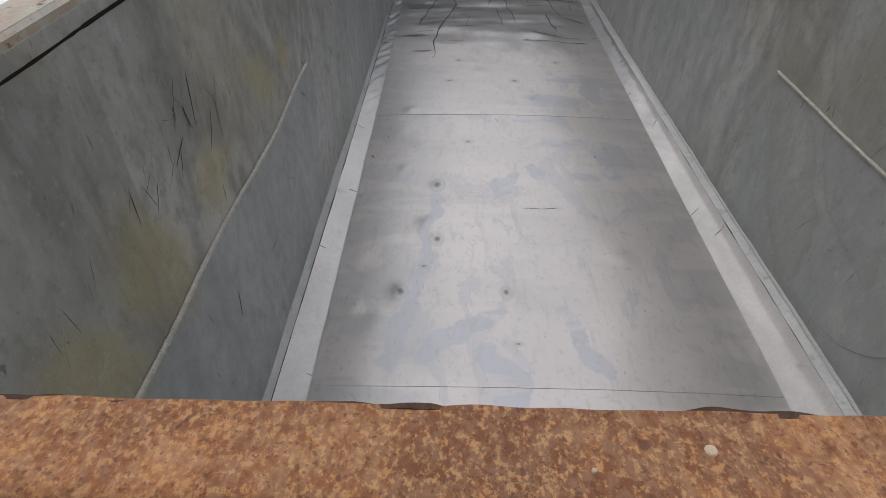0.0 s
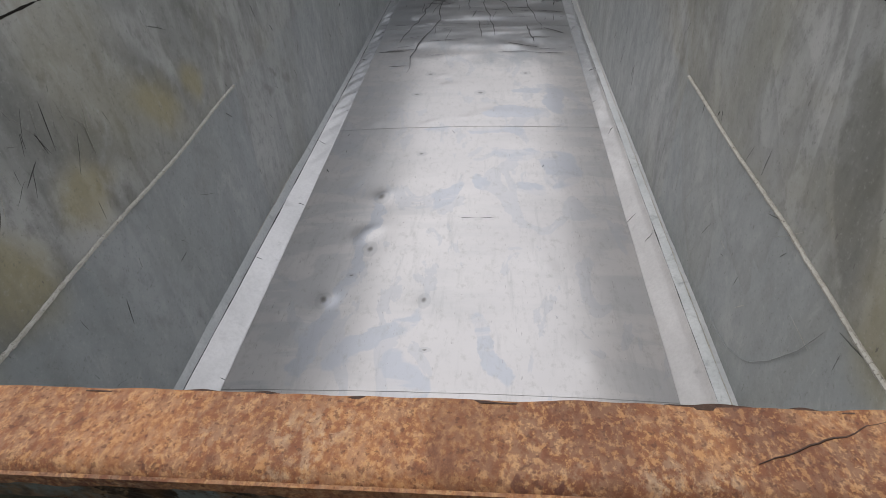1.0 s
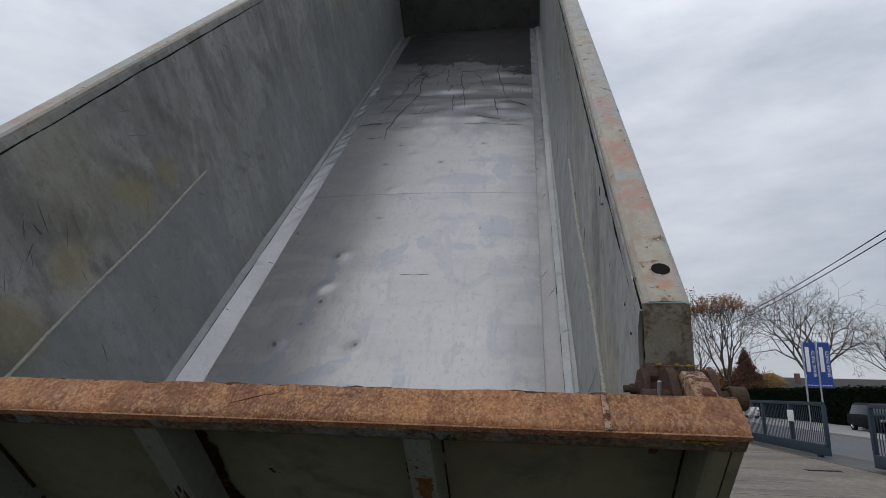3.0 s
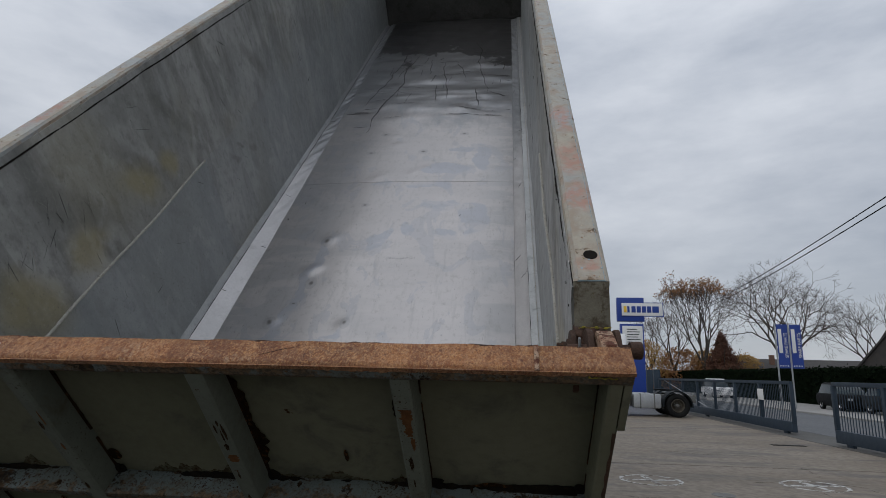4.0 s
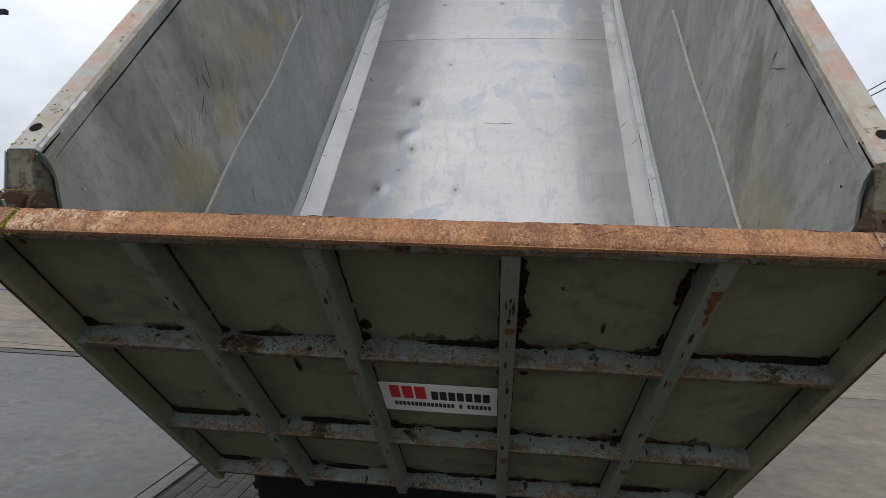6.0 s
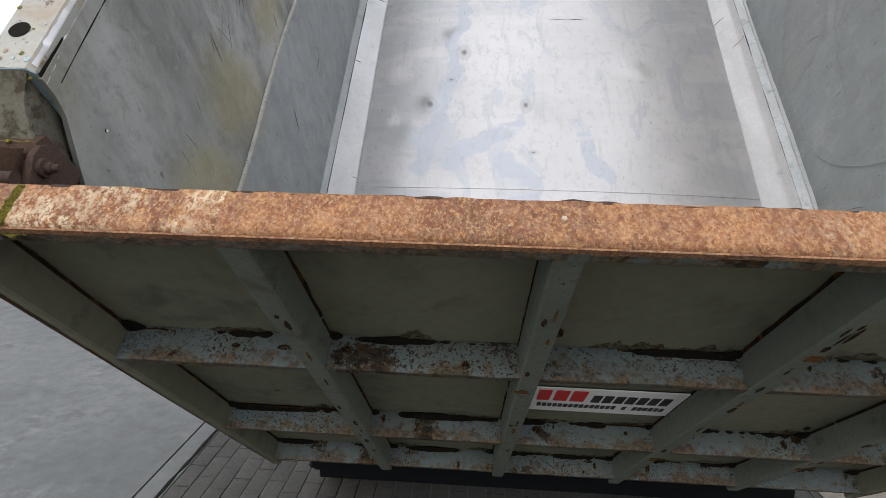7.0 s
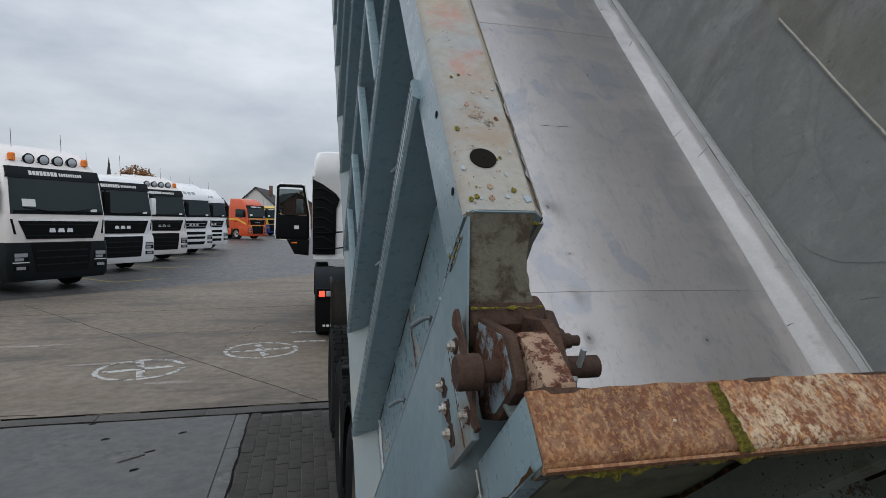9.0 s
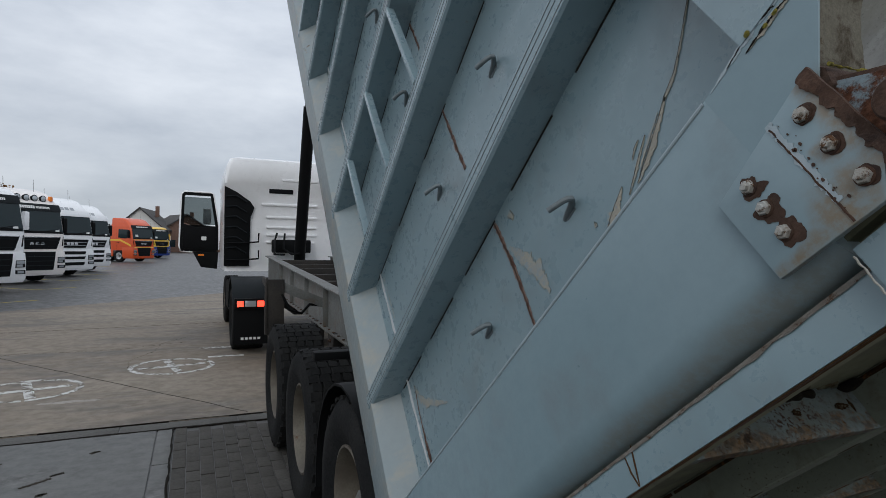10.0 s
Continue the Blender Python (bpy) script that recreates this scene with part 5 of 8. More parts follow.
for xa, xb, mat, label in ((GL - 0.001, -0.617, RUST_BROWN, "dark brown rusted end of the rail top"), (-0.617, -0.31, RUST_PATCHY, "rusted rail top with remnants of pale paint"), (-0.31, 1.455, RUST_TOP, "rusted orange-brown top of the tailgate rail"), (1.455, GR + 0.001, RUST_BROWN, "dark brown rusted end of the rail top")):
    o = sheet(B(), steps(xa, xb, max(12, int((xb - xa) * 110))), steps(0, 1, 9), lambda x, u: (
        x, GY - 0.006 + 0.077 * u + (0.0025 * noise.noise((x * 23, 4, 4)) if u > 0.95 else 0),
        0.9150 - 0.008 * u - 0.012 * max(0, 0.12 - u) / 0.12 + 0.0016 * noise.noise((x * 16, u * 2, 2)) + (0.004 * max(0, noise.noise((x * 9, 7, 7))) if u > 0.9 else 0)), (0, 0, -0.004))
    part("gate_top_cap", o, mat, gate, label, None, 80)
o = sheet(B(), steps(GL - 0.001, GR + 0.001, 600), steps(0, 1, 3), lambda x, u: (
    x, GY - 0.0075, 0.9115 - u * (0.012 + 0.007 * noise.noise((x * 6, 1, 1)) + 0.005 * noise.noise((x * 30, 1, 1)) + 0.003 * noise.noise((x * 90, 1, 1)))), (0, 0.003, 0))
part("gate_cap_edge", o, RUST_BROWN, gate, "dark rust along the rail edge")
o = sheet(B(), steps(-1, 1, 14), steps(0, 1, 130), lambda v, u: (
    -0.616 + v * 0.0065 * (1 + 0.5 * noise.noise((u * 11, v, 3)) + 0.5 * noise.noise((u * 45, v, 3))) + 0.002 * noise.noise((u * 6, 1, 3)), GY - 0.007 + 0.075 * u, 0.9160 - 0.008 * u + (0.0035 + 0.003 * noise.noise((v * 5, u * 50, 1)) + 0.002 * noise.noise((v * 12, u * 120, 1))) * (1 - v * v)), (0, 0, -0.003))
part("moss_line", o, MOSS, gate, "yellow-green moss in a weld groove")
o = sheet(B(), steps(GL, GR, 700), steps(0, 1, 2), lambda x, u: (
    x, 1.6125 + u * max(0.0012, 0.003 + 0.006 * noise.noise((x * 8, 4, 1)) + 0.004 * noise.noise((x * 37, 4, 1))), 0.9067 + 0.003 * max(0.0, noise.noise((x * 19, 4, 6)) + 0.4 * noise.noise((x * 70, 4, 6)))), (0, 0, -0.008))
part("rail_back_edge", o, RUST_DARK, gate, "dark flaking scale along the far rail edge")
o = tube(B(), [(0.83 + 0.105 * q + 0.004 * noise.noise((q * 5, 1, 1)), 1.568 + 0.042 * q + 0.003 * noise.noise((q * 7, 3, 1)), 0.9123 - 0.0044 * q + 0.0016 * noise.noise(((0.83 + 0.105 * q) * 16, 1, 2))) for q in steps(0, 1, 16)], [0.0003 + 0.0005 * math.sin(3.14 * q) for q in steps(0, 1, 16)], 5)
part("rail_scratch", o, RUST_DARK, gate, "dark scratch across the rail top")
for x, y, r in ((0.162, 1.586, 0.0042), (0.088, 1.570, 0.0018), (-0.68, 1.575, 0.0018)):
    o = lathe(B(), [(0.0003, 0.0), (r, 0.0), (r * 0.8, 0.0012), (0.0003, 0.0016)], (x, y, 0.9160 - 0.104 * (y - 1.539)), "z", 9)
    part("paint_spot", o, PALE_SPOT, gate, "white spot on the rust")
o = B()
box(o, (1.448, GY - 0.006, 0.9085), (1.458, 1.612, 0.9155), 0.001)
part("cap_weld", o, RUST_PALE, gate)
for x0, x1, thick in ((-0.80, -0.70, 0.006), (-0.66, -0.585, 0.005), (-0.77, -0.74, 0.009), (1.56, 1.62, 0.004)):
    o = tube(B(), [(x0 + (x1 - x0) * q, GY - 0.006 + 0.002 * noise.noise((q * 5, x0, 1)), 0.894 + 0.005 * noise.noise((q * 6, x0, 2))) for q in steps(0, 1, 24)], [max(0.0008, thick * (0.45 + 0.9 * noise.noise((q * 9, x0, 3)))) for q in steps(0, 1, 24)], 6)
    part("moss_clump", o, MOSS, gate, "yellow-green moss under the rail edge")
RIBS = [-0.305, 0.174, 0.662, 1.150]
for x in RIBS:
    o = B()
    prism(o, [(x - 0.025, GP), (x - 0.023, GY + 0.004), (x - 0.018, GY), (x + 0.018, GY), (x + 0.023, GY + 0.004), (x + 0.025, GP)], "z", -1.04, 0.867)
    part("gate_rib", o, RIB_PAINT, gate)
for x, s in ((GSL, 1), (GSR, -1)):
    o = B()
    prism(o, [(x + s * 0.013, 1.599), (x + s * 0.013, GY), (x + s * 0.038, GY), (x + s * 0.043, GY + 0.005), (x + s * 0.046, GP), (x + s * 0.046, GP + 0.01), (x + s * 0.03, GP + 0.006), (x + s * 0.03, 1.599)], "z", -1.05, 0.867)
    part("gate_side_post", o, GATE_PAINT, gate)
    o = B()
    xe = x - s * (0.012 if s > 0 else 0.007)
    box(o, (min(xe - s * 0.001, x + s * 0.010), GY + 0.001, 0.708), (max(xe - s * 0.001, x + s * 0.010), 1.614, 0.904), 0.002)
    part("gate_end_block", o, BODY_PAINT if s > 0 else GATE_PAINT, gate, "blue-grey end block of the gate rail")
    o = B()
    box(o, (min(x + s * 0.009, x + s * 0.013), GY + 0.001, -1.05), (max(x + s * 0.009, x + s * 0.013), 1.600, 0.712), 0.001)
    part("gate_side_skin", o, BODY_PAINT if s > 0 else GATE_PAINT, gate)
# black strips added to paint the shade between gate and corner posts
for x, s in ((GSL, 1), (GSR, -1)):
    o = B()
    box(o, (min(x + s * 0.018, x + s * 0.029), 1.610, -1.05), (max(x + s * 0.018, x + s * 0.029), 1.630, 0.70), 0.003)
    part("gate_seal", o, JOINT, gate, "black strip added for the shade in the gap")
EDGES = [GSL + 0.03] + RIBS + [GSR - 0.03]
for z in BARS:
    for a, b in zip(EDGES, EDGES[1:]):
        o = sheet(B(), steps(a, b, 30), (0, 0.12, 0.14, 0.3, 0.5, 0.75, 1.0), lambda x, u: (
            x, GY + 0.003 + (GP - GY - 0.003) * max(0.0, u - 0.12) / 0.88 + 0.002 * noise.noise((x * 12, u * 4, z)), z + 0.020 + 0.024 * min(1.0, u * 8) - 0.008 * u + 0.003 * noise.noise((x * 9, u * 5, z + 1))), (0, 0.02, -0.024))
        part("gate_bar", o, BAR_PAINT, gate, "rust-flecked folded cross bar", None, 50)
        # flaked dark rust where the bar meets the panel
        def flake(x, u):
            e = min(1.0, (x - a - 0.03) / 0.05, (b - 0.03 - x) / 0.05)
            h = 0.002 + 0.06 * max(0, noise.noise((x * 4.1, z * 3, 5)) - 0.05) + 0.005 * noise.noise((x * 21, z, 2)) + 0.002 * noise.noise((x * 83, z, 2))
            return (x, GP - 0.0065 - 0.004 * u, z + 0.032 + u * max(0.001, h * max(0.1, e)))
        o = sheet(B(), steps(a + 0.035, b - 0.035, 260), steps(0, 1, 2), flake, (0, 0.004, 0))
        part("rust_flake", o, RUST_BLACK, gate, "flaked dark rust along the bar")
        o = sheet(B(), steps(a + 0.035, b - 0.035, 110), steps(0, 1, 3), lambda x, u: (
            x, GP - 0.006 - 0.02 * (1 - u), z + 0.0345 - 0.002 * (1 - u) + 0.024 * u * max(0.0, min(1.0, 0.25 + 1.5 * noise.noise((x * 5, z, 8)) + 0.3 * noise.noise((x * 45, z, 8))))), (0, 0.012, -0.012))
        part("grit_ledge", o, GRIT, gate, "damp grit lying on the bar")
# ragged rust patches on the cross bars, most beside the ribs
spot_rng = random.Random(19)
for k in range(36):
    z = spot_rng.choice(BARS)
    x0 = (spot_rng.choice(RIBS) + spot_rng.choice((-1, 1)) * spot_rng.uniform(0.05, 0.15)) if k % 2 else spot_rng.uniform(GL + 0.12, GR - 0.12)
    u0, w, hgt = spot_rng.uniform(0.2, 0.95), spot_rng.choice((0.003, 0.004, 0.006, 0.009, 0.016)), spot_rng.uniform(0.04, 0.22)
    o = sheet(B(), steps(0, 6.2832, 30), steps(0.02, 1, 3), lambda a, q: (lambda x, u: (
        x, GY + 0.0012 + (GP - GY - 0.003) * u, z + 0.0455 - 0.008 * u + 0.003 * noise.noise((x * 9, u * 5, z + 1))))(
        x0 + q * w * math.cos(a) * (1 + 0.7 * noise.noise((math.cos(a) * 3, math.sin(a) * 3, k))), min(1.0, max(0.0, u0 + q * hgt * math.sin(a) * (1 + 0.7 * noise.noise((math.cos(a) * 4, math.sin(a) * 4, k + 50)))))), (0, 0.003, -0.003))
    part("rust_patch", o, RUST_SPOT, gate, "ragged brown rust patch on the bar")
# broken dark rust lines and clumps along the rib welds
line_rng = random.Random(77)
for x in RIBS + [GSL + 0.021, GSR - 0.021]:
    for s in (-1, 1):
        if x == GSL + 0.021 and s < 0 or x == GSR - 0.021 and s > 0:
            continue
        z = -1.0
        while z < 0.8:
            ln = line_rng.uniform(0.3, 0.9)
            z1, wide = min(z + ln, 0.815), line_rng.choice((0.0015, 0.002, 0.003)) * (0.5 if x > 1.5 else 1.0)
            o = sheet(B(), steps(z, z1, max(8, int(ln * 60))), steps(0, 1, 2), lambda h, u: (
                x + s * (0.025 + u * max(0.0015, wide * (1.2 + 1.6 * noise.noise((h * 14, x * 7, s)) + 0.8 * noise.noise((h * 50, x, s))))), GP - 0.0075 - 0.003 * (1 - u), h), (0, 0.004, 0))
            part("weld_rust", o, RUST_BLACK, gate, "dark broken rust line along the weld")
            z = z1 + line_rng.uniform(0.0, 0.05)
        for zb in BARS:
            if line_rng.random() < 0.75:
                w = line_rng.uniform(0.012, 0.03)
                o = sheet(B(), steps(0, 6.2832, 16), steps(0.02, 1, 3), lambda a, u: (
                    x + s * 0.034 + u * w * math.cos(a) * (1 + 0.6 * noise.noise((math.cos(a) * 2, math.sin(a) * 2, x * 9 + zb))), GP - 0.009 - 0.008 * (1 - u * u), zb + 0.048 + u * w * 1.2 * math.sin(a) * (1 + 0.6 * noise.noise((math.cos(a) * 2, math.sin(a) * 2, x * 5 - zb)))), (0, 0.004, 0))
                part("grit_clump", o, GRIT, gate, "clump of damp grit in the corner")
# brown grime on the panel over the bars, and rust bleeding down the rib faces
GRIME = worn("brown_panel_grime", (0.075, 0.062, 0.036), (0.048, 0.036, 0.02), 0.9, 0.0, 18.0, dirt=(0.105, 0.105, 0.07), dirt_at=(0.46, 0.56), rust=(0.06, 0.028, 0.011), rust_at=(0.54, 0.62), rust_scale=50, spec=0.08, relief=0.4)
grime_rng = random.Random(33)
for k in range(46):
    z = grime_rng.choice(BARS[:2] + BARS)
    x0 = grime_rng.choice(RIBS) + grime_rng.choice((-1, 1)) * (0.045 + abs(grime_rng.gauss(0, 0.10)))
    w, h = grime_rng.uniform(0.02, 0.09), grime_rng.uniform(0.012, 0.05)
    o = sheet(B(), steps(-1, 1, 44), steps(0, 1, 2), lambda q, u: (
        x0 + q * w, GP - 0.0035, z + 0.033 + u * max(0.001, h * (1 - q * q) * (1 + 0.8 * noise.noise((q * 3, k, 1)) + 0.22 * noise.noise((q * 9, k, 4))))), (0, 0.003, 0))
    part("grime_patch", o, GRIME, gate, "brown grime above the bar")
for k in range(44):
    x0, z0 = grime_rng.choice(RIBS) + grime_rng.uniform(-0.012, 0.012), grime_rng.choice((0.30, -0.40, 0.60, -0.1)) + grime_rng.gauss(0, 0.09)
    w, h = grime_rng.uniform(0.002, 0.006), grime_rng.uniform(0.006, 0.03)
    o = sheet(B(), steps(0, 6.2832, 24), steps(0.02, 1, 1), lambda a, u: (
        x0 + u * w * math.cos(a) * (1 + 0.9 * noise.noise((math.cos(a) * 3, math.sin(a) * 3, k))), GY - 0.0008, z0 + u * h * math.sin(a) * (1 + 0.8 * noise.noise((math.cos(a) * 3, math.sin(a) * 3, k + 9)))), (0, 0.001, 0))
    part("rust_drip", o, RIB_RUST if k % 3 == 0 else RUST_SPOT, gate)
# rust run beside one rib
o = sheet(B(), steps(0.31, 0.80, 70), steps(0, 1, 3), lambda z, u: (
    0.688 + u * max(0.002, 0.018 + 0.03 * noise.noise((z * 7, 1, 1)) + 0.018 * noise.noise((z * 45, 1, 1))), GP - 0.008, z), (0, 0.003, 0))
part("rust_run", o, RUST_BLACK, gate, "dark rust run beside the rib")
for x0, z0, w, h in ((1.112, 0.58, 0.024, 0.16), (1.112, 0.36, 0.016, 0.07), (0.722, 0.13, 0.026, 0.05), (0.22, 0.38, 0.03, 0.05), (-0.28, 0.34, 0.02, 0.02), (0.22, -0.40, 0.03, 0.05), (0.72, -0.40, 0.02, 0.04), (0.94, 0.42, 0.010, 0.05), (1.20, -0.30, 0.02, 0.03), (1.09, -0.30, 0.012, 0.03), (-0.08, 0.06, 0.014, 0.09)):
    o = sheet(B(), steps(z0, z0 + h, 14), steps(0, 1, 2), lambda z, u: (
        x0 + (u - 0.5) * w * (1 + 0.9 * noise.noise((z * 60, x0, 1))) * math.sin(3.1 * (0.02 + (z - z0) / h * 0.96)) ** 0.5, GP - 0.008, z), (0, 0.003, 0))
    part("rust_spot", o, RUST_BLACK, gate, "dark rust hole in the panel")
for x0, z0, h in ((1.154, 0.66, 0.10), (1.154, -0.52, 0.04), (0.667, -0.50, 0.05), (0.667, 0.52, 0.03), (0.165, 0.22, 0.03)):
    o = sheet(B(), steps(z0, z0 + h, 34), steps(0, 1, 2), lambda z, u: (x0 + (u - 0.5) * 0.028 * max(0.1, 0.8 + 1.1 * noise.noise((z * 38, x0, 1)) + 0.6 * noise.noise((z * 160, x0 + u, 1))), GY - 0.0012, z), (0, 0.001, 0))
    part("rib_rust", o, RIB_RUST, gate, "rust patch on the rib face")
for x, s in ((GSL, 1), (GSR, -1)):
    o = sheet(B(), steps(-1.05, 0.70, 90), steps(0, 1, 2), lambda z, u: (
        x + s * (0.0105 + u * max(0.0015, 0.005 + 0.008 * noise.noise((z * 5, x, 1)) + 0.004 * noise.noise((z * 30, x, 1)))), GY - 0.0012, z), (0, 0.001, 0))
    part("edge_rust", o, RUST_DARK, gate, "brown rust along the gate edge")

# hinges at the upper corners of the gate
for s, xw in ((-1, -0.731), (1, 1.560)):
    xo = xw + s * 0.106 if s < 0 else 1.628
    o = B()
    prism(o, [(1.774, 0.79), (1.744, 0.636), (1.628, 0.642), (1.62, 0.77), (1.66, 0.80)], "x", min(xo, xo + s * 0.009), max(xo, xo + s * 0.009), 0.002)
    plate = part("hinge_plate", o, PLATE_PAINT, trailer, "bolted hinge plate with rust runs", BODY)
    for y, z in ((1.742, 0.771), (1.697, 0.770), (1.650, 0.771), (1.730, 0.680), (1.698, 0.679), (1.663, 0.679)):
        low = z < 0.7
        o = lathe(B(), [(0.0, 0.0), (0.0084, 0.0), (0.0084, s * 0.006), (0.0074, s * 0.0075), (0.0048, s * 0.0077), (0.0048, s * 0.0105), (0.0040, s * 0.0115), (0.0, s * 0.0115)], (xo + s * 0.009, y, z), "x", 6)
        part("bolt_washer", lathe(B(), [(0.0, 0.0), (0.0100, 0.0), (0.0100, s * 0.002), (0.0, s * 0.0022)], (xo + s * 0.0092, y, z), "x", 20), RUST_DARK, plate)
        part("bolt", o, BOLT_STEEL, plate)
        reach, rag = (0.0145, 0.85) if low else (0.0112, 0.25)
        o = sheet(B(), steps(0, 6.2832, 60), steps(0.0005, 1, 2), lambda a, u: (
            xo + s * 0.0092, y - (0.003 if low else 0.001) + u * math.cos(a) * reach * (1 + rag * (0.8 * noise.noise((math.cos(a) * 1.3, math.sin(a) * 1.3, y * 90)) + 0.22 * noise.noise((math.cos(a) * 4, math.sin(a) * 4, y * 50)))),
            z + (0.004 if low else 0.0025) + u * math.sin(a) * reach * (1 + rag * (0.8 * noise.noise((math.cos(a) * 1.3, math.sin(a) * 1.3, y * 90)) + 0.22 * noise.noise((math.cos(a) * 4, math.sin(a) * 4, y * 50))))), (s * 0.0007, 0, 0))
        part("rust_halo", o, RUST_DARK, plate)
    o = tube(B(), [(xo + s * 0.009, 1.76 - 0.136 * q, 0.737 + 0.002 * noise.noise((q * 9, 1, s))) for q in steps(0, 1, 30)], [0.0015 + 0.001 * noise.noise((q * 25, 2, s)) for q in steps(0, 1, 30)], 5)
    part("plate_weld", o, RUST_DARK, plate, "rusted weld across the plate")
    o = sheet(B(), steps(0, 1, 40), (-1, 0, 1), lambda q, v: (xo + s * 0.0092, 1.766 - 0.118 * q, 0.7395 + v * 0.0042 * (1 + 0.6 * noise.noise((q * 7, v * 2, s * 3)) + 1.0 * noise.noise((q * 30, v * 2, s * 3)))), (s * 0.0006, 0, 0))
    part("scraped_band", o, PALE_EDGE, plate, "pale scraped band beside the weld")
    rnd = random.Random(91)
    for q in range(22):
        y, z, r = 1.764 - 0.125 * rnd.random(), 0.744 + rnd.gauss(0, 0.004), 0.0005 + 0.0013 * rnd.random() ** 2
        o = sheet(B(), steps(0, 6.2832, 12), steps(0.02, 1, 1), lambda a, u: (xo + s * 0.0099, y + u * r * 1.5 * math.cos(a) * (1 + 0.8 * noise.noise((math.cos(a) * 2, q, 2))), z + u * r * math.sin(a) * (1 + 0.8 * noise.noise((math.sin(a) * 2, q, 3)))), (s * 0.0005, 0, 0))
        part("paint_fleck", o, RUST_DARK, plate)
    o = sheet(B(), steps(0, 1, 50), steps(0, 1, 3), lambda q, v: (xo + s * (0.0065 + 0.004 * noise.noise((q * 5, v, s))), 1.776 - 0.155 * q, 0.806 - v * (0.014 + 0.007 * noise.noise((q * 6, 3, s)) + 0.006 * noise.noise((q * 21, 3, s)))), (s * 0.005, 0, 0))
    part("bracket_flange", o, RUST_DARK, plate, "flaking rust-brown flange over the plate edge")
    # cast bracket: back plate, two cheeks round the gate lug, an inner plate with two bolts
    xin = xw - s * 0.004
    o = B()
    prism(o, [(1.80, 0.69), (1.742, 0.69), (1.738, 0.775), (1.752, 0.806), (1.772, 0.812), (1.80, 0.80)], "x", min(xin, xw + s * (0.098 if s < 0 else 0.070)), max(xin, xw + s * (0.098 if s < 0 else 0.070)), 0.006)
    base = part("hinge_base", o, RUST_DARK, trailer, "rust-brown cast hinge bracket", BODY)
    cheek = [(1.792, 0.735), (1.792, 0.775), (1.738, 0.834), (1.701, 0.878), (1.686, 0.884), (1.640, 0.881), (1.631, 0.868), (1.630, 0.80), (1.655, 0.742)]
    o = B()
    prism(o, cheek, "x", min(xw + s * 0.077, xw + s * 0.0895), max(xw + s * 0.077, xw + s * 0.0895), 0.003)
    part("hinge_cheek", o, RUST_DARK, base)
    o = B()
    prism(o, [(y + (1.70 - y) * 0.12, z + (0.81 - z) * 0.12) for y, z in cheek], "x", min(xw + s * 0.0895, xw + s * 0.091), max(xw + s * 0.0895, xw + s * 0.091))
    part("cheek_paint", o, CHEEK_PAINT, base, "patches of blue-grey paint on the rusted cheek")
    o = B()
    prism(o, [(1.77, 0.72), (1.77, 0.80), (1.748, 0.826), (1.728, 0.855), (1.704, 0.868), (1.654, 0.866), (1.640, 0.85), (1.638, 0.79), (1.66, 0.74)], "x", min(xw + s * 0.016, xw + s * 0.032), max(xw + s * 0.016, xw + s * 0.032), 0.004)
    part("hinge_cheek", o, RUST_DARK, base)
    o = B()
    prism(o, [(1.79, 0.70), (1.79, 0.78), (1.768, 0.810), (1.742, 0.814), (1.66, 0.785), (1.625, 0.75), (1.65, 0.70)], "x", min(xin - s * 0.010, xin + s * 0.004), max(xin - s * 0.010, xin + s * 0.004), 0.003)
    inner = part("hinge_inner_plate", o, RUST_DARK, base)
    o = B()
    prism(o, [(1.745, 0.70), (1.745, 0.80), (1.70, 0.78), (1.66, 0.75), (1.66, 0.70)], "x", min(xin, xw + s * 0.02), max(xin, xw + s * 0.02), 0.004)
    part("hinge_pocket_floor", o, RUST_DARK, base)
    o = tube(B(), [(xw - s * 0.030, 1.672, 0.840), (xw + s * 0.120, 1.672, 0.840)], 0.0130, 18)
    pin = part("hinge_pin", o, RUST_DARK, base)
    o = tube(B(), [(xw + s * 0.112, 1.672, 0.840), (xw + s * 0.114, 1.672, 0.840), (xw + s * 0.138, 1.672, 0.840), (xw + s * 0.141, 1.672, 0.840)], [0.018, 0.0205, 0.0205, 0.018], 24)
    part("pin_head", o, RUST_DARK, pin)
    for y, z, r, far in ((1.735, 0.788, 0.010, 0.034), (1.685, 0.764, 0.009, 0.022)):
        o = lathe(B(), [(0.0, 0.0), (r * 1.7, 0.0), (r * 1.7, -s * 0.010), (r, -s * 0.011), (r, -s * 0.022), (r * 0.7, -s * 0.023), (r * 0.7, -s * far), (0.0, -s * (far + 0.001))], (xin - s * 0.009, y, z), "x", 12)
        part("bracket_bolt", o, RUST_DARK, base)
    o = tube(B(), [(xw - s * 0.002, 1.668, 0.850), (xw - s * 0.003, 1.678, 0.872)], 0.0036, 8)
    part("split_pin", o, GALV, pin)
    o = tube(B(), [(xw + s * 0.008, 1.657, 0.840), (xw + s * 0.008, 1.652, 0.840)], [0.009, 0.007], 12)
    part("split_pin_eye", o, GALV, pin)
    o = B()
    prism(o, [(1.605, 0.897), (1.622, 0.908), (1.668, 0.893), (1.702, 0.874), (1.712, 0.85), (1.70, 0.82), (1.66, 0.79), (1.605, 0.80)], "x", min(xw + s * 0.036, xw + s * 0.073), max(xw + s * 0.036, xw + s * 0.073), 0.006)
    part("gate_lug", o, RUST_PALE, gate, "flaking paint on the gate hinge lug")
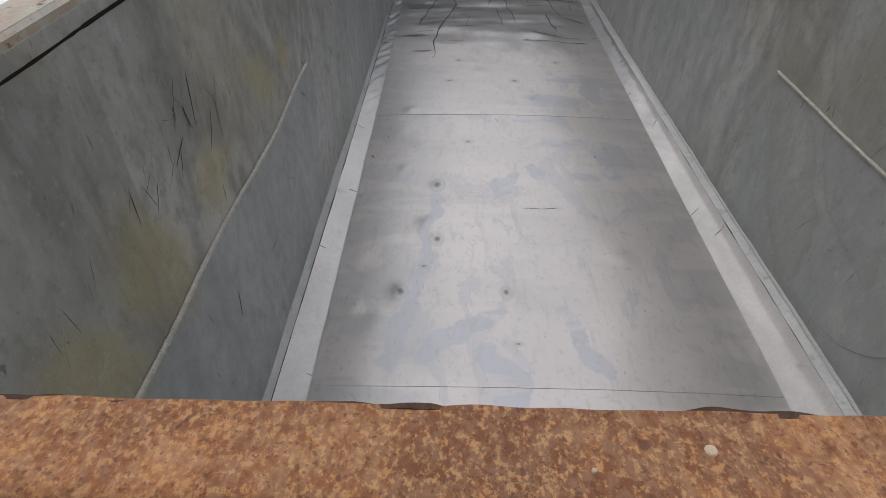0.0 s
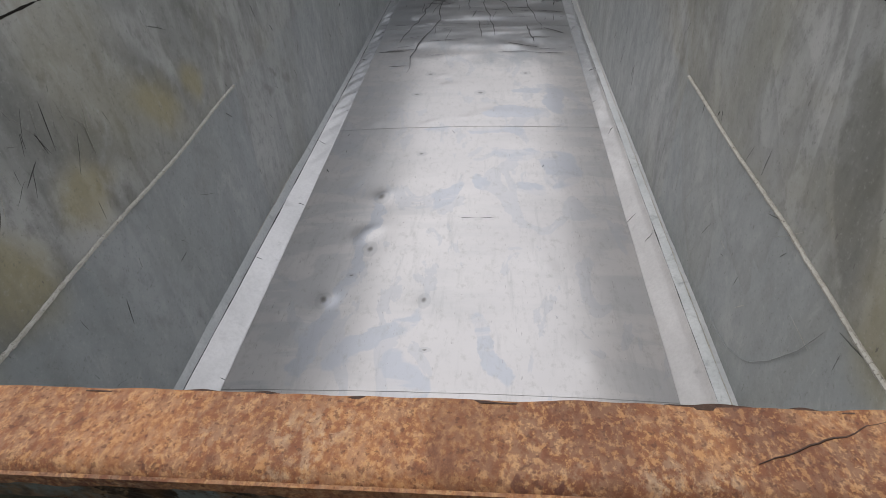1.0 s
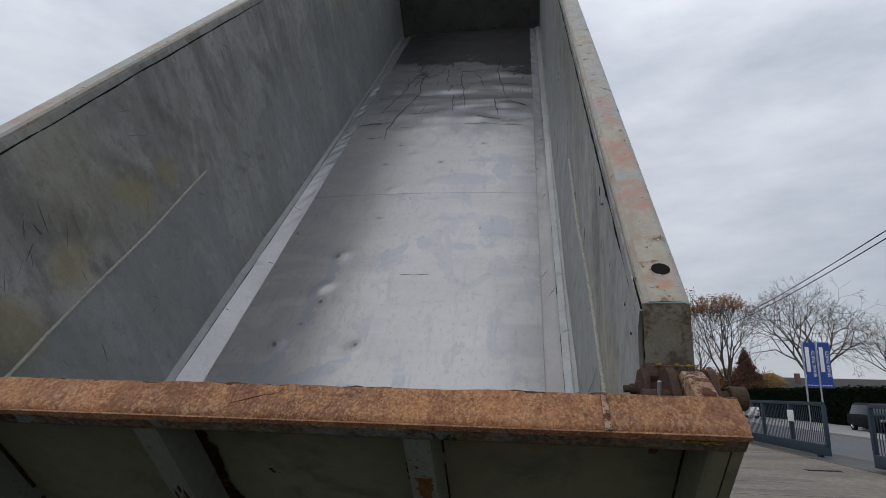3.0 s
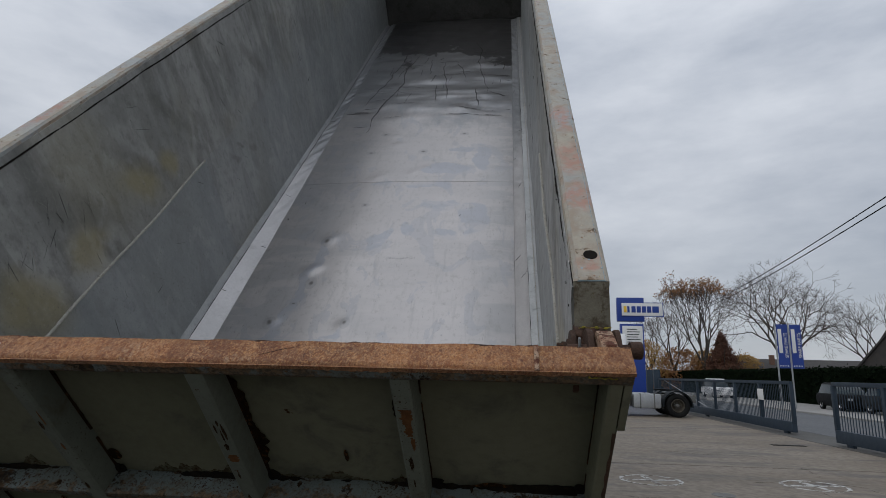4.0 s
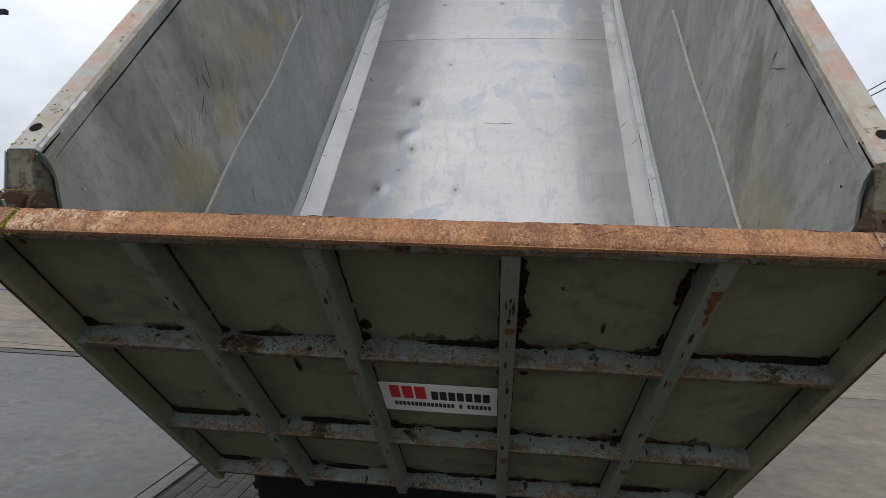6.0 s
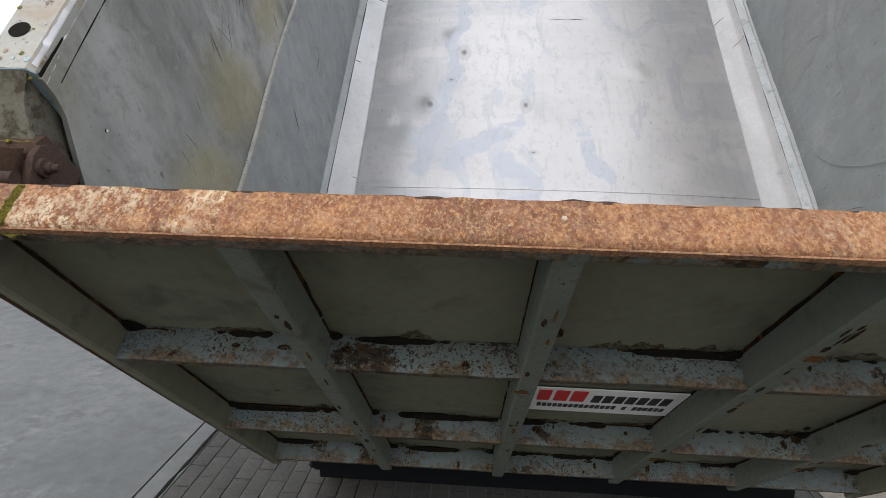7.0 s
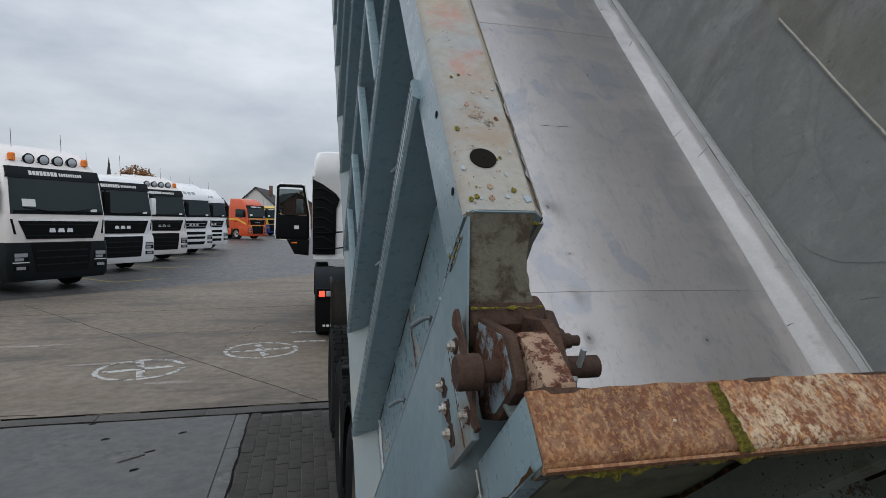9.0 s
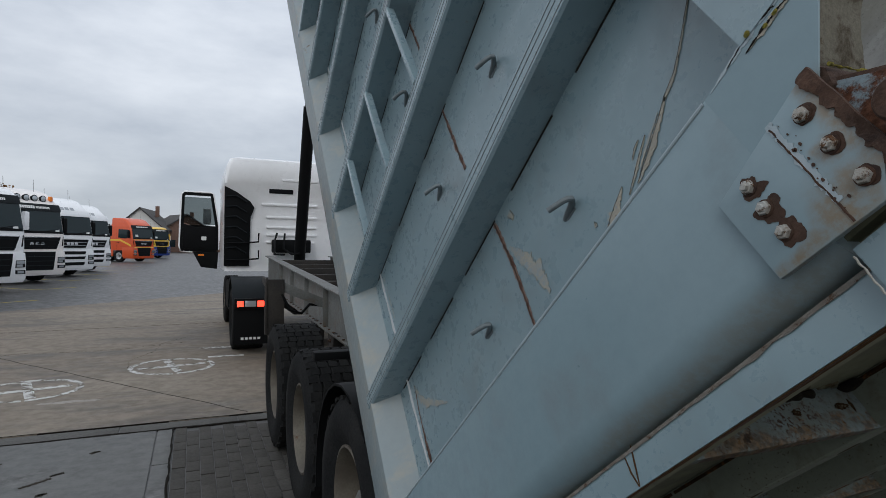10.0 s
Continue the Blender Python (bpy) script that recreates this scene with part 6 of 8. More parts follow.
    # wear round the rail end: moss under its upper edge, torn seam, gap beside the wall
    xi, xr = (-0.729, -0.836) if s < 0 else (1.562, 1.652)
    o = tube(B(), [(xi + (xr - xi) * q, 1.866 - 0.004 * q, 0.868 + 0.004 * noise.noise((q * 7, 1, s))) for q in steps(0.06, 0.94, 40)], [max(0.0008, 0.0028 + 0.004 * noise.noise((q * 17, 2, s))) for q in steps(0.06, 0.94, 40)], 6)
    part("moss_line", o, MOSS, trailer, "yellow moss under the rail edge", BODY)
    o = tube(B(), [(xi + (xr - xi) * q, 1.770, 0.816 + 0.003 * noise.noise((q * 7, 4, s))) for q in steps(0.05, 0.95, 40)], [max(0.0006, 0.0014 + 0.004 * noise.noise((q * 8, 5, s))) for q in steps(0.05, 0.95, 40)], 6)
    part("moss_clump", o, MOSS, trailer, "moss at the foot of the rail end", BODY)
    if s < 0:
        seam = part("torn_seam", ragged_strip(((1.859, 0.850), (1.861, 0.820), (1.860, 0.797), (1.859, 0.776)), (0.0022, 0.0034, 0.0030, 0.0006), 2.3, 0.0008, 60, 0.9, -0.8346), CREAM_SCAR, trailer, "torn flaking seam beside the rail end", BODY)
        part("seam_crack", ragged_strip(((1.860, 0.845), (1.862, 0.820), (1.861, 0.797), (1.859, 0.772)), (0.0007, 0.0012, 0.0014, 0.0003), 4.1, 0.0012, 60, 1.6, -0.8348), JOINT, seam, "dark crack")
        edge_flake = part("flaked_edge", ragged_strip(((1.871, 0.832), (1.873, 0.80), (1.872, 0.778), (1.869, 0.745), (1.866, 0.712)), (0.0016, 0.0034, 0.0036, 0.0024, 0.0006), 6.2, 0.0008, 70, 0.9, -0.8340), PALE_EDGE, trailer, "pale flaking paint on the post edge", BODY)
        part("seam_crack", ragged_strip(((1.870, 0.825), (1.874, 0.80), (1.873, 0.775), (1.868, 0.745)), (0.0008, 0.0012, 0.0009, 0.0003), 8.8, 0.0012, 60, 1.6, -0.8343), JOINT, edge_flake, "dark crack")
        for y, z, r in ((1.874, 0.788, 0.0040), (1.861, 0.822, 0.0036), (1.860, 0.806, 0.0028), (1.862, 0.845, 0.0030)):
            o = sheet(B(), steps(0, 6.2832, 16), steps(0.02, 1, 2), lambda a, u: (-0.8368 - 0.0012 * (1 - u), y + u * r * math.cos(a) * (1 + 0.7 * noise.noise((math.cos(a) * 2, z * 99, 2))), z + u * r * 1.2 * math.sin(a) * (1 + 0.7 * noise.noise((math.sin(a) * 2, z * 77, 3)))), (-0.0005, 0, 0))
            part("moss_speck", o, MOSS, seam)
    o = sheet(B(), steps(0, 1, 16), steps(0, 1, 2), lambda q, u: (xi - s * 0.0035, 1.874 + 0.10 * q, 0.872 - 0.004 * q - u * (0.020 * (1 - q) ** 0.7 + 0.002 + 0.002 * noise.noise((q * 9, 1, s)))), (s * 0.002, 0, 0))
    part("wall_gap", o, JOINT, trailer, "black gap between wall and rail", BODY)
    o = tube(B(), [(xi - s * 0.004, 1.872 + 0.11 * q, 0.852 + 0.012 * q + 0.003 * noise.noise((q * 7, 2, s))) for q in steps(0, 1, 16)], [0.002 + 0.0014 * noise.noise((q * 12, 2, s)) for q in steps(0, 1, 16)], 6)
    part("wall_edge", o, EDGE_STEEL, trailer, "bright torn edge of the wall", BODY)
    if s < 0:
        o = sheet(B(), steps(1.885, 2.16, 60), steps(0, 1, 2), lambda y, u: (xi + s * (0.0003 + u * max(0.001, 0.005 + 0.009 * noise.noise((y * 16, 1, s)) + 0.004 * noise.noise((y * 60, 1, s)))), y, ZT - 0.007 + 0.0085 * u), (0, 0, -0.001))
        part("bare_edge", o, EDGE_STEEL, trailer, "bare bright metal on the rail edge", BODY)
    xg = GL - 0.004 if s < 0 else GR + 0.004
    o = tube(B(), [(xg, GY + 0.003 + 0.058 * q, 0.706 + 0.004 * noise.noise((q * 5, 1, s))) for q in steps(0, 1, 24)], [0.0012 + 0.0008 * noise.noise((q * 14, 2, s)) for q in steps(0, 1, 24)], 6)
    part("block_weld", o, WELD, gate, "pale uneven weld bead")
    # rust and dirt along the facing edges of post and gate
    if s > 0:
        continue
    xg = GSL - 0.0012
    o = sheet(B(), steps(-0.6, 0.70, 160), steps(0, 1, 2), lambda z, u: (xg - s * 0.0100 - s * u * max(0.0006, 0.004 + 0.016 * max(0.0, z) + 0.005 * noise.noise((z * 5, 3, s)) + 0.003 * noise.noise((z * 28, 3, s))), GY - 0.0008, z), (0, 0.0006, 0))
    part("edge_stain", o, EDGE_RUST, gate, "brown rust along the gate edge")
    o = sheet(B(), steps(-1.0, 0.70, 160), steps(0, 1, 2), lambda z, u: (xg - s * 0.0085, 1.5995 - u * max(0.0010, 0.0052 + 0.0035 * noise.noise((z * 5, 8, s)) + 0.003 * noise.noise((z * 31, 8, s))), z), (s * 0.0006, 0, 0))
    part("edge_stain", o, EDGE_FLAKE, gate, "dirty flaking edge of the gate")
    o = sheet(B(), steps(0.72, 0.885, 40), steps(0, 1, 2), lambda z, u: (GL - 0.0012 + s * 0.0026, GY + 0.0015 + u * max(0.001, 0.004 + 0.007 * noise.noise((z * 14, 3, s)) + 0.003 * noise.noise((z * 50, 3, s))), z), (s * 0.0006, 0, 0))
    part("edge_stain", o, EDGE_RUST, gate, "brown rust along the gate edge")
for pts in (((1.603, 0.262), (1.58, 0.254), (1.548, 0.242)), ((1.596, 0.238), (1.57, 0.237), (1.548, 0.241))):
    o = tube(B(), [(GSL + 0.0082, y, z) for y, z in pts], [0.0008, 0.0015, 0.0008], 6)
    part("rust_scratch", o, EDGE_RUST, gate, "rusted scratch on the gate side")

# sticker on the gate panel; unreadable and private lines are plain bars
o = B()
box(o, (0.200, GP - 0.009, -0.215), (0.637, GP - 0.006, 0.016))
sticker = part("sticker", o, SIGN_WHITE, gate, "scuffed white sticker with red and black print")
PRINT = [(0.278 + 0.047 * k, 0.314 + 0.049 * k, -0.15, -0.052, SIGN_RED) for k in range(3)]
PRINT += [(0.432 + 0.032 * k, 0.457 + 0.032 * k, -0.152, -0.085, SIGN_INK) for k in range(7)]
PRINT += [(0.285 + 0.0155 * k, 0.2965 + 0.0155 * k, -0.215, -0.183, SIGN_INK) for k in range(24) if k not in (15, 17)]
for x0, x1, z0, z1, ink in PRINT:
    x0, x1, z0, z1 = x0 - 0.042, x1 - 0.042, z0 + 0.050, z1 + 0.050
    o = B()
    box(o, (x0, GP - 0.0105, z0), (x1, GP - 0.0088, z1))
    part("print_bar", o, ink, sticker)

# chassis
for x in (-0.15, 1.01):
    o = B()
    s = 1 if x < CX else -1
    prism(o, [(1.9, 1.08), (11.1, 1.46), (11.1, 0.98), (9.4, 0.90), (1.9, 0.78)], "x", x, x + s * 0.015)
    beam = part("chassis_beam", o, CHASSIS, trailer, "dirty grey steel chassis beam")
    o = B()
    prism(o, [(1.9, 1.08), (11.1, 1.46), (11.1, 1.475), (1.9, 1.095)], "x", x - 0.06, x + 0.075)
    prism(o, [(1.9, 0.78), (9.4, 0.90), (11.1, 0.98), (11.1, 0.965), (9.4, 0.885), (1.9, 0.765)], "x", x - 0.06, x + 0.075)
    part("beam_flange", o, CHASSIS, beam)
    # suspension hangers under the beam, with gussets and bolts
    for y in (3.05, 4.35, 5.65, 6.55):
        zb = 0.78 + (y - 1.9) * 0.016
        o = B()
        prism(o, [(y - 0.13, zb), (y + 0.13, zb), (y + 0.07, zb - 0.26), (y - 0.07, zb - 0.26)], "x", x - 0.045, x + 0.06, 0.006)
        hanger = part("spring_hanger", o, GRIMY, beam, "grimy steel spring hanger")
        for dz in (0.08, 0.20):
            o = lathe(B(), [(0.0, 0.0), (0.018, 0.0), (0.018, -s * 0.014), (0.009, -s * 0.016), (0.009, -s * 0.030), (0.0, -s * 0.031)], (x - 0.045 if s > 0 else x + 0.06, y, zb - dz), "x", 6)
            part("hanger_bolt", o, RUST_DARK, hanger)
    # bolts along the lower flange
    for k in range(26):
        y = 4.2 + 0.2 * k
        zb = 0.78 + (y - 1.9) * 0.016
        o = lathe(B(), [(0.0, 0.0), (0.013, 0.0), (0.013, 0.010), (0.0, 0.011)], (x - s * 0.03, y, zb), "z", 6)
        part("flange_bolt", o, RUST_DARK, beam)
    # upright stiffeners welded to the web
    for y in (4.9, 6.0, 7.1, 8.2, 9.3):
        zt, zb = 1.08 + (y - 1.9) * 0.0413, 0.78 + (y - 1.9) * 0.016
        o = B()
        box(o, (x - 0.052 if s > 0 else x + 0.0, y - 0.006, zb), (x if s > 0 else x + 0.065, y + 0.006, zt), 0.001)
        part("web_stiffener", o, CHASSIS, beam)
# upright mounting plate ahead of the wheels with its arm, brace and hose
o = B()
prism(o, [(6.06, 0.78), (6.06, 1.30), (6.10, 1.34), (6.36, 1.34), (6.36, 1.28), (6.14, 1.26), (6.12, 0.78)], "x", -0.760, -0.740, 0.003)
bracket = part("lamp_bracket", o, GRIMY, trailer, "grimy upright bracket plate ahead of the wheels")
o = B()
box(o, (-0.740, 6.07, 0.78), (-0.575, 6.085, 1.33), 0.003)
part("bracket_web", o, GRIMY, bracket, "dark dirty face of the bracket")
o = B()
prism(o, [(-0.58, 1.20), (-0.58, 1.30), (-0.15, 1.12), (-0.15, 1.02)], "y", 6.09, 6.15, 0.004)
part("bracket_arm", o, CHASSIS, bracket)
o = tube(B(), [(-0.60, 6.08, 1.18), (-0.52, 6.05, 1.02), (-0.40, 6.1, 0.98), (-0.30, 6.2, 1.06), (-0.17, 6.25, 1.04)], 0.014, 8)
part("air_hose", o, BLACK, bracket, "black air hose")
for y in (2.2, 3.3, 4.5, 5.8, 6.9, 7.8, 8.7, 9.6, 10.6):
    o = B()
    zt = 1.05 + (y - 1.9) * 0.0413
    box(o, (-0.13, y - 0.06, zt - 0.14), (0.99, y + 0.06, zt), 0.006)
    part("cross_member", o, GRIMY, trailer, "dark rusty chassis cross member")


def wheel(parent, x, y, r, side, width, alloy):
    """A tyre with tread ribs; the rim and hub are its parts. side: where its face looks."""
    half = width / 2
    prof = [(r * 0.56, -half * 0.8), (r * 0.72, -half), (r * 0.9, -half * 0.98), (r * 0.985, -half * 0.84)]
    for k in range(5):
        a = -half * 0.8 + k * half * 0.33
        prof += [(r, a), (r, a + half * 0.24), (r - 0.014, a + half * 0.25), (r - 0.014, a + half * 0.32)]
    prof += [(r, half * 0.82), (r * 0.9, half * 0.98), (r * 0.72, half), (r * 0.56, half * 0.8)]
    tyre = part("wheel", lathe(B(), prof, (0, 0, 0), "x", 44), TYRE, parent, "dusty black truck tyre", Matrix.Translation((x, y, r)))
    if r > 0.45 and width > 0.35:
        o = B()
        for k in range(54):
            a = 2 * math.pi * k / 54
            for c in (-0.72, -0.36, 0.0, 0.36, 0.72):
                turn_to = Matrix.Rotation(a, 4, "X")
                bmesh.ops.create_cube(o, size=1.0, matrix=turn_to @ Matrix.LocRotScale((half * (c + (0.045 if k % 2 else -0.045)), 0, r - 0.006), None, (half * 0.28, 0.052, 0.016)))
        part("tread", o, TYRE, tyre)
    s = side
    rim = [(r * 0.57, s * half * 0.84), (r * 0.545, s * half * 0.86), (r * 0.53, s * half * 0.78), (r * 0.50, s * half * 0.5), (r * 0.47, -s * half * 0.05), (r * 0.30, -s * half * 0.12), (r * 0.27, s * half * 0.12), (r * 0.19, s * half * 0.16), (0.02, s * half * 0.18), (0.02, -s * half * 0.3), (r * 0.57, -s * half * 0.3)]
    disc = part("rim", lathe(B(), rim, (0, 0, 0), "x", 30), ALLOY if alloy else RIM, tyre)
    if r > 0.4:
        part("hub", lathe(B(), [(0.0, s * half * 0.15), (r * 0.18, s * half * 0.15), (r * 0.165, s * half * 0.55), (r * 0.10, s * half * 0.66), (0.0, s * half * 0.68)], (0, 0, 0), "x", 20), CHASSIS, tyre)
        for k in range(10):
            a = 2 * math.pi * k / 10
            y, z = r * 0.235 * math.cos(a), r * 0.235 * math.sin(a)
            part("wheel_nut", lathe(B(), [(0.0, s * half * 0.1), (0.017, s * half * 0.1), (0.015, s * half * 0.28), (0.0, s * half * 0.30)], (0, y, z), "x", 6), CHASSIS, disc)
    return tyre


for y, alloy in ((5.15, False), (3.9, False), (2.65, False)):
    for x, s in ((CX - 1.045, -1), (CX + 1.045, 1)):
        wheel(trailer, x, y, 0.5, s, 0.385, alloy)
    o = B()
    box(o, (CX - 0.9, y - 0.07, 0.43), (CX + 0.9, y + 0.07, 0.57), 0.02)
    part("axle", o, CHASSIS, trailer)
for x in (CX - 1.06, CX + 1.06):
    o = B()
    box(o, (x - 0.19, 3.25, 1.055), (x + 0.24, 3.33, 1.10), 0.008)
    bracket = part("guard_bracket", o, BLACK, trailer, "black mudguard bracket between the wheels")
    o = B()
    box(o, (x + 0.16 if x < CX else x - 0.24, 3.26, 0.95), (x + 0.24 if x < CX else x - 0.16, 3.32, 1.06), 0.006)
    part("bracket_foot", o, CHASSIS, bracket)
# mudguards
for x in (CX - 1.045, CX + 1.045):
    o = B()
    arc = [(2.65 + 0.56 * math.cos(radians(a)), 0.5 + 0.56 * math.sin(radians(a))) for a in range(-10, 131, 14)]
    prism(o, arc + [(2.65 + (p[0] - 2.65) * 0.98, 0.5 + (p[1] - 0.5) * 0.98) for p in arc[::-1]], "x", x - 0.2, x + 0.2)
    part("mudguard", o, BLACK, trailer, "black plastic mudguard")
o = B()
box(o, (CX - 1.08, 1.98, 0.30), (CX + 1.08, 2.02, 0.62), 0.006)
guard = part("rear_flap", o, BLACK, trailer, "black rear flap with pale bolts")
for k in range(13):
    o = tube(B(), [(CX - 1.03 + 0.17 * k, 1.982, 0.46), (CX - 1.03 + 0.17 * k, 1.972, 0.46)], 0.011, 8)
    part("flap_bolt", o, GALV, guard)
# telescopic ram between the tractor end of the chassis and the headboard
o = tube(B(), [(CX, 11.3, 1.2), (CX, 10.39, 4.12)], 0.105, 20)
ram = part("hydraulic_ram", o, BLACK, trailer, "black telescopic hydraulic ram")
part("ram_stage", tube(B(), [(CX, 10.39, 4.12), (CX, 9.4, 7.3)], 0.085, 20), CHASSIS, ram)

for k in range(5):
    z = -0.526 + 0.328 * k
    o = B()
    box(o, (-0.850, 2.74, z - 0.008), (-0.825, 3.155, z + 0.010), 0.002)
    part("ladder_rung", o, BODY_PAINT, trailer, "flat bar ladder rung between ribs", BODY)
for k in range(8):
    for z in (0.35, -0.07):
        y = (2.045, 2.524, 2.983, 3.53, 4.0, 4.5, 4.99, 5.48)[k]
        x = -0.753
        jog = 0.008 * noise.noise((y * 7, z * 9, 1))
        bow = [(-0.003, -0.034), (-0.006, -0.024), (-0.009, -0.010), (-0.012, 0.006), (-0.016, 0.016), (-0.021, 0.021), (-0.027, 0.020), (-0.034, 0.014), (-0.043, 0.001), (-0.053, -0.015)]
        o = tube(B(), [(x + dx, y - 0.014 + jog * (k2 - 5) * 0.12, z + dz) for k2, (dx, dz) in enumerate(bow)], 0.0062, 10)
        ball = tube(B(), [(x - 0.003, y - 0.020, z - 0.028), (x - 0.003, y - 0.020, z + 0.004)], 0.005, 6)
        hook = part("tarp_hook", o, HOOK_STEEL, trailer, "small bent rod hook", BODY)
        part("hook_weld", ball, HOOK_STEEL, hook)


# ---- trucks ----
def front_at(z, x=0.0):
    """How far the cab's front lies back at a height, with the bow across its width."""
    table = ((0.3, -0.02), (0.42, -0.07), (1.0, -0.06), (1.22, -0.03), (1.26, 0.005), (1.4, 0.0), (1.9, 0.02), (2.85, 0.20), (3.02, 0.27), (3.2, 0.42))
    for (z0, y0), (z1, y1) in zip(table, table[1:]):
        if z <= z1:
            break
    e = min(0.155, max(0.0, abs(x) - 1.05))
    return y0 + (y1 - y0) * (z - z0) / (z1 - z0) + 0.16 - math.sqrt(0.0256 - e * e)


def patch(bm, xb, xt, z0, z1, off=0.012, thick=0.03, x_left=None):
    """A panel on the cab's front between two heights; xb, xt: its (left, right) at foot and head."""
    return sheet(bm, steps(0, 1, 14), steps(0, 1, 5), lambda u, v: (lambda x, z: (x, front_at(z, x) - off, z))(
        (xb[0] + (xb[1] - xb[0]) * u) * (1 - v) + (xt[0] + (xt[1] - xt[0]) * u) * v, z0 + (z1 - z0) * v), (0, thick, 0))


def truck(label, paint, bumper_paint, m, high=True, bar=False, group="trucks parked in a row", rims=True, classic=False, stripe=None):
    """A tractor unit that faces -y, its front at the origin."""
    t = thing("truck", label, "truck", m @ Matrix.Scale(1.05, 4), group)
    top = 3.62 if high else 3.28
    secs = [(0.95, 1.19, 0.03, 2.2, 0.16), (1.4, 1.22, 0.0, 2.25, 0.16), (1.9, 1.22, 0.02, 2.27, 0.16), (2.85, 1.20, 0.20, 2.27, 0.16), (3.02, 1.18, 0.27, 2.27, 0.2), (3.2, 1.12, 0.42, 2.27, 0.25)]
    if high:
        secs += [(3.48, 1.08, 0.75, 2.26, 0.16), (top, 1.0, 1.15, 2.25, 0.14)]
    else:
        secs += [(top, 1.0, 0.7, 2.2, 0.3)]
    part("cab", loft(B(), secs), paint, t, "", None, 50)
    part("windscreen", patch(B(), (-1.13, 1.13), (-1.09, 1.09), 1.90, 2.77, 0.014), GLASS, t)
    part("sun_visor", patch(B(), (-1.14, 1.14), (-1.11, 1.11), 2.76, 3.03, 0.04, 0.06), paint if classic else DARK, t)
    if classic:
        for a, b in ((-0.36, -0.16), (-0.10, 0.10), (0.16, 0.36)):
            part("visor_print", patch(B(), (a, b), (a, b), 3.03, 3.17, 0.012, 0.006), GALV, t)
    else:
        for k in range(8):
            a = -0.64 + 0.085 * k
            part("visor_print", patch(B(), (a, a + 0.068), (a, a + 0.068), 2.84, 2.945, 0.045, 0.006), SIGN_WHITE, t)
        for k in range(10):
            a = 0.07 + 0.058 * k
            part("visor_print", patch(B(), (a, a + 0.04), (a, a + 0.04), 2.85, 2.93, 0.045, 0.006), SIGN_WHITE, t)
    part("dashboard", patch(B(), (-1.08, 1.08), (-1.06, 1.06), 1.905, 1.99, 0.0165, 0.004), BLACK, t)
    wide = 0.72 if classic else 0.80
    grille = part("grille", patch(B(), (-wide, wide), (-wide - 0.18, wide + 0.18), 1.32 if classic else 1.30, 1.70 if classic else 1.74, 0.016), BLACK, t)
    part("grille_trim", patch(B(), (-wide - 0.18, wide + 0.18), (-wide - 0.18, wide + 0.18), 1.735, 1.77, 0.024), CHROME if not classic else paint, grille)
    for z in ((1.42, 1.56) if classic else (1.37, 1.64)):
        part("grille_slat", patch(B(), (-wide - 0.04, wide + 0.04), (-wide - 0.05, wide + 0.05), z, z + 0.022, 0.022, 0.012), DARK if not classic else GALV, grille)
    for a, b in ((-0.3, -0.14), (-0.09, 0.08), (0.13, 0.29)):
        part("badge", patch(B(), (a, b), (a + 0.02, b - 0.02), 1.46, 1.56, 0.026, 0.012), CHROME, grille)
    if stripe:
        for z, dz in ((1.80, 0.07), (1.18, 0.06)):
            part("paint_stripe", patch(B(), (-1.15, 1.15), (-1.15, 1.15), z, z + dz, 0.006, 0.01), stripe, t)
        for s in (-1, 1):
            o = B()
            prism(o, [(0.15, 1.28), (0.15, 1.42), (1.2, 1.86), (2.2, 1.86), (2.2, 1.74), (1.25, 1.74)], "x", min(s * 1.20, s * 1.232), max(s * 1.20, s * 1.232))
            part("paint_stripe", o, stripe, t)
    for s in (-1, 1):
        part("air_intake", patch(B(), (s * 1.03, s * 1.08), (s * 1.10, s * 1.14), 1.42, 1.78, 0.012, 0.02), BLACK, t)
    bsec = [(0.30, 1.16, -0.02, 1.1, 0.14), (0.42, 1.22, -0.07, 1.1, 0.16), (1.0, 1.235, -0.06, 1.1, 0.16), (1.22, 1.225, -0.03, 1.1, 0.16)]
    bumper = part("bumper", loft(B(), bsec), bumper_paint, t, "", None, 50)
    if classic:
        for z0, z1, w in ((1.02, 1.16, 0.66), (0.80, 0.92, 0.62), (0.52, 0.66, 0.58)):
            part("bumper_slot", patch(B(), (-w, w), (-w - 0.05, w + 0.05), z0, z1, 0.012, 0.03), BLACK, bumper)
    else:
        part("lower_grille", patch(B(), (-0.62, 0.62), (-0.74, 0.74), 0.50, 1.20, 0.012, 0.03), BLACK, bumper)
        for k in range(3):
            z = 0.66 + 0.17 * k
            part("grille_bar", patch(B(), (-0.62, 0.62), (-0.62, 0.62), z, z + 0.03, 0.02, 0.02), DARK, bumper)
    for s in (-1, 1):
        xa, xb = sorted((s * 0.80, s * 1.14))
        lamp = part("headlight", patch(B(), (xa, xb), (xa + 0.02, xb), 0.76, 0.99, 0.014, 0.04), BLACK, bumper, "dark headlight housing")
        part("lamp_lens", patch(B(), (xa + 0.03, xb - 0.03), (xa + 0.03, xb - 0.03), 0.88, 0.97, 0.020, 0.02), LAMP, lamp)
        part("lamp_lens", patch(B(), (xa + 0.03, xb - 0.12), (xa + 0.03, xb - 0.12), 0.79, 0.86, 0.020, 0.02), LAMP, lamp)
        part("running_light", patch(B(), (xa, xb), (xa, xb), 0.74, 0.762, 0.020, 0.02), SIGN_WHITE, lamp)
        fog = part("fog_light", patch(B(), (xa, xb), (xa, xb), 0.56, 0.68, 0.014, 0.04), BLACK, bumper)
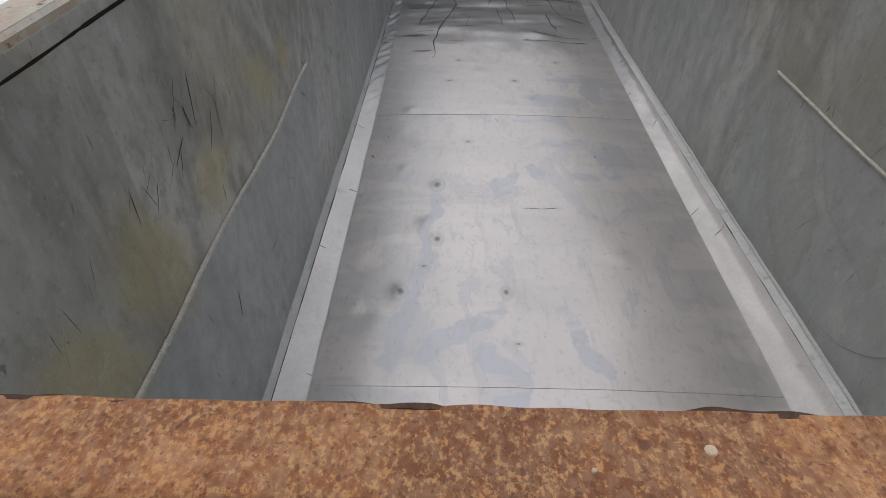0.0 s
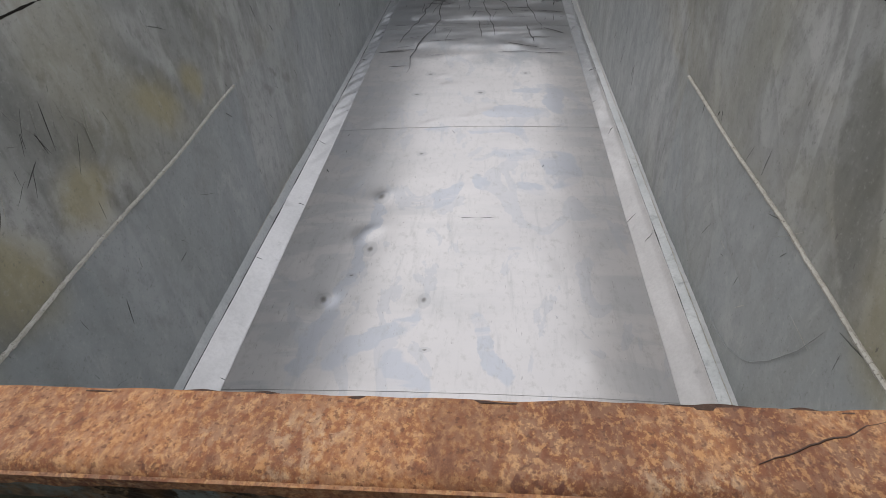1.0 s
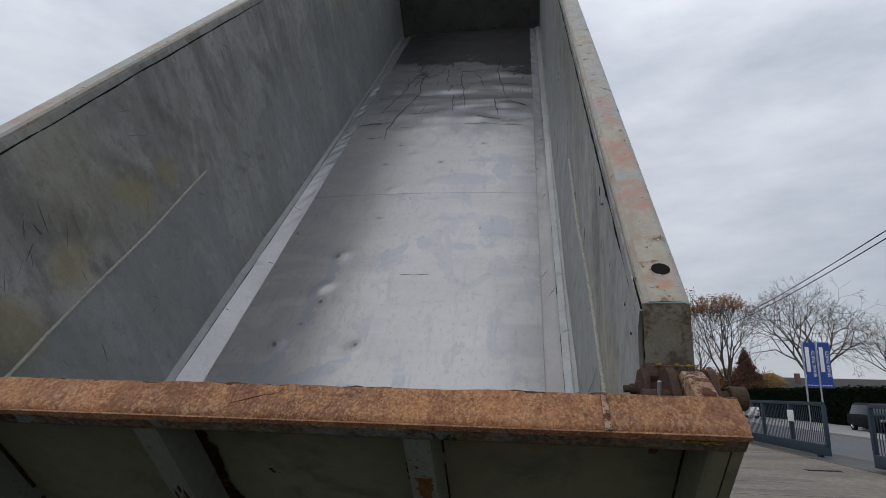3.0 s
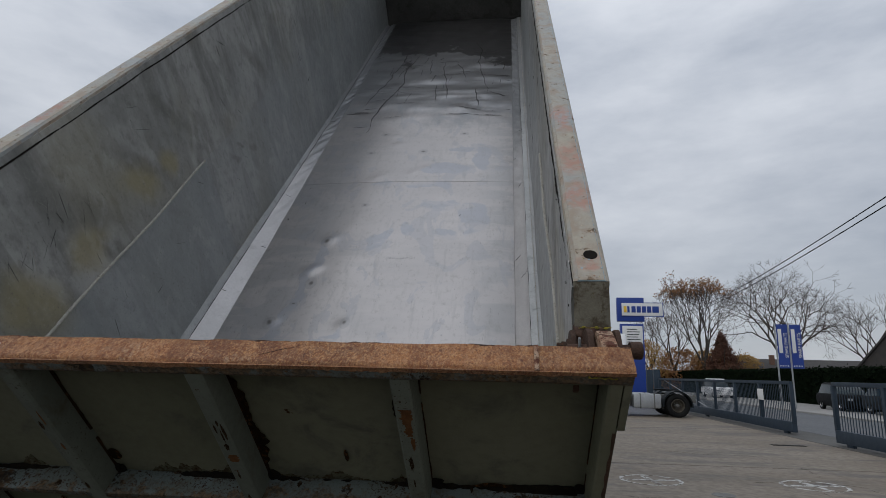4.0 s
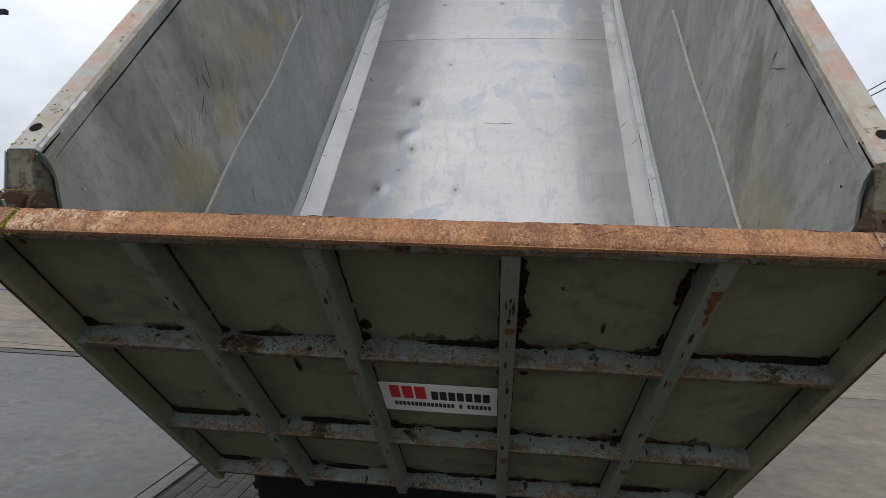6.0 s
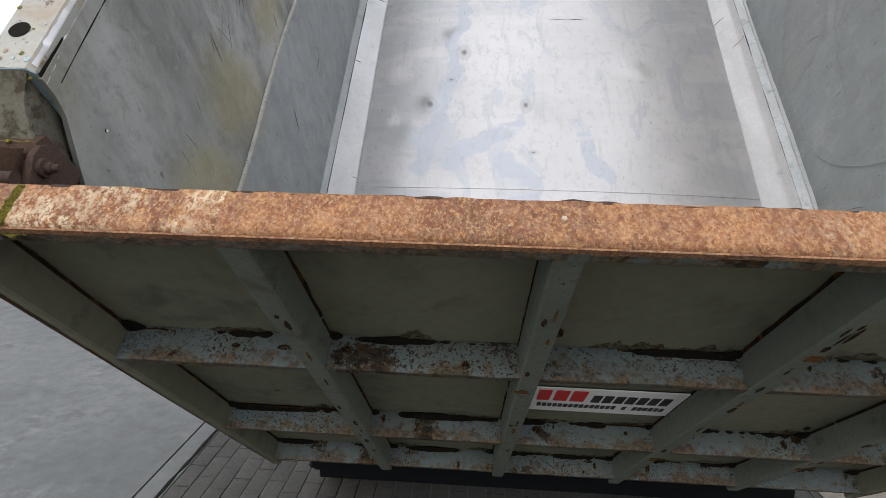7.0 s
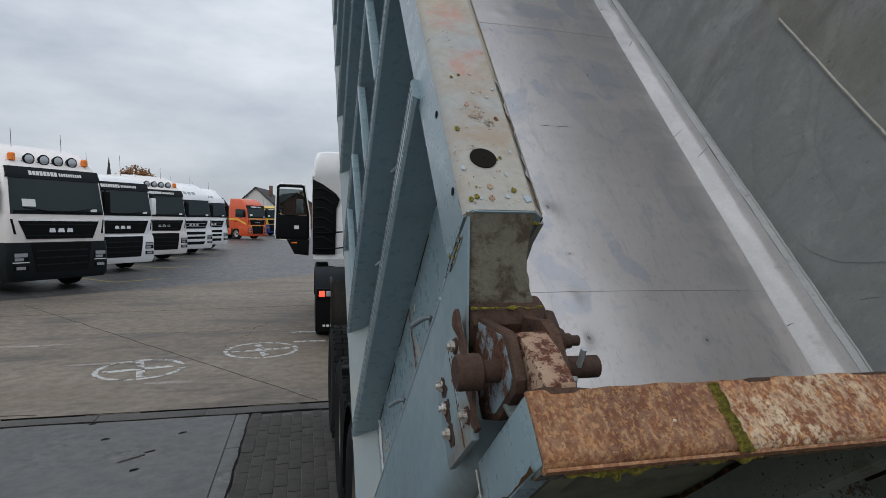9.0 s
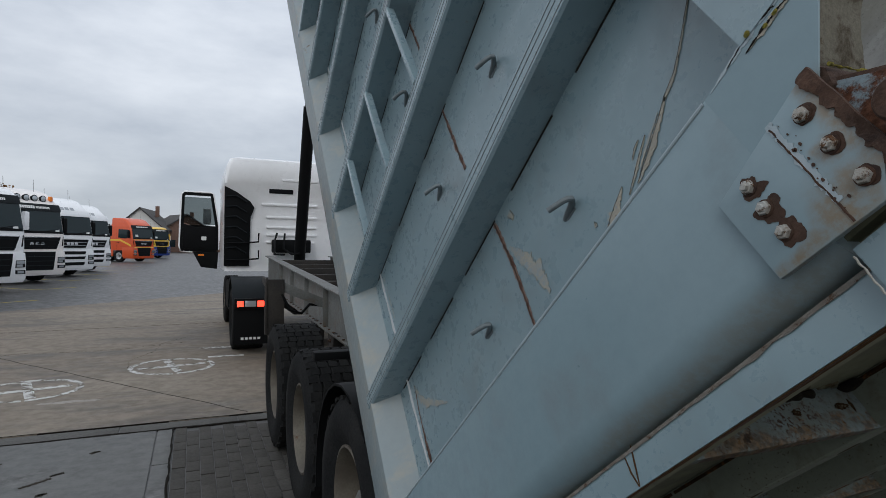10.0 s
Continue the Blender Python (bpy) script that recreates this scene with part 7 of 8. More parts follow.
        part("lamp_lens", patch(B(), (xa + 0.06, xb - 0.08), (xa + 0.06, xb - 0.08), 0.585, 0.655, 0.020, 0.02), LAMP, fog)
        o = B()
        box(o, (min(s * 1.28, s * 1.46), 0.18, 1.95), (max(s * 1.28, s * 1.46), 0.34, 2.55), 0.05)
        mirror = part("mirror", o, paint if not high else BLACK, t)
        part("mirror_arm", tube(B(), [(s * 1.15, 0.3, 2.62), (s * 1.36, 0.28, 2.6), (s * 1.36, 0.28, 2.5)], 0.03, 8), BLACK, mirror)
        o = B()
        prism(o, [(0.42, 1.95), (0.36, 2.0), (0.44, 2.66), (1.38, 2.70), (1.42, 2.0), (0.8, 1.92)], "x", min(s * 1.20, s * 1.226), max(s * 1.20, s * 1.226), 0.006)
        part("side_window", o, GLASS, t)
        o = B()
        box(o, (min(s * 1.21, s * 1.245), 1.30, 1.56), (max(s * 1.21, s * 1.245), 1.46, 1.62), 0.012)
        part("door_handle", o, BLACK, t)
        for z in (1.28, 1.42, 1.70):
            part("side_crease", tube(B(), [(s * 1.222, 0.3, z), (s * 1.222, 2.1, z)], 0.007, 5), paint, t)
        o = B()
        box(o, (min(s * 1.14, s * 1.225), 1.93, 0.46), (max(s * 1.14, s * 1.225), 2.25, 1.0), 0.02)
        part("side_skirt", o, paint, t)
        part("door_seam", tube(B(), [(s * 1.221, 1.55, 1.05), (s * 1.223, 1.55, 2.72)], 0.006, 5), BLACK, t)
        o = B()
        box(o, (min(s * 0.62, s * 1.2), 2.42, 0.36), (max(s * 0.62, s * 1.2), 3.62, 0.98), 0.09)
        tank = part("side_tank", o, GALV, t, "dull metal fuel tank")
        for y in (2.72, 3.32):
            o = B()
            box(o, (min(s * 0.6, s * 1.208), y - 0.03, 0.34), (max(s * 0.6, s * 1.208), y + 0.03, 0.99), 0.02)
            part("tank_strap", o, CHASSIS, tank)
        wheel(t, s * 1.05, 1.38, 0.5, s, 0.3, rims)
        wheel(t, s * 0.98, 4.3, 0.5, s, 0.55, rims)
        o = B()
        prism(o, [(4.3 + r * math.cos(radians(a)), 0.5 + r * math.sin(radians(a))) for r, a in [(0.64, a) for a in range(-6, 187, 12)] + [(0.59, a) for a in range(186, -7, -12)]], "x", min(s * 0.70, s * 1.26), max(s * 0.70, s * 1.26))
        part("mudguard", o, DARK, t)
    o = B()
    box(o, (-0.45, 0.6, 0.6), (0.45, 5.3, 0.95), 0.02)
    part("chassis", o, CHASSIS, t)
    o = B()
    lathe(o, [(0.1, 0.0), (0.52, 0.0), (0.5, 0.07), (0.1, 0.07)], (0, 4.1, 1.12), "z", 24)
    part("fifth_wheel", o, BLACK, t)
    part("window_card", patch(B(), (-0.86, -0.56), (-0.86, -0.56), 2.08, 2.26, 0.017, 0.004), SIGN_WHITE, t, "white card behind the windscreen")
    part("window_card", patch(B(), (0.78, 0.95), (0.78, 0.95), 1.98, 2.05, 0.017, 0.004), SIGN_WHITE, t)
    for s in (-1, 1):
        o = tube(B(), [(s * 0.15, front_at(1.95) - 0.03, 1.95), (s * 0.85, front_at(2.08) - 0.03, 2.06)], 0.012, 6)
        part("wiper", o, BLACK, t)
    if bar:
        y = 0.42
        o = tube(B(), [(-1.05, y + 0.1, 3.0), (-1.0, y, 3.16), (1.0, y, 3.16), (1.05, y + 0.1, 3.0)], 0.03, 8)
        b = part("light_bar", o, CHROME, t)
        for x in (-0.52, -0.17, 0.17, 0.52):
            part("spot_lamp", tube(B(), [(x, y - 0.07, 3.24), (x, y - 0.06, 3.24), (x, y + 0.05, 3.24)], [0.12, 0.135, 0.10], 18), BLACK, b)
            part("lamp_lens", tube(B(), [(x, y - 0.085, 3.24), (x, y - 0.068, 3.24)], [0.06, 0.108], 18), LAMP, b)
        for x in (-0.88, 0.88):
            part("beacon", tube(B(), [(x, y, 3.18), (x, y, 3.33), (x, y, 3.36)], [0.085, 0.08, 0.05], 14), AMBER, b)
    for x in (-0.6, 0.6):
        part("aerial", tube(B(), [(x, 0.9, 3.2), (x, 0.95, 4.0)], 0.006, 5), BLACK, t)
    return t


FACE = 52
truck("white tractor unit with a black grille and white bumper", WHITE, WHITE, pose(-8.0, 11.1, 0, 0, 0, FACE), False)
truck("off-white tractor unit with charcoal bumper and roof lamps", CREAM, DARK, pose(-7.25, 16.8, 0, 0, 0, FACE), True, True)
truck("white tractor unit with a white bumper", WHITE, WHITE, pose(-7.3, 22.2, 0, 0, 0, FACE), False)
truck("off-white tractor unit with black bumper grille and roof lamps", CREAM, CREAM, pose(-7.1, 27.4, 0, 0, 0, FACE), True, True)
truck("white tractor unit with bars across its grille", WHITE, WHITE, pose(-6.75, 32.4, 0, 0, 0, FACE), True, classic=True)
truck("white tractor unit at the end of the row", WHITE, WHITE, pose(-6.6, 37.6, 0, 0, 0, FACE), True, classic=True)
truck("orange tractor unit with yellow stripes", ORANGE, ORANGE, pose(-5.4, 56.5, 0, 0, 0, FACE), True, stripe=YELLOW)
truck("yellow and blue tractor unit", YELLOW, BLUE, pose(-4.6, 70.0, 0, 0, 0, FACE), False)
truck("white and blue tractor unit far along the yard", CREAM, BLUE, pose(-5.0, 84.0, 0, 0, 0, FACE), False)
truck("white tractor unit standing across the yard", WHITE, WHITE, pose(4.62, 28.6, 0, 0, 0, -90), True, False, "", False)

# ---- tractor unit that pulls the trailer ----
unit = thing("tractor_unit", "white tractor unit with an open driver door, hitched to the trailer", "truck")
CY = 12.0
o = loft(B(), [(1.15, 1.24, CY, CY + 2.2, 0.07), (1.9, 1.25, CY, CY + 2.25, 0.07), (2.84, 1.25, CY, CY + 2.2, 0.07), (2.86, 1.265, CY - 0.012, CY + 2.2, 0.07), (3.22, 1.225, CY + 0.0, CY + 2.0, 0.08), (3.36, 1.17, CY + 0.05, CY + 1.8, 0.12), (3.40, 1.05, CY + 0.16, CY + 1.6, 0.14)])
for v in o.verts:
    v.co.x += CX - 0.05
cab = part("cab", o, WHITE, unit, "white sleeper cab seen from behind", None, 45)
for z, a, b in ((2.95, 0.2, 0.9), (2.45, -0.2, 0.9), (2.2, -0.1, 0.9), (2.0, -0.1, 0.9), (1.85, -0.1, 0.9), (1.7, -0.1, 0.85)):
    o = B()
    box(o, (a, CY - 0.03, z), (b, CY + 0.02, z + 0.05), 0.018)
    part("pressed_rib", o, WHITE, cab)
o = B()
box(o, (-0.05, CY - 0.012, 2.70), (0.42, CY + 0.02, 2.79), 0.008)
part("rear_vent", o, BLACK, cab)
XC = CX - 0.05 - 1.25
o = B()
prism(o, [(XC - 0.01, 1.25), (XC - 0.01, 2.80), (XC + 0.20, 2.70), (XC + 0.46, 2.52), (XC + 0.54, 2.40), (XC + 0.47, 2.2), (XC + 0.45, 1.25)], "y", CY - 0.05, CY + 0.02, 0.012)
deflector = part("side_deflector", o, BLACK, unit, "black ribbed air deflector panel")
for k in range(6):
    o = tube(B(), [(XC + 0.01, CY - 0.06, 2.6 - 0.2 * k), (XC + 0.2, CY - 0.07, 2.62 - 0.2 * k), (XC + 0.40, CY - 0.06, 2.5 - 0.2 * k)], 0.014, 6)
    part("deflector_rib", o, DARK, deflector)
# open door: a frame round a glazed upper half, a dark lined lower half and a step skirt
door = B()
DX0, DX1, DY = XC - 0.82, XC - 0.06, CY + 1.35
prism(door, [(DX0 + 0.02, 1.52), (DX0, 1.62), (DX0 + 0.02, 2.08), (DX1 - 0.005, 2.05), (DX1, 1.55), (DX1 - 0.04, 1.50)], "y", DY, DY + 0.05, 0.01)
ring_o = [(DX0 + 0.02, 2.07), (DX0 + 0.04, 2.70), (DX0 + 0.09, 2.76), (DX1 - 0.12, 2.74), (DX1 - 0.005, 2.04)]
ring_i = [(DX0 + 0.075, 2.07), (DX0 + 0.09, 2.67), (DX0 + 0.11, 2.70), (DX1 - 0.165, 2.69), (DX1 - 0.065, 2.04)]
for a in range(4):
    prism(door, [ring_o[a], ring_o[a + 1], ring_i[a + 1], ring_i[a]], "y", DY, DY + 0.05)
d = part("cab_door", door, BLACK, unit, "open driver door with dark lining")
rim_pts = [(DX1, 1.55), (DX1 - 0.005, 2.05), (DX1 - 0.12, 2.74), (DX1 - 0.17, 2.765), (DX0 + 0.09, 2.77), (DX0 + 0.04, 2.72), (DX0 + 0.01, 2.08), (DX0, 1.62), (DX0 + 0.03, 1.53), (DX0 + 0.25, 1.50)]
part("door_edge", tube(B(), [(x, DY + 0.025, z) for x, z in rim_pts], 0.024, 8), WHITE, d, "white painted door edge")
o = B()
prism(o, [(DX0 + 0.06, 1.57), (DX0 + 0.06, 2.10), (DX0 + 0.3, 2.02), (DX1 - 0.05, 2.05), (DX1 - 0.05, 1.57)], "y", DY - 0.02, DY + 0.001, 0.008)
part("door_lining", o, BLACK, d, "black door lining")
o = B()
prism(o, [(DX0 + 0.07, 2.12), (DX0 + 0.09, 2.66), (DX1 - 0.16, 2.65), (DX1 - 0.07, 2.08), (DX0 + 0.3, 2.04)], "y", DY - 0.008, DY + 0.002)
part("door_glass", o, PANE, d)
o = B()
box(o, (DX0 + 0.42, DY - 0.03, 1.75), (DX0 + 0.52, DY - 0.018, 1.83), 0.01)
part("door_reflector", o, SIGN_WHITE, d)
o = B()
prism(o, [(DX0 + 0.25, 1.51), (DX0 + 0.42, 1.18), (DX1 - 0.02, 1.14), (DX1, 1.51)], "y", DY + 0.005, DY + 0.045, 0.01)
part("door_skirt", o, BLACK, d)
o = B()
box(o, (DX0 + 0.36, DY - 0.005, 1.42), (DX0 + 0.48, DY + 0.01, 1.455), 0.006)
part("door_lamp", o, AMBER, d)
# mirror at the far side of the glass
o = B()
box(o, (DX0 + 0.45, DY + 0.3, 2.1), (DX0 + 0.62, DY + 0.38, 2.45), 0.04)
part("mirror", o, WHITE, unit)
# steps, mudguards, lamps and wheels
for s in (-1, 1):
    xa = CX - 0.02 + s * 1.02
    o = B()
    arc = [(9.95 + 0.62 * math.cos(radians(a)), 0.52 + 0.64 * math.sin(radians(a))) for a in range(8, 173, 15)]
    prism(o, arc + [(9.95 + (p[0] - 9.95) * 0.95, 0.52 + (p[1] - 0.52) * 0.95) for p in arc[::-1]], "x", xa - 0.26, xa + 0.26)
    guard = part("mudguard", o, DARK, unit, "dark plastic mudguard")
    o = B()
    box(o, (xa - 0.25, 9.28, 0.16), (xa + 0.25, 9.31, 0.72), 0.006)
    part("mud_flap", o, BLACK, guard)
    for k in range(5):
        o = B()
        box(o, (xa - 0.14 + 0.06 * k, 9.276, 0.235), (xa - 0.10 + 0.06 * k, 9.281, 0.27))
        part("flap_print", o, SIGN_WHITE, guard)
    o = B()
    box(o, (xa - 0.24, 9.24, 0.70), (xa + 0.24, 9.30, 0.86), 0.01)
    part("lamp_housing", o, BLACK, guard)
    for x0, x1, mat in ((-0.20, -0.11, TAIL), (-0.09, 0.07, LAMP), (0.09, 0.19, TAIL)):
        o = B()
        box(o, (xa + x0, 9.225, 0.735), (xa + x1, 9.245, 0.825), 0.008)
        part("tail_lamp", o, mat, guard)
    wheel(unit, xa, 9.95, 0.5, s, 0.5, False)
    wheel(unit, CX - 0.02 + s * 1.06, 13.4, 0.5, s, 0.3, False)
    o = B()
    box(o, (xa - 0.2, 10.9, 0.45), (xa + 0.2, 12.4, 0.98), 0.04)
    part("fuel_tank", o, BLACK, unit)
o = B()
box(o, (CX - 0.45, 9.0, 0.62), (CX + 0.45, 14.0, 0.92), 0.02)
part("chassis", o, BLACK, unit)
for pts in ([(0.1, 11.9, 1.9), (0.02, 11.6, 1.75), (-0.02, 11.3, 1.5), (0.1, 10.9, 1.5)], [(0.25, 11.9, 1.9), (0.2, 11.7, 1.6), (0.3, 11.3, 1.5), (0.4, 11.0, 1.52)], [(0.5, 11.9, 1.85), (0.55, 11.6, 1.6), (0.5, 11.2, 1.5)]):
    part("air_hose", tube(B(), pts, 0.02, 8), BLACK, unit, "black coiled air hose")
o = B()
box(o, (0.0, 11.78, 1.52), (0.75, 11.95, 1.78), 0.03)
part("valve_box", o, BLACK, unit)
for z in (1.95, 1.62):
    part("grab_rail", tube(B(), [(XC + 0.03, CY - 0.08, z - 0.25), (XC + 0.3, CY - 0.1, z - 0.25), (XC + 0.62, CY - 0.1, z - 0.22), (XC + 0.62, CY - 0.1, z - 0.05)], 0.016, 8), BLACK, unit)

# ---- yard markings ----
def ring_mark(x, y, turn):
    o = B()
    for k in range(26):
        a0, a1 = 6.2832 * k / 26 + 0.02, 6.2832 * (k + 1) / 26 - (0.04 if k % 9 == 0 else -0.021)
        prism(o, [(r * math.cos(a), r * math.sin(a)) for r, a in ((0.475, a0), (0.54, a0), (0.54, a1), (0.475, a1))], "z", 0.001, 0.004)
    for a in (0.0, 1.5708):
        c, s = math.cos(a), math.sin(a)
        for u0, u1 in ((-0.42, -0.08), (0.08, 0.42)) if a else ((-0.42, 0.42),):
            prism(o, [(c * u - s * v, s * u + c * v) for u, v in ((u0, -0.05), (u1, -0.05), (u1, 0.05), (u0, 0.05))], "z", 0.0015, 0.0045)
    ob = structure("ground_mark", o, MARK, "worn white painted circle with a cross", "road marking", 0)
    ob.matrix_basis = pose(x, y, 0, 0, 0, turn)


for x, y, turn in ((-1.66, 8.78, 12), (-3.1, 7.9, 15), (3.87, 10.08, 8), (6.62, 10.2, 10)):
    ring_mark(x, y, turn)
for x, y, w in ((-1.02, 10.1, 0.6), (4.07, 8.26, 0.5), (-0.95, 9.3, 0.5)):
    o = B()
    box(o, (x - w / 2, y - 0.05, 0.001), (x + w / 2, y + 0.05, 0.004))
    structure("ground_mark", o, MARK, "short worn white painted line", "road marking", 0)
c45 = math.cos(radians(45))
for k in range(7):
    bx, by = -6.7 + 0.12 * k, 13.6 + 5.2 * k
    o = B()
    for (ax, ay), (ex, ey) in (((bx, by), (bx - 5, by + 5)), ((bx, by), (bx + 1.1, by + 1.0))):
        d = Vector((ex - ax, ey - ay, 0)).normalized() * 0.045
        prism(o, [(ax - d.y, ay + d.x), (ex - d.y, ey + d.x), (ex + d.y, ey - d.x), (ax + d.y, ay - d.x)], "z", -0.0115, -0.0085)
    structure("bay_line", o, MARK_YELLOW, "worn yellow parking bay line", "road marking", 0)


def joint(ax, ay, ex, ey, w=0.012, material=SLAB_JOINT, ragged=0.03, label="dark cracked joint between concrete slabs"):
    d = Vector((ex - ax, ey - ay, 0)).normalized() * w / 2
    o = sheet(B(), steps(0, 1, 60), (-1, 1), lambda u, v: (
        ax + (ex - ax) * u - d.y * v * (1 + noise.noise((u * 50, 1, ax)) + 0.6 * noise.noise((u * 170, 1, ax))) + ragged * noise.noise((u * 20, 2, ay)), ay + (ey - ay) * u + d.x * v * (1 + noise.noise((u * 43, 7, ax)) + 0.6 * noise.noise((u * 170, 7, ax))) + ragged * noise.noise((u * 20, 5, ay)), 0.0025), (0, 0, -0.02))
    structure("slab_joint", o, material, label, "pavement", 0)


joint(-1.575, 1.0, -1.565, 5.90, 0.016, JOINT, 0.007, "wide dirt-filled crack beside the block paving")
joint(-16.0, 5.885, -1.60, 5.885, 0.026, JOINT, 0.03, "dark ragged joint along the kerb blocks")
joint(-1.60, 5.89, 1.8, 5.89, 0.020, JOINT, 0.02, "dark ragged joint along the kerb blocks")
joint(-16.0, 6.125, 1.8, 6.125, 0.014, JOINT, 0.01, "dark ragged joint along the kerb blocks")
for ax, ay, ex, ey in ((-2.77, 5.4, -2.72, 5.41), (-2.33, 5.02, -2.26, 5.06), (-2.48, 4.85, -2.32, 4.98), (-2.14, 5.43, -2.09, 5.46), (-2.3, 4.69, -2.35, 4.67), (-3.01, 5.83, -2.96, 5.85)):
    joint(ax, ay, ex, ey, 0.018, SLAB_JOINT, 0.02, "dark gouge in the concrete slab")


for seg in ((-7.0, 14.1, -0.9, 6.2), (-30, 9.6, 0.0, 13.4), (-3.6, 6.2, -12.0, 6.9), (2.0, 12.0, 10.4, 12.3), (2.2, 20.5, 10.4, 22.0), (2.0, 7.4, 10.4, 7.6)):
    joint(*seg)
# gutter of kerb blocks between the slabs
g = B()
x = -30.0
while x < 10:
    box(g, (x, 5.885, -0.1), (x + 0.99, 6.105, -0.004), 0.006)
    x += 1.0
structure("gutter", g, KERB, "line of flush grey kerb blocks", "kerb")
g = B()
y = -6.0
while y < 5.8:
    box(g, (-1.69, y, -0.1), (-1.555, min(y + 0.99, 5.88), -0.003), 0.006)
    y += 1.0
structure("kerb_strip", g, SLAB, "broken slab edge along the block paving", "kerb")
g = B()
box(g, (-1.55, -40, -0.1), (1.99, 5.88, -0.022))
structure("paving_bed", g, JOINT, "dark sand bed between paving blocks", "pavement")

# ---- street side: sliding gate, street, hedge ----
g = B()
box(g, (12.0, -200, -0.05), (18.2, 300, 0.002))
structure("street", g, STREET, "grey asphalt street beyond the gate", "road")
g = B()
box(g, (18.25, -200, -0.05), (24.5, 300, 0.09), 0.02)
structure("footpath", g, PATH, "pale paved footpath with a kerb", "pavement")
g = B()
box(g, (10.41, -40, -0.05), (11.95, 120, 0.006))
structure("gate_track", g, KERB, "concrete strip under the sliding gate", "pavement")


def sliding_gate(label, y0, y1, x):
    t = thing("sliding_gate", label, "gate", pose(x, 0, 0), "sliding gates of the yard")
    o = B()
    box(o, (-0.05, y0, 1.64), (0.05, y1, 1.76), 0.008)
    part("top_beam", o, GATE_STEEL, t)
    o = B()
    box(o, (-0.08, y0, 0.08), (0.08, y1, 0.42), 0.01)
    part("bottom_beam", o, GATE_STEEL, t)
    for y in (y0 + 0.6, (y0 + y1) / 2, y1 - 0.6):
        o = B()
        box(o, (-0.05, y - 0.15, 0.0), (0.05, y + 0.15, 0.09), 0.01)
        part("roller", o, GATE_STEEL, t)
    n = max(1, round((y1 - y0) / 2.4))
    for k in range(n + 1):
        y = y0 + (y1 - y0) * k / n
        o = B()
        box(o, (-0.055, y - 0.06, 0.40), (0.055, y + 0.06, 1.66), 0.006)
        part("gate_post", o, GATE_STEEL, t)
    o = B()
    box(o, (-0.009, -0.009, 0.41), (0.009, 0.009, 1.65))
    me = meshed("gate_bar", o, GATE_STEEL, 0)
    y = y0 + 0.12
    while y < y1 - 0.1:
        part("gate_bar", me, None, t, "", Matrix.Translation((0, y, 0)))
        y += 0.135
    return t


leaf = sliding_gate("slate-blue steel sliding gate with upright bars", 20.3, 37.8, 10.95)
part("brace_wire", tube(B(), [(0, 37.0, 1.7), (0, 29.0, 0.45)], 0.02, 6), GALV, leaf)
o = B()
box(o, (-0.07, 22.4, 1.05), (-0.055, 22.9, 1.45), 0.004)
part("gate_plate", o, SIGN_WHITE, leaf, "small white plate on the gate")
sliding_gate("slate-blue steel gate leaf beside the entrance", 8.0, 17.3, 10.75)
for y in (38.2, 40.2):
    o = B()
    box(o, (10.7, y - 0.15, 0), (11.1, y + 0.15, 2.3), 0.02)
    tagged(new("gate_pillar", meshed("gate_pillar", o, GATE_STEEL)), "slate-blue steel gate guide pillar", "gate post", "gate pillars")

# ---- sign pylon and banners ----
py = thing("sign_pylon", "blue sign pylon with white boards", "sign", pose(0, 46, 0))
o = B()
box(o, (10.2, 0, 0), (12.0, 0.35, 5.9), 0.02)
part("pylon_body", o, BLUE, py)
o = B()
box(o, (10.0, -0.02, 6.1), (12.1, 0.37, 8.0), 0.02)
part("pylon_head", o, BLUE, py)
o = B()
box(o, (10.35, -0.12, 6.55), (13.5, -0.03, 7.55), 0.03)
board = part("name_board", o, SIGN_WHITE, py, "white name board")
o = B()
box(o, (10.29, -0.085, 6.49), (13.56, -0.06, 7.61), 0.01)
part("board_rim", o, BLUE, board)
for a, b, mat in ((10.5, 10.72, YELLOW), (10.78, 10.95, BLUE), (11.1, 11.42, BLUE), (11.5, 11.82, BLUE), (11.9, 12.22, BLUE), (12.3, 12.62, BLUE), (12.7, 13.2, BLUE)):
    o = B()
    box(o, (a, -0.135, 6.80), (b, -0.121, 7.30), 0.004)
    part("board_shape", o, mat, board)
o = B()
box(o, (10.35, -0.03, 4.05), (11.9, -0.001, 5.75), 0.004)
info_board = part("info_board", o, SIGN_WHITE, py)
for k in range(7):
    o = B()
    box(o, (10.7, -0.042, 4.25 + 0.2 * k), (11.5 + 0.1 * (k % 3), -0.031, 4.31 + 0.2 * k))
    part("print_bar", o, SIGN_INK, info_board)
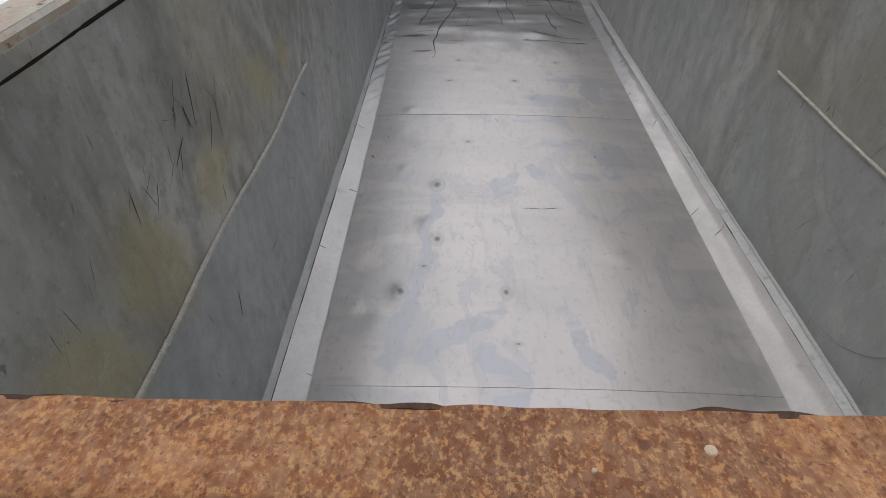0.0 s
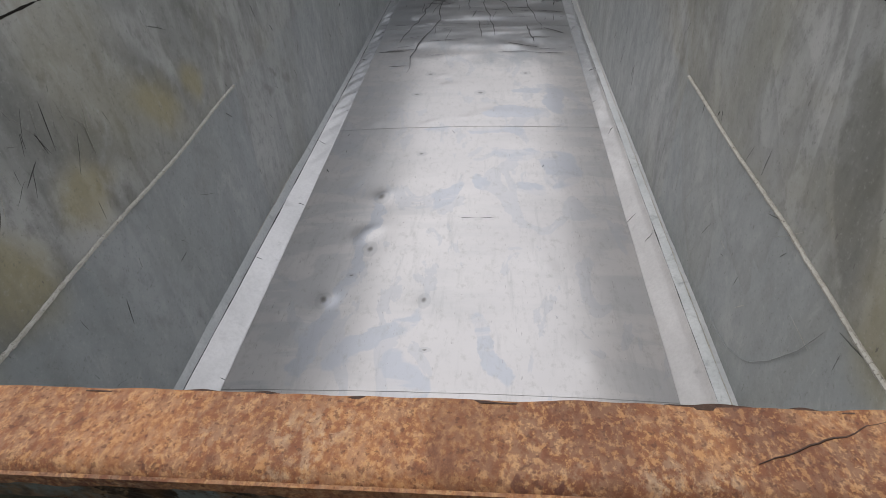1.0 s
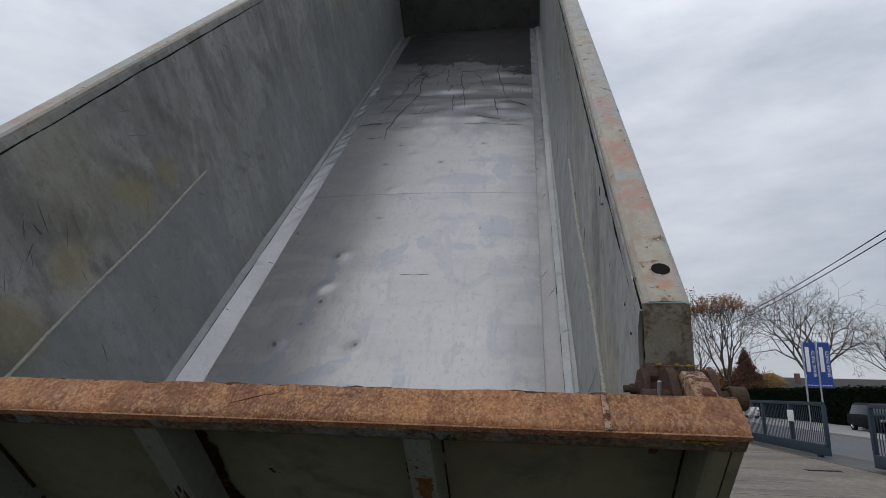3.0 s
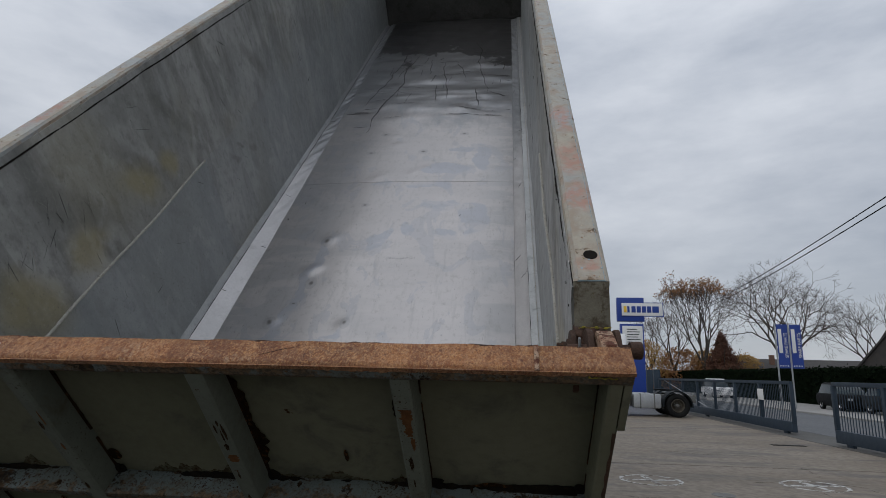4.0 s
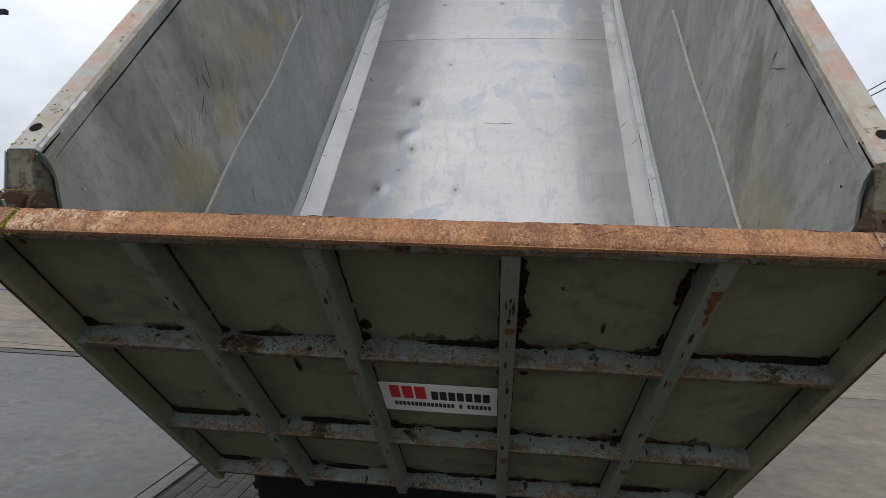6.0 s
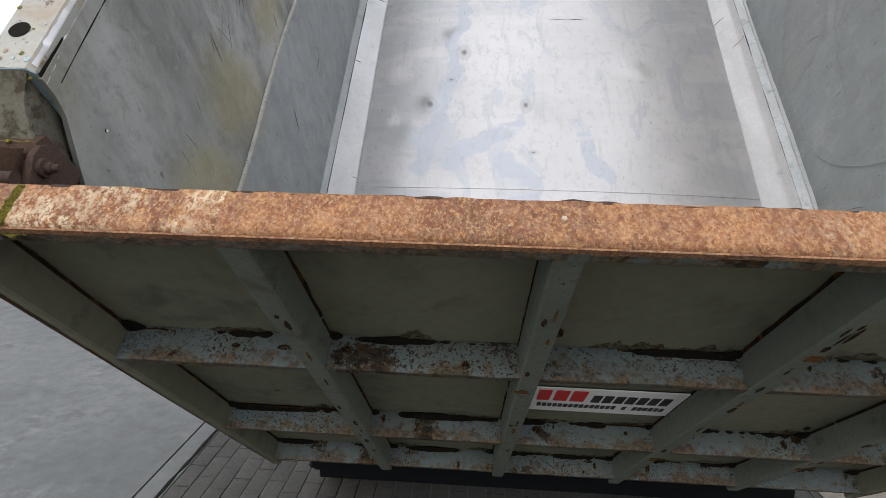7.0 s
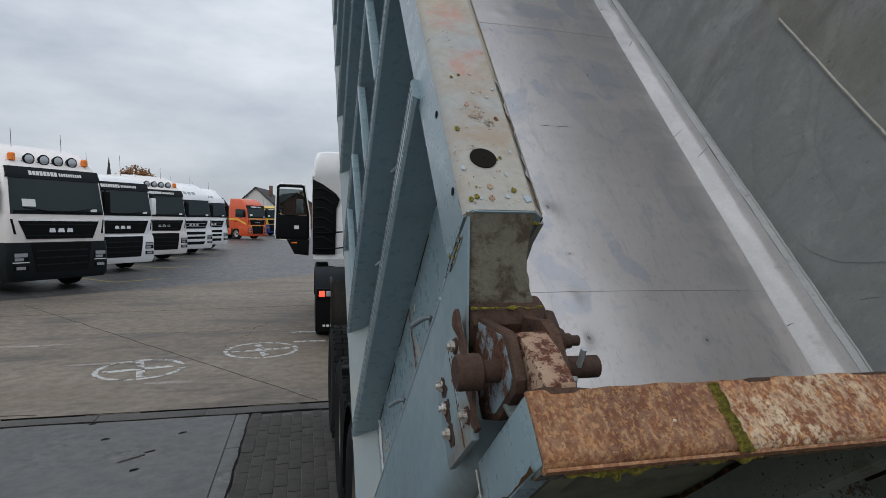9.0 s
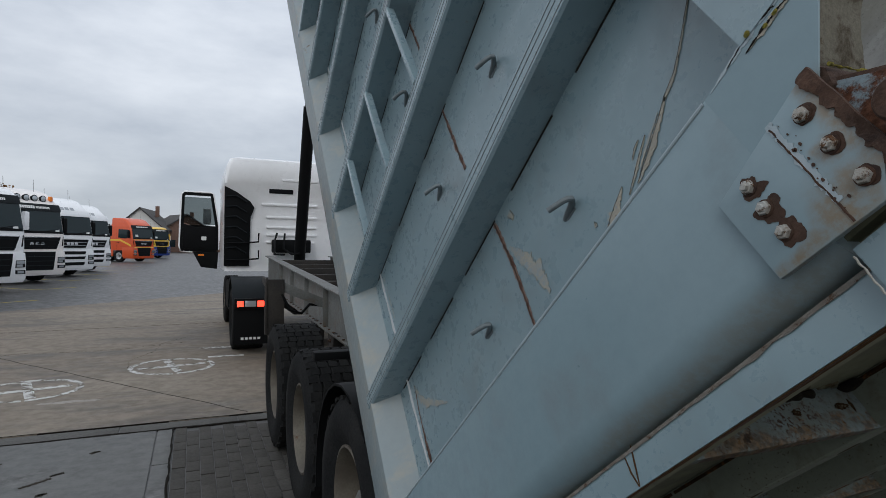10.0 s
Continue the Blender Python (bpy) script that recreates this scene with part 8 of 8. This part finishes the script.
for x in (18.3, 19.1):
    fl = thing("banner_pole", "tall white pole with a blue spare parts banner", "flag", pose(x, 38.0, 0), "banner poles by the street")
    part("pole", tube(B(), [(0, 0, 0), (0, 0, 5.4)], 0.05, 10), GALV, fl)
    o = sheet(B(), steps(0.07, 0.75, 6), steps(2.55, 5.3, 14), lambda u, v: (u, 0.02 * math.sin(u * 6 + v), v), (0, 0.01, 0))
    banner = part("banner", o, BLUE, fl, "blue banner")
    tx = bpy.data.curves.new("banner_text", "FONT")
    tx.body, tx.size, tx.extrude = "SPARE PARTS", 0.27, 0.002
    me = bpy.data.objects.new("tmp", tx)
    scene.collection.objects.link(me)
    bpy.context.view_layer.update()
    mesh = bpy.data.meshes.new_from_object(me.evaluated_get(bpy.context.evaluated_depsgraph_get()))
    bpy.data.objects.remove(me)
    mesh.materials.clear()
    mesh.materials.append(SIGN_WHITE)
    part("banner_text", mesh, None, banner, "", pose(0.66, -0.04, 3.2, 90, -90, 0))
    o = B()
    box(o, (0.14, -0.03, 3.5), (0.36, -0.022, 5.0), 0.002)
    part("banner_shape", o, SIGN_WHITE, banner)
    for k in range(4):
        o = B()
        prism(o, [(0.12 + 0.15 * k, 2.65), (0.22 + 0.15 * k, 2.70), (0.12 + 0.15 * k, 2.75)], "y", -0.03, -0.022)
        part("banner_arrow", o, SIGN_WHITE, banner)

# overhead cables
for dz in (0.0, -0.32):
    pts = [(16.55 + (22.0 - 16.55) * (y - 24.3) / 35.0, y, 8.85 + dz + 0.0125 * (y - 24.3) + 0.0006 * (y - 40) ** 2) for y in steps(-20, 95, 40)]
    o = tube(B(), pts, 0.025, 6)
    tagged(new("overhead_cable", meshed("overhead_cable", o, BLACK)), "thin black overhead cable along the street", "cable", "overhead cables")

# floodlight pole
lp = thing("floodlight_pole", "tall grey floodlight pole at the edge of the yard", "lamp post", pose(-23.3, 23.3, 0))
part("pole", tube(B(), [(0, 0, 0), (0, 0, 6), (0, 0, 11.3)], [0.09, 0.065, 0.045], 12), CHASSIS, lp)
for a in (0.05, 0.4):
    o = B()
    box(o, (a - 0.15, -0.15, 11.2), (a + 0.15, 0.1, 11.42), 0.03)
    part("floodlight", o, DARK, lp)
part("cross_arm", tube(B(), [(-0.1, 0, 11.2), (0.5, 0, 11.25)], 0.04, 8), GALV, lp)


# ---- planting ----
def bare_tree(name, label, m, height, seed, spread=0.62, twig_depth=6, leaf=None, category="tree", limbs=4, rise=0.10, crook=0.14, droop=0.0):
    """Trunk and limbs that fork down to fine twigs."""
    rng = random.Random(seed)
    t = thing(name, label, category, m)
    trunk, crown = B(), B()
    tips = []

    def grow(p, way, length, r, depth):
        bend = Vector((rng.uniform(-1, 1), rng.uniform(-1, 1), rng.uniform(-0.3, 0.6))) * crook
        mid = p + (way + bend * 0.5).normalized() * length * 0.5
        end = mid + (way + bend).normalized() * length * 0.5
        tube(trunk if depth < (4 if twig_depth > 6 else 2) else crown, [p, mid, end], [r, r * 0.82, r * 0.66], 8 if depth < 2 else (5 if depth < 4 else 3))
        if depth >= twig_depth:
            tips.append(end)
            return
        n = limbs if depth == 0 else rng.choice((2, 3, 3))
        turn = rng.uniform(0, 6.28)
        for k in range(n):
            a = turn + 6.2832 * k / n + rng.uniform(-0.4, 0.4)
            u = way.orthogonal().normalized()
            side = u * math.cos(a) + way.cross(u) * math.sin(a)
            lean = spread * (rng.uniform(0.7, 1.25) if depth else rng.uniform(0.5, 1.2))
            out = (way + side * lean + Vector((0, 0, rise if depth < 3 else rise - droop))).normalized()
            grow(p.lerp(end, rng.uniform(0.7, 1.0)) if k else end, out, length * (rng.uniform(0.85, 1.05) if depth == 0 else rng.uniform(0.62, 0.82)), max(0.0125, r * rng.uniform(0.5, 0.64)), depth + 1)

    grow(Vector((0, 0, -0.05)), Vector((0, 0, 1)), height * 0.24, height * 0.017, 0)
    part("trunk", trunk, BARK, t)
    part("crown", crown, TWIG, t, "crown of bare twigs", None, 0)
    if leaf:
        o = B()
        for p in tips:
            if rng.random() < 0.4 and p.z > height * 0.80:
                for _ in range(4):
                    leaf_at(o, p + Vector([rng.gauss(0, 0.2) for _ in range(3)]), rng, 0.16)
        part("leaves", o, leaf, t, "last brown leaves", None, 0)
    return t


def leaf_at(bm, p, rng, size):
    u = Vector([rng.gauss(0, 1) for _ in range(3)]).normalized()
    w = u.orthogonal().normalized()
    s = size * rng.uniform(0.6, 1.3)
    bm.faces.new([bm.verts.new(p + d * s) for d in (u, w * 0.6, -u, -w * 0.6)])


def leafy(name, label, m, size, material, seed, count, leaf_size, shape="round", category="shrub"):
    """A shrub: stems and many separate leaf clumps in an uneven outline."""
    rng = random.Random(seed)
    t = thing(name, label, category, m)
    o = B()
    for k in range(7):
        a = 6.28 * k / 7
        tube(o, [(0, 0, -0.05), (0.15 * size[0] * math.cos(a), 0.15 * size[1] * math.sin(a), size[2] * 0.4), (0.3 * size[0] * math.cos(a), 0.3 * size[1] * math.sin(a), size[2] * 0.8)], [0.09, 0.06, 0.02], 5)
    part("stems", o, BARK, t)
    o = B()
    for _ in range(count):
        z = rng.random()
        a = rng.uniform(0, 6.28)
        rad = (math.sqrt(max(0, 1 - (2 * z - 0.9) ** 2 * 0.8)) if shape == "round" else (1.02 - z)) * math.sqrt(rng.uniform(0.25, 1))
        rad *= 1 + 0.35 * noise.noise((a * 1.5, z * 4, seed))
        c = Vector((size[0] / 2 * rad * math.cos(a), size[1] / 2 * rad * math.sin(a), 0.1 + size[2] * z * (1 + 0.15 * noise.noise((a, 3, seed)))))
        for _ in range(3):
            leaf_at(o, c + Vector([rng.gauss(0, leaf_size) for _ in range(3)]), rng, leaf_size)
    part("foliage", o, material, t, "", None, 0)
    return t


bare_tree("bare_tree", "large bare wide-crowned tree behind the hedge", pose(35.0, 74, 0), 18.0, 11, 0.74, 7, None, "tree", 6, 0.12, 0.34, 0.22)
bare_tree("bare_tree", "bare tree with a few brown leaves behind the hedge", pose(27.5, 82, 0), 16.5, 23, 0.46, 7, LEAF_RUST, "tree", 5, 0.2, 0.25)
bare_tree("bare_tree", "slender bare tree behind the hedge", pose(24.5, 84, 0), 13.0, 5, 0.45, 6)
bare_tree("bare_tree", "bare tree behind the hedge", pose(24.0, 95, 0), 13.5, 9, 0.45, 6)
bare_tree("bare_tree", "bare tree beside the street", pose(47.5, 78, 0), 14.5, 31, 0.6, 6)
leafy("russet_tree", "small dark russet conifer behind the hedge", pose(29.3, 79, 0), (8.2, 8.2, 7.2), CONIFER, 3, 2800, 0.16, "cone", "tree")
for x, y, w, h, mat, sd in ((20.5, 86, 8, 6.6, LEAF_OCHRE, 1), (25.5, 84, 7, 5.6, LEAF_RUST, 2), (30.0, 86, 6, 5.6, LEAF_OCHRE, 6), (17.5, 88, 6, 6.2, LEAF_RUST, 8), (36, 90, 6, 5.2, LEAF_OCHRE, 12)):
    leafy("autumn_shrub", "tall shrub in russet and ochre autumn leaves", pose(x, y, 0), (w, w, h), mat, sd, 1300, 0.16)

leafy("low_hedge", "low dark green shrubs at the foot of the hedge", pose(23.4, 39.5, 0), (1.4, 6.5, 1.1), HEDGE, 41, 900, 0.09)
# clipped hedge along the street
h = B()
rng = random.Random(4)
box(h, (24.6, 25, 0), (26.2, 120, 2.65))
for _ in range(16000):
    y = 25 + 95 * rng.random() ** 1.4
    face = rng.random()
    p = Vector((24.55 + rng.gauss(0, 0.06), y, rng.uniform(0.05, 2.7))) if face < 0.7 else Vector((rng.uniform(24.5, 26.2), y, 2.68 + abs(rng.gauss(0, 0.09))))
    leaf_at(h, p, rng, 0.11)
tagged(new("hedge", meshed("hedge", h, HEDGE, 0)), "dark green clipped hedge along the street", "hedge", "", "stuff")

# far houses
def house(label, m, w, d, eaves, ridge, wall_mat, roof_mat, cat="house"):
    t = thing("house", label, cat, m)
    o = B()
    prism(o, [(-w / 2, 0), (w / 2, 0), (w / 2, eaves), (0, ridge), (-w / 2, eaves)], "y", 0, d)
    wl_ = part("wall", o, wall_mat, t)
    o = B()
    k = (ridge - eaves) / (w / 2)
    prism(o, [(-w / 2 - 0.4, eaves - 0.4 * k), (0, ridge), (w / 2 + 0.4, eaves - 0.4 * k), (w / 2 + 0.4, eaves - 0.4 * k + 0.25), (0, ridge + 0.27), (-w / 2 - 0.4, eaves - 0.4 * k + 0.25)], "y", -0.3, d + 0.3)
    roof = part("roof", o, roof_mat, t)
    o = B()
    box(o, (w * 0.2, d * 0.4, ridge - 1.2), (w * 0.2 + 0.6, d * 0.4 + 0.6, ridge + 0.8), 0.03)
    part("chimney", o, BRICK, roof)
    for x in (-w * 0.25, w * 0.2):
        o = B()
        box(o, (x - 0.5, -0.03, 1.0), (x + 0.5, 0.02, 2.3), 0.01)
        part("window", o, GLASS, wl_)
    return t


house("white gabled house beyond the yard", pose(-10.0, 112, 0, 0, 0, -8), 7.5, 12, 4.2, 7.6, RENDER, ROOF)
house("dark-roofed house beyond the yard", pose(-2.6, 118, 0, 0, 0, 20), 10, 9, 3.8, 7.0, BRICK, ROOF)
house("low brown house beyond the yard", pose(-17.0, 120, 0, 0, 0, 70), 8, 12, 3.0, 5.6, BRICK, ROOF)
house("long low brown-roofed building behind the hedge", pose(31, 92, 0, 0, 0, -90), 8, 22, 3.0, 4.7, BRICK, ROOF, "building")
house("grey-roofed house across the street", pose(46.5, 72, 0, 0, 0, -60), 10, 14, 3.2, 8.4, ROOF, ROOF)
leafy("round_tree", "brown-leaved round tree beyond the trucks", pose(-26, 96, 0), (8, 8, 9.0), LEAF_RUST, 15, 1300, 0.2, "round", "tree")
for k, x in enumerate((-34.0, -36.5)):
    bare_tree("poplar", "tall narrow bare poplar behind the trucks", pose(x, 62 + 2 * k, 0), 13.5, 40 + k, 0.16, 6)
sp = thing("church_spire", "distant dark church tower with a slim spire", "church", pose(-46, 150, 0))
o = B()
box(o, (-0.7, -0.7, 0), (0.7, 0.7, 9.5))
part("tower", o, BRICK, sp)
o = B()
bmesh.ops.create_cone(o, cap_ends=True, segments=8, radius1=0.75, radius2=0.02, depth=6.5, matrix=Matrix.Translation((0, 0, 12.6)))
part("spire", o, ROOF, sp, "", None, 0)
# long wall with planting at the far end of the yard
o = B()
box(o, (-75, 124, 0), (6, 124.3, 2.4))
structure("yard_wall", o, BRICK, "brown brick wall at the far end of the yard", "wall")


def car(label, m, paint, tall=1.5, length=4.3):
    t = thing("car", label, "car", m, "cars parked along the street")
    o = loft(B(), [(0.25, 0.82, 0.1, length - 0.1, 0.25), (0.5, 0.88, 0, length, 0.3), (0.85, 0.88, 0.03, length - 0.02, 0.3), (0.98, 0.84, 0.15, length - 0.1, 0.3)])
    part("body", o, paint, t, "", None, 50)
    o = loft(B(), [(0.96, 0.8, 0.9, length - 0.15, 0.25), (tall - 0.12, 0.68, 1.55, length - 0.5, 0.25)])
    part("glasshouse", o, GLASS, t, "", None, 50)
    o = loft(B(), [(tall - 0.12, 0.69, 1.55, length - 0.5, 0.25), (tall, 0.6, 1.75, length - 0.7, 0.25)])
    part("roof", o, paint, t, "", None, 50)
    for s in (-1, 1):
        for y in (0.85, length - 0.85):
            wheel(t, s * 0.78, y, 0.32, s, 0.2, True)
        o = B()
        box(o, (min(s * 0.5, s * 0.8), -0.01, 0.62), (max(s * 0.5, s * 0.8), 0.05, 0.76), 0.02)
        part("headlight", o, LAMP, t)
    return t


car("white car on the street behind the gate", pose(21.3, 56, 0.09), WHITE, 1.75)
car("black car parked behind the street gate", pose(21.9, 36.0, 0.09, 0, 0, -5), BLACK, 1.65)
car("dark car parked beside the footpath", pose(22.2, 31.0, 0.09), DARK)

# ---- block paving ----
o = B()
box(o, (-0.0475, -0.0975, -0.07), (0.0475, 0.0975, 0.0), 0.004)
paver = meshed("paver", o, PAVER, 40)
bed = bpy.data.objects["paving_bed"]
rng = random.Random(2)
rest = B()
for i in range(36):
    for k in range(46):
        x, y = -1.50 + 0.1 * i, 5.78 - 0.2 * k + (0.1 if i % 2 else 0.0)
        if y > 5.79:
            continue
        dz = -0.006 + rng.uniform(-0.003, 0.003)
        if i < 10 and 1.2 < y:
            p = part("paver", paver, None, bed, "", pose(x, y, dz, rng.uniform(-0.6, 0.6), rng.uniform(-0.6, 0.6), rng.uniform(-0.5, 0.5)))
        else:
            box(rest, (x - 0.0475, y - 0.0975, dz - 0.05), (x + 0.0475, y + 0.0975, dz))
tagged(part("paver_field", rest, PAVER, bed, "", None, 0), kind="stuff")
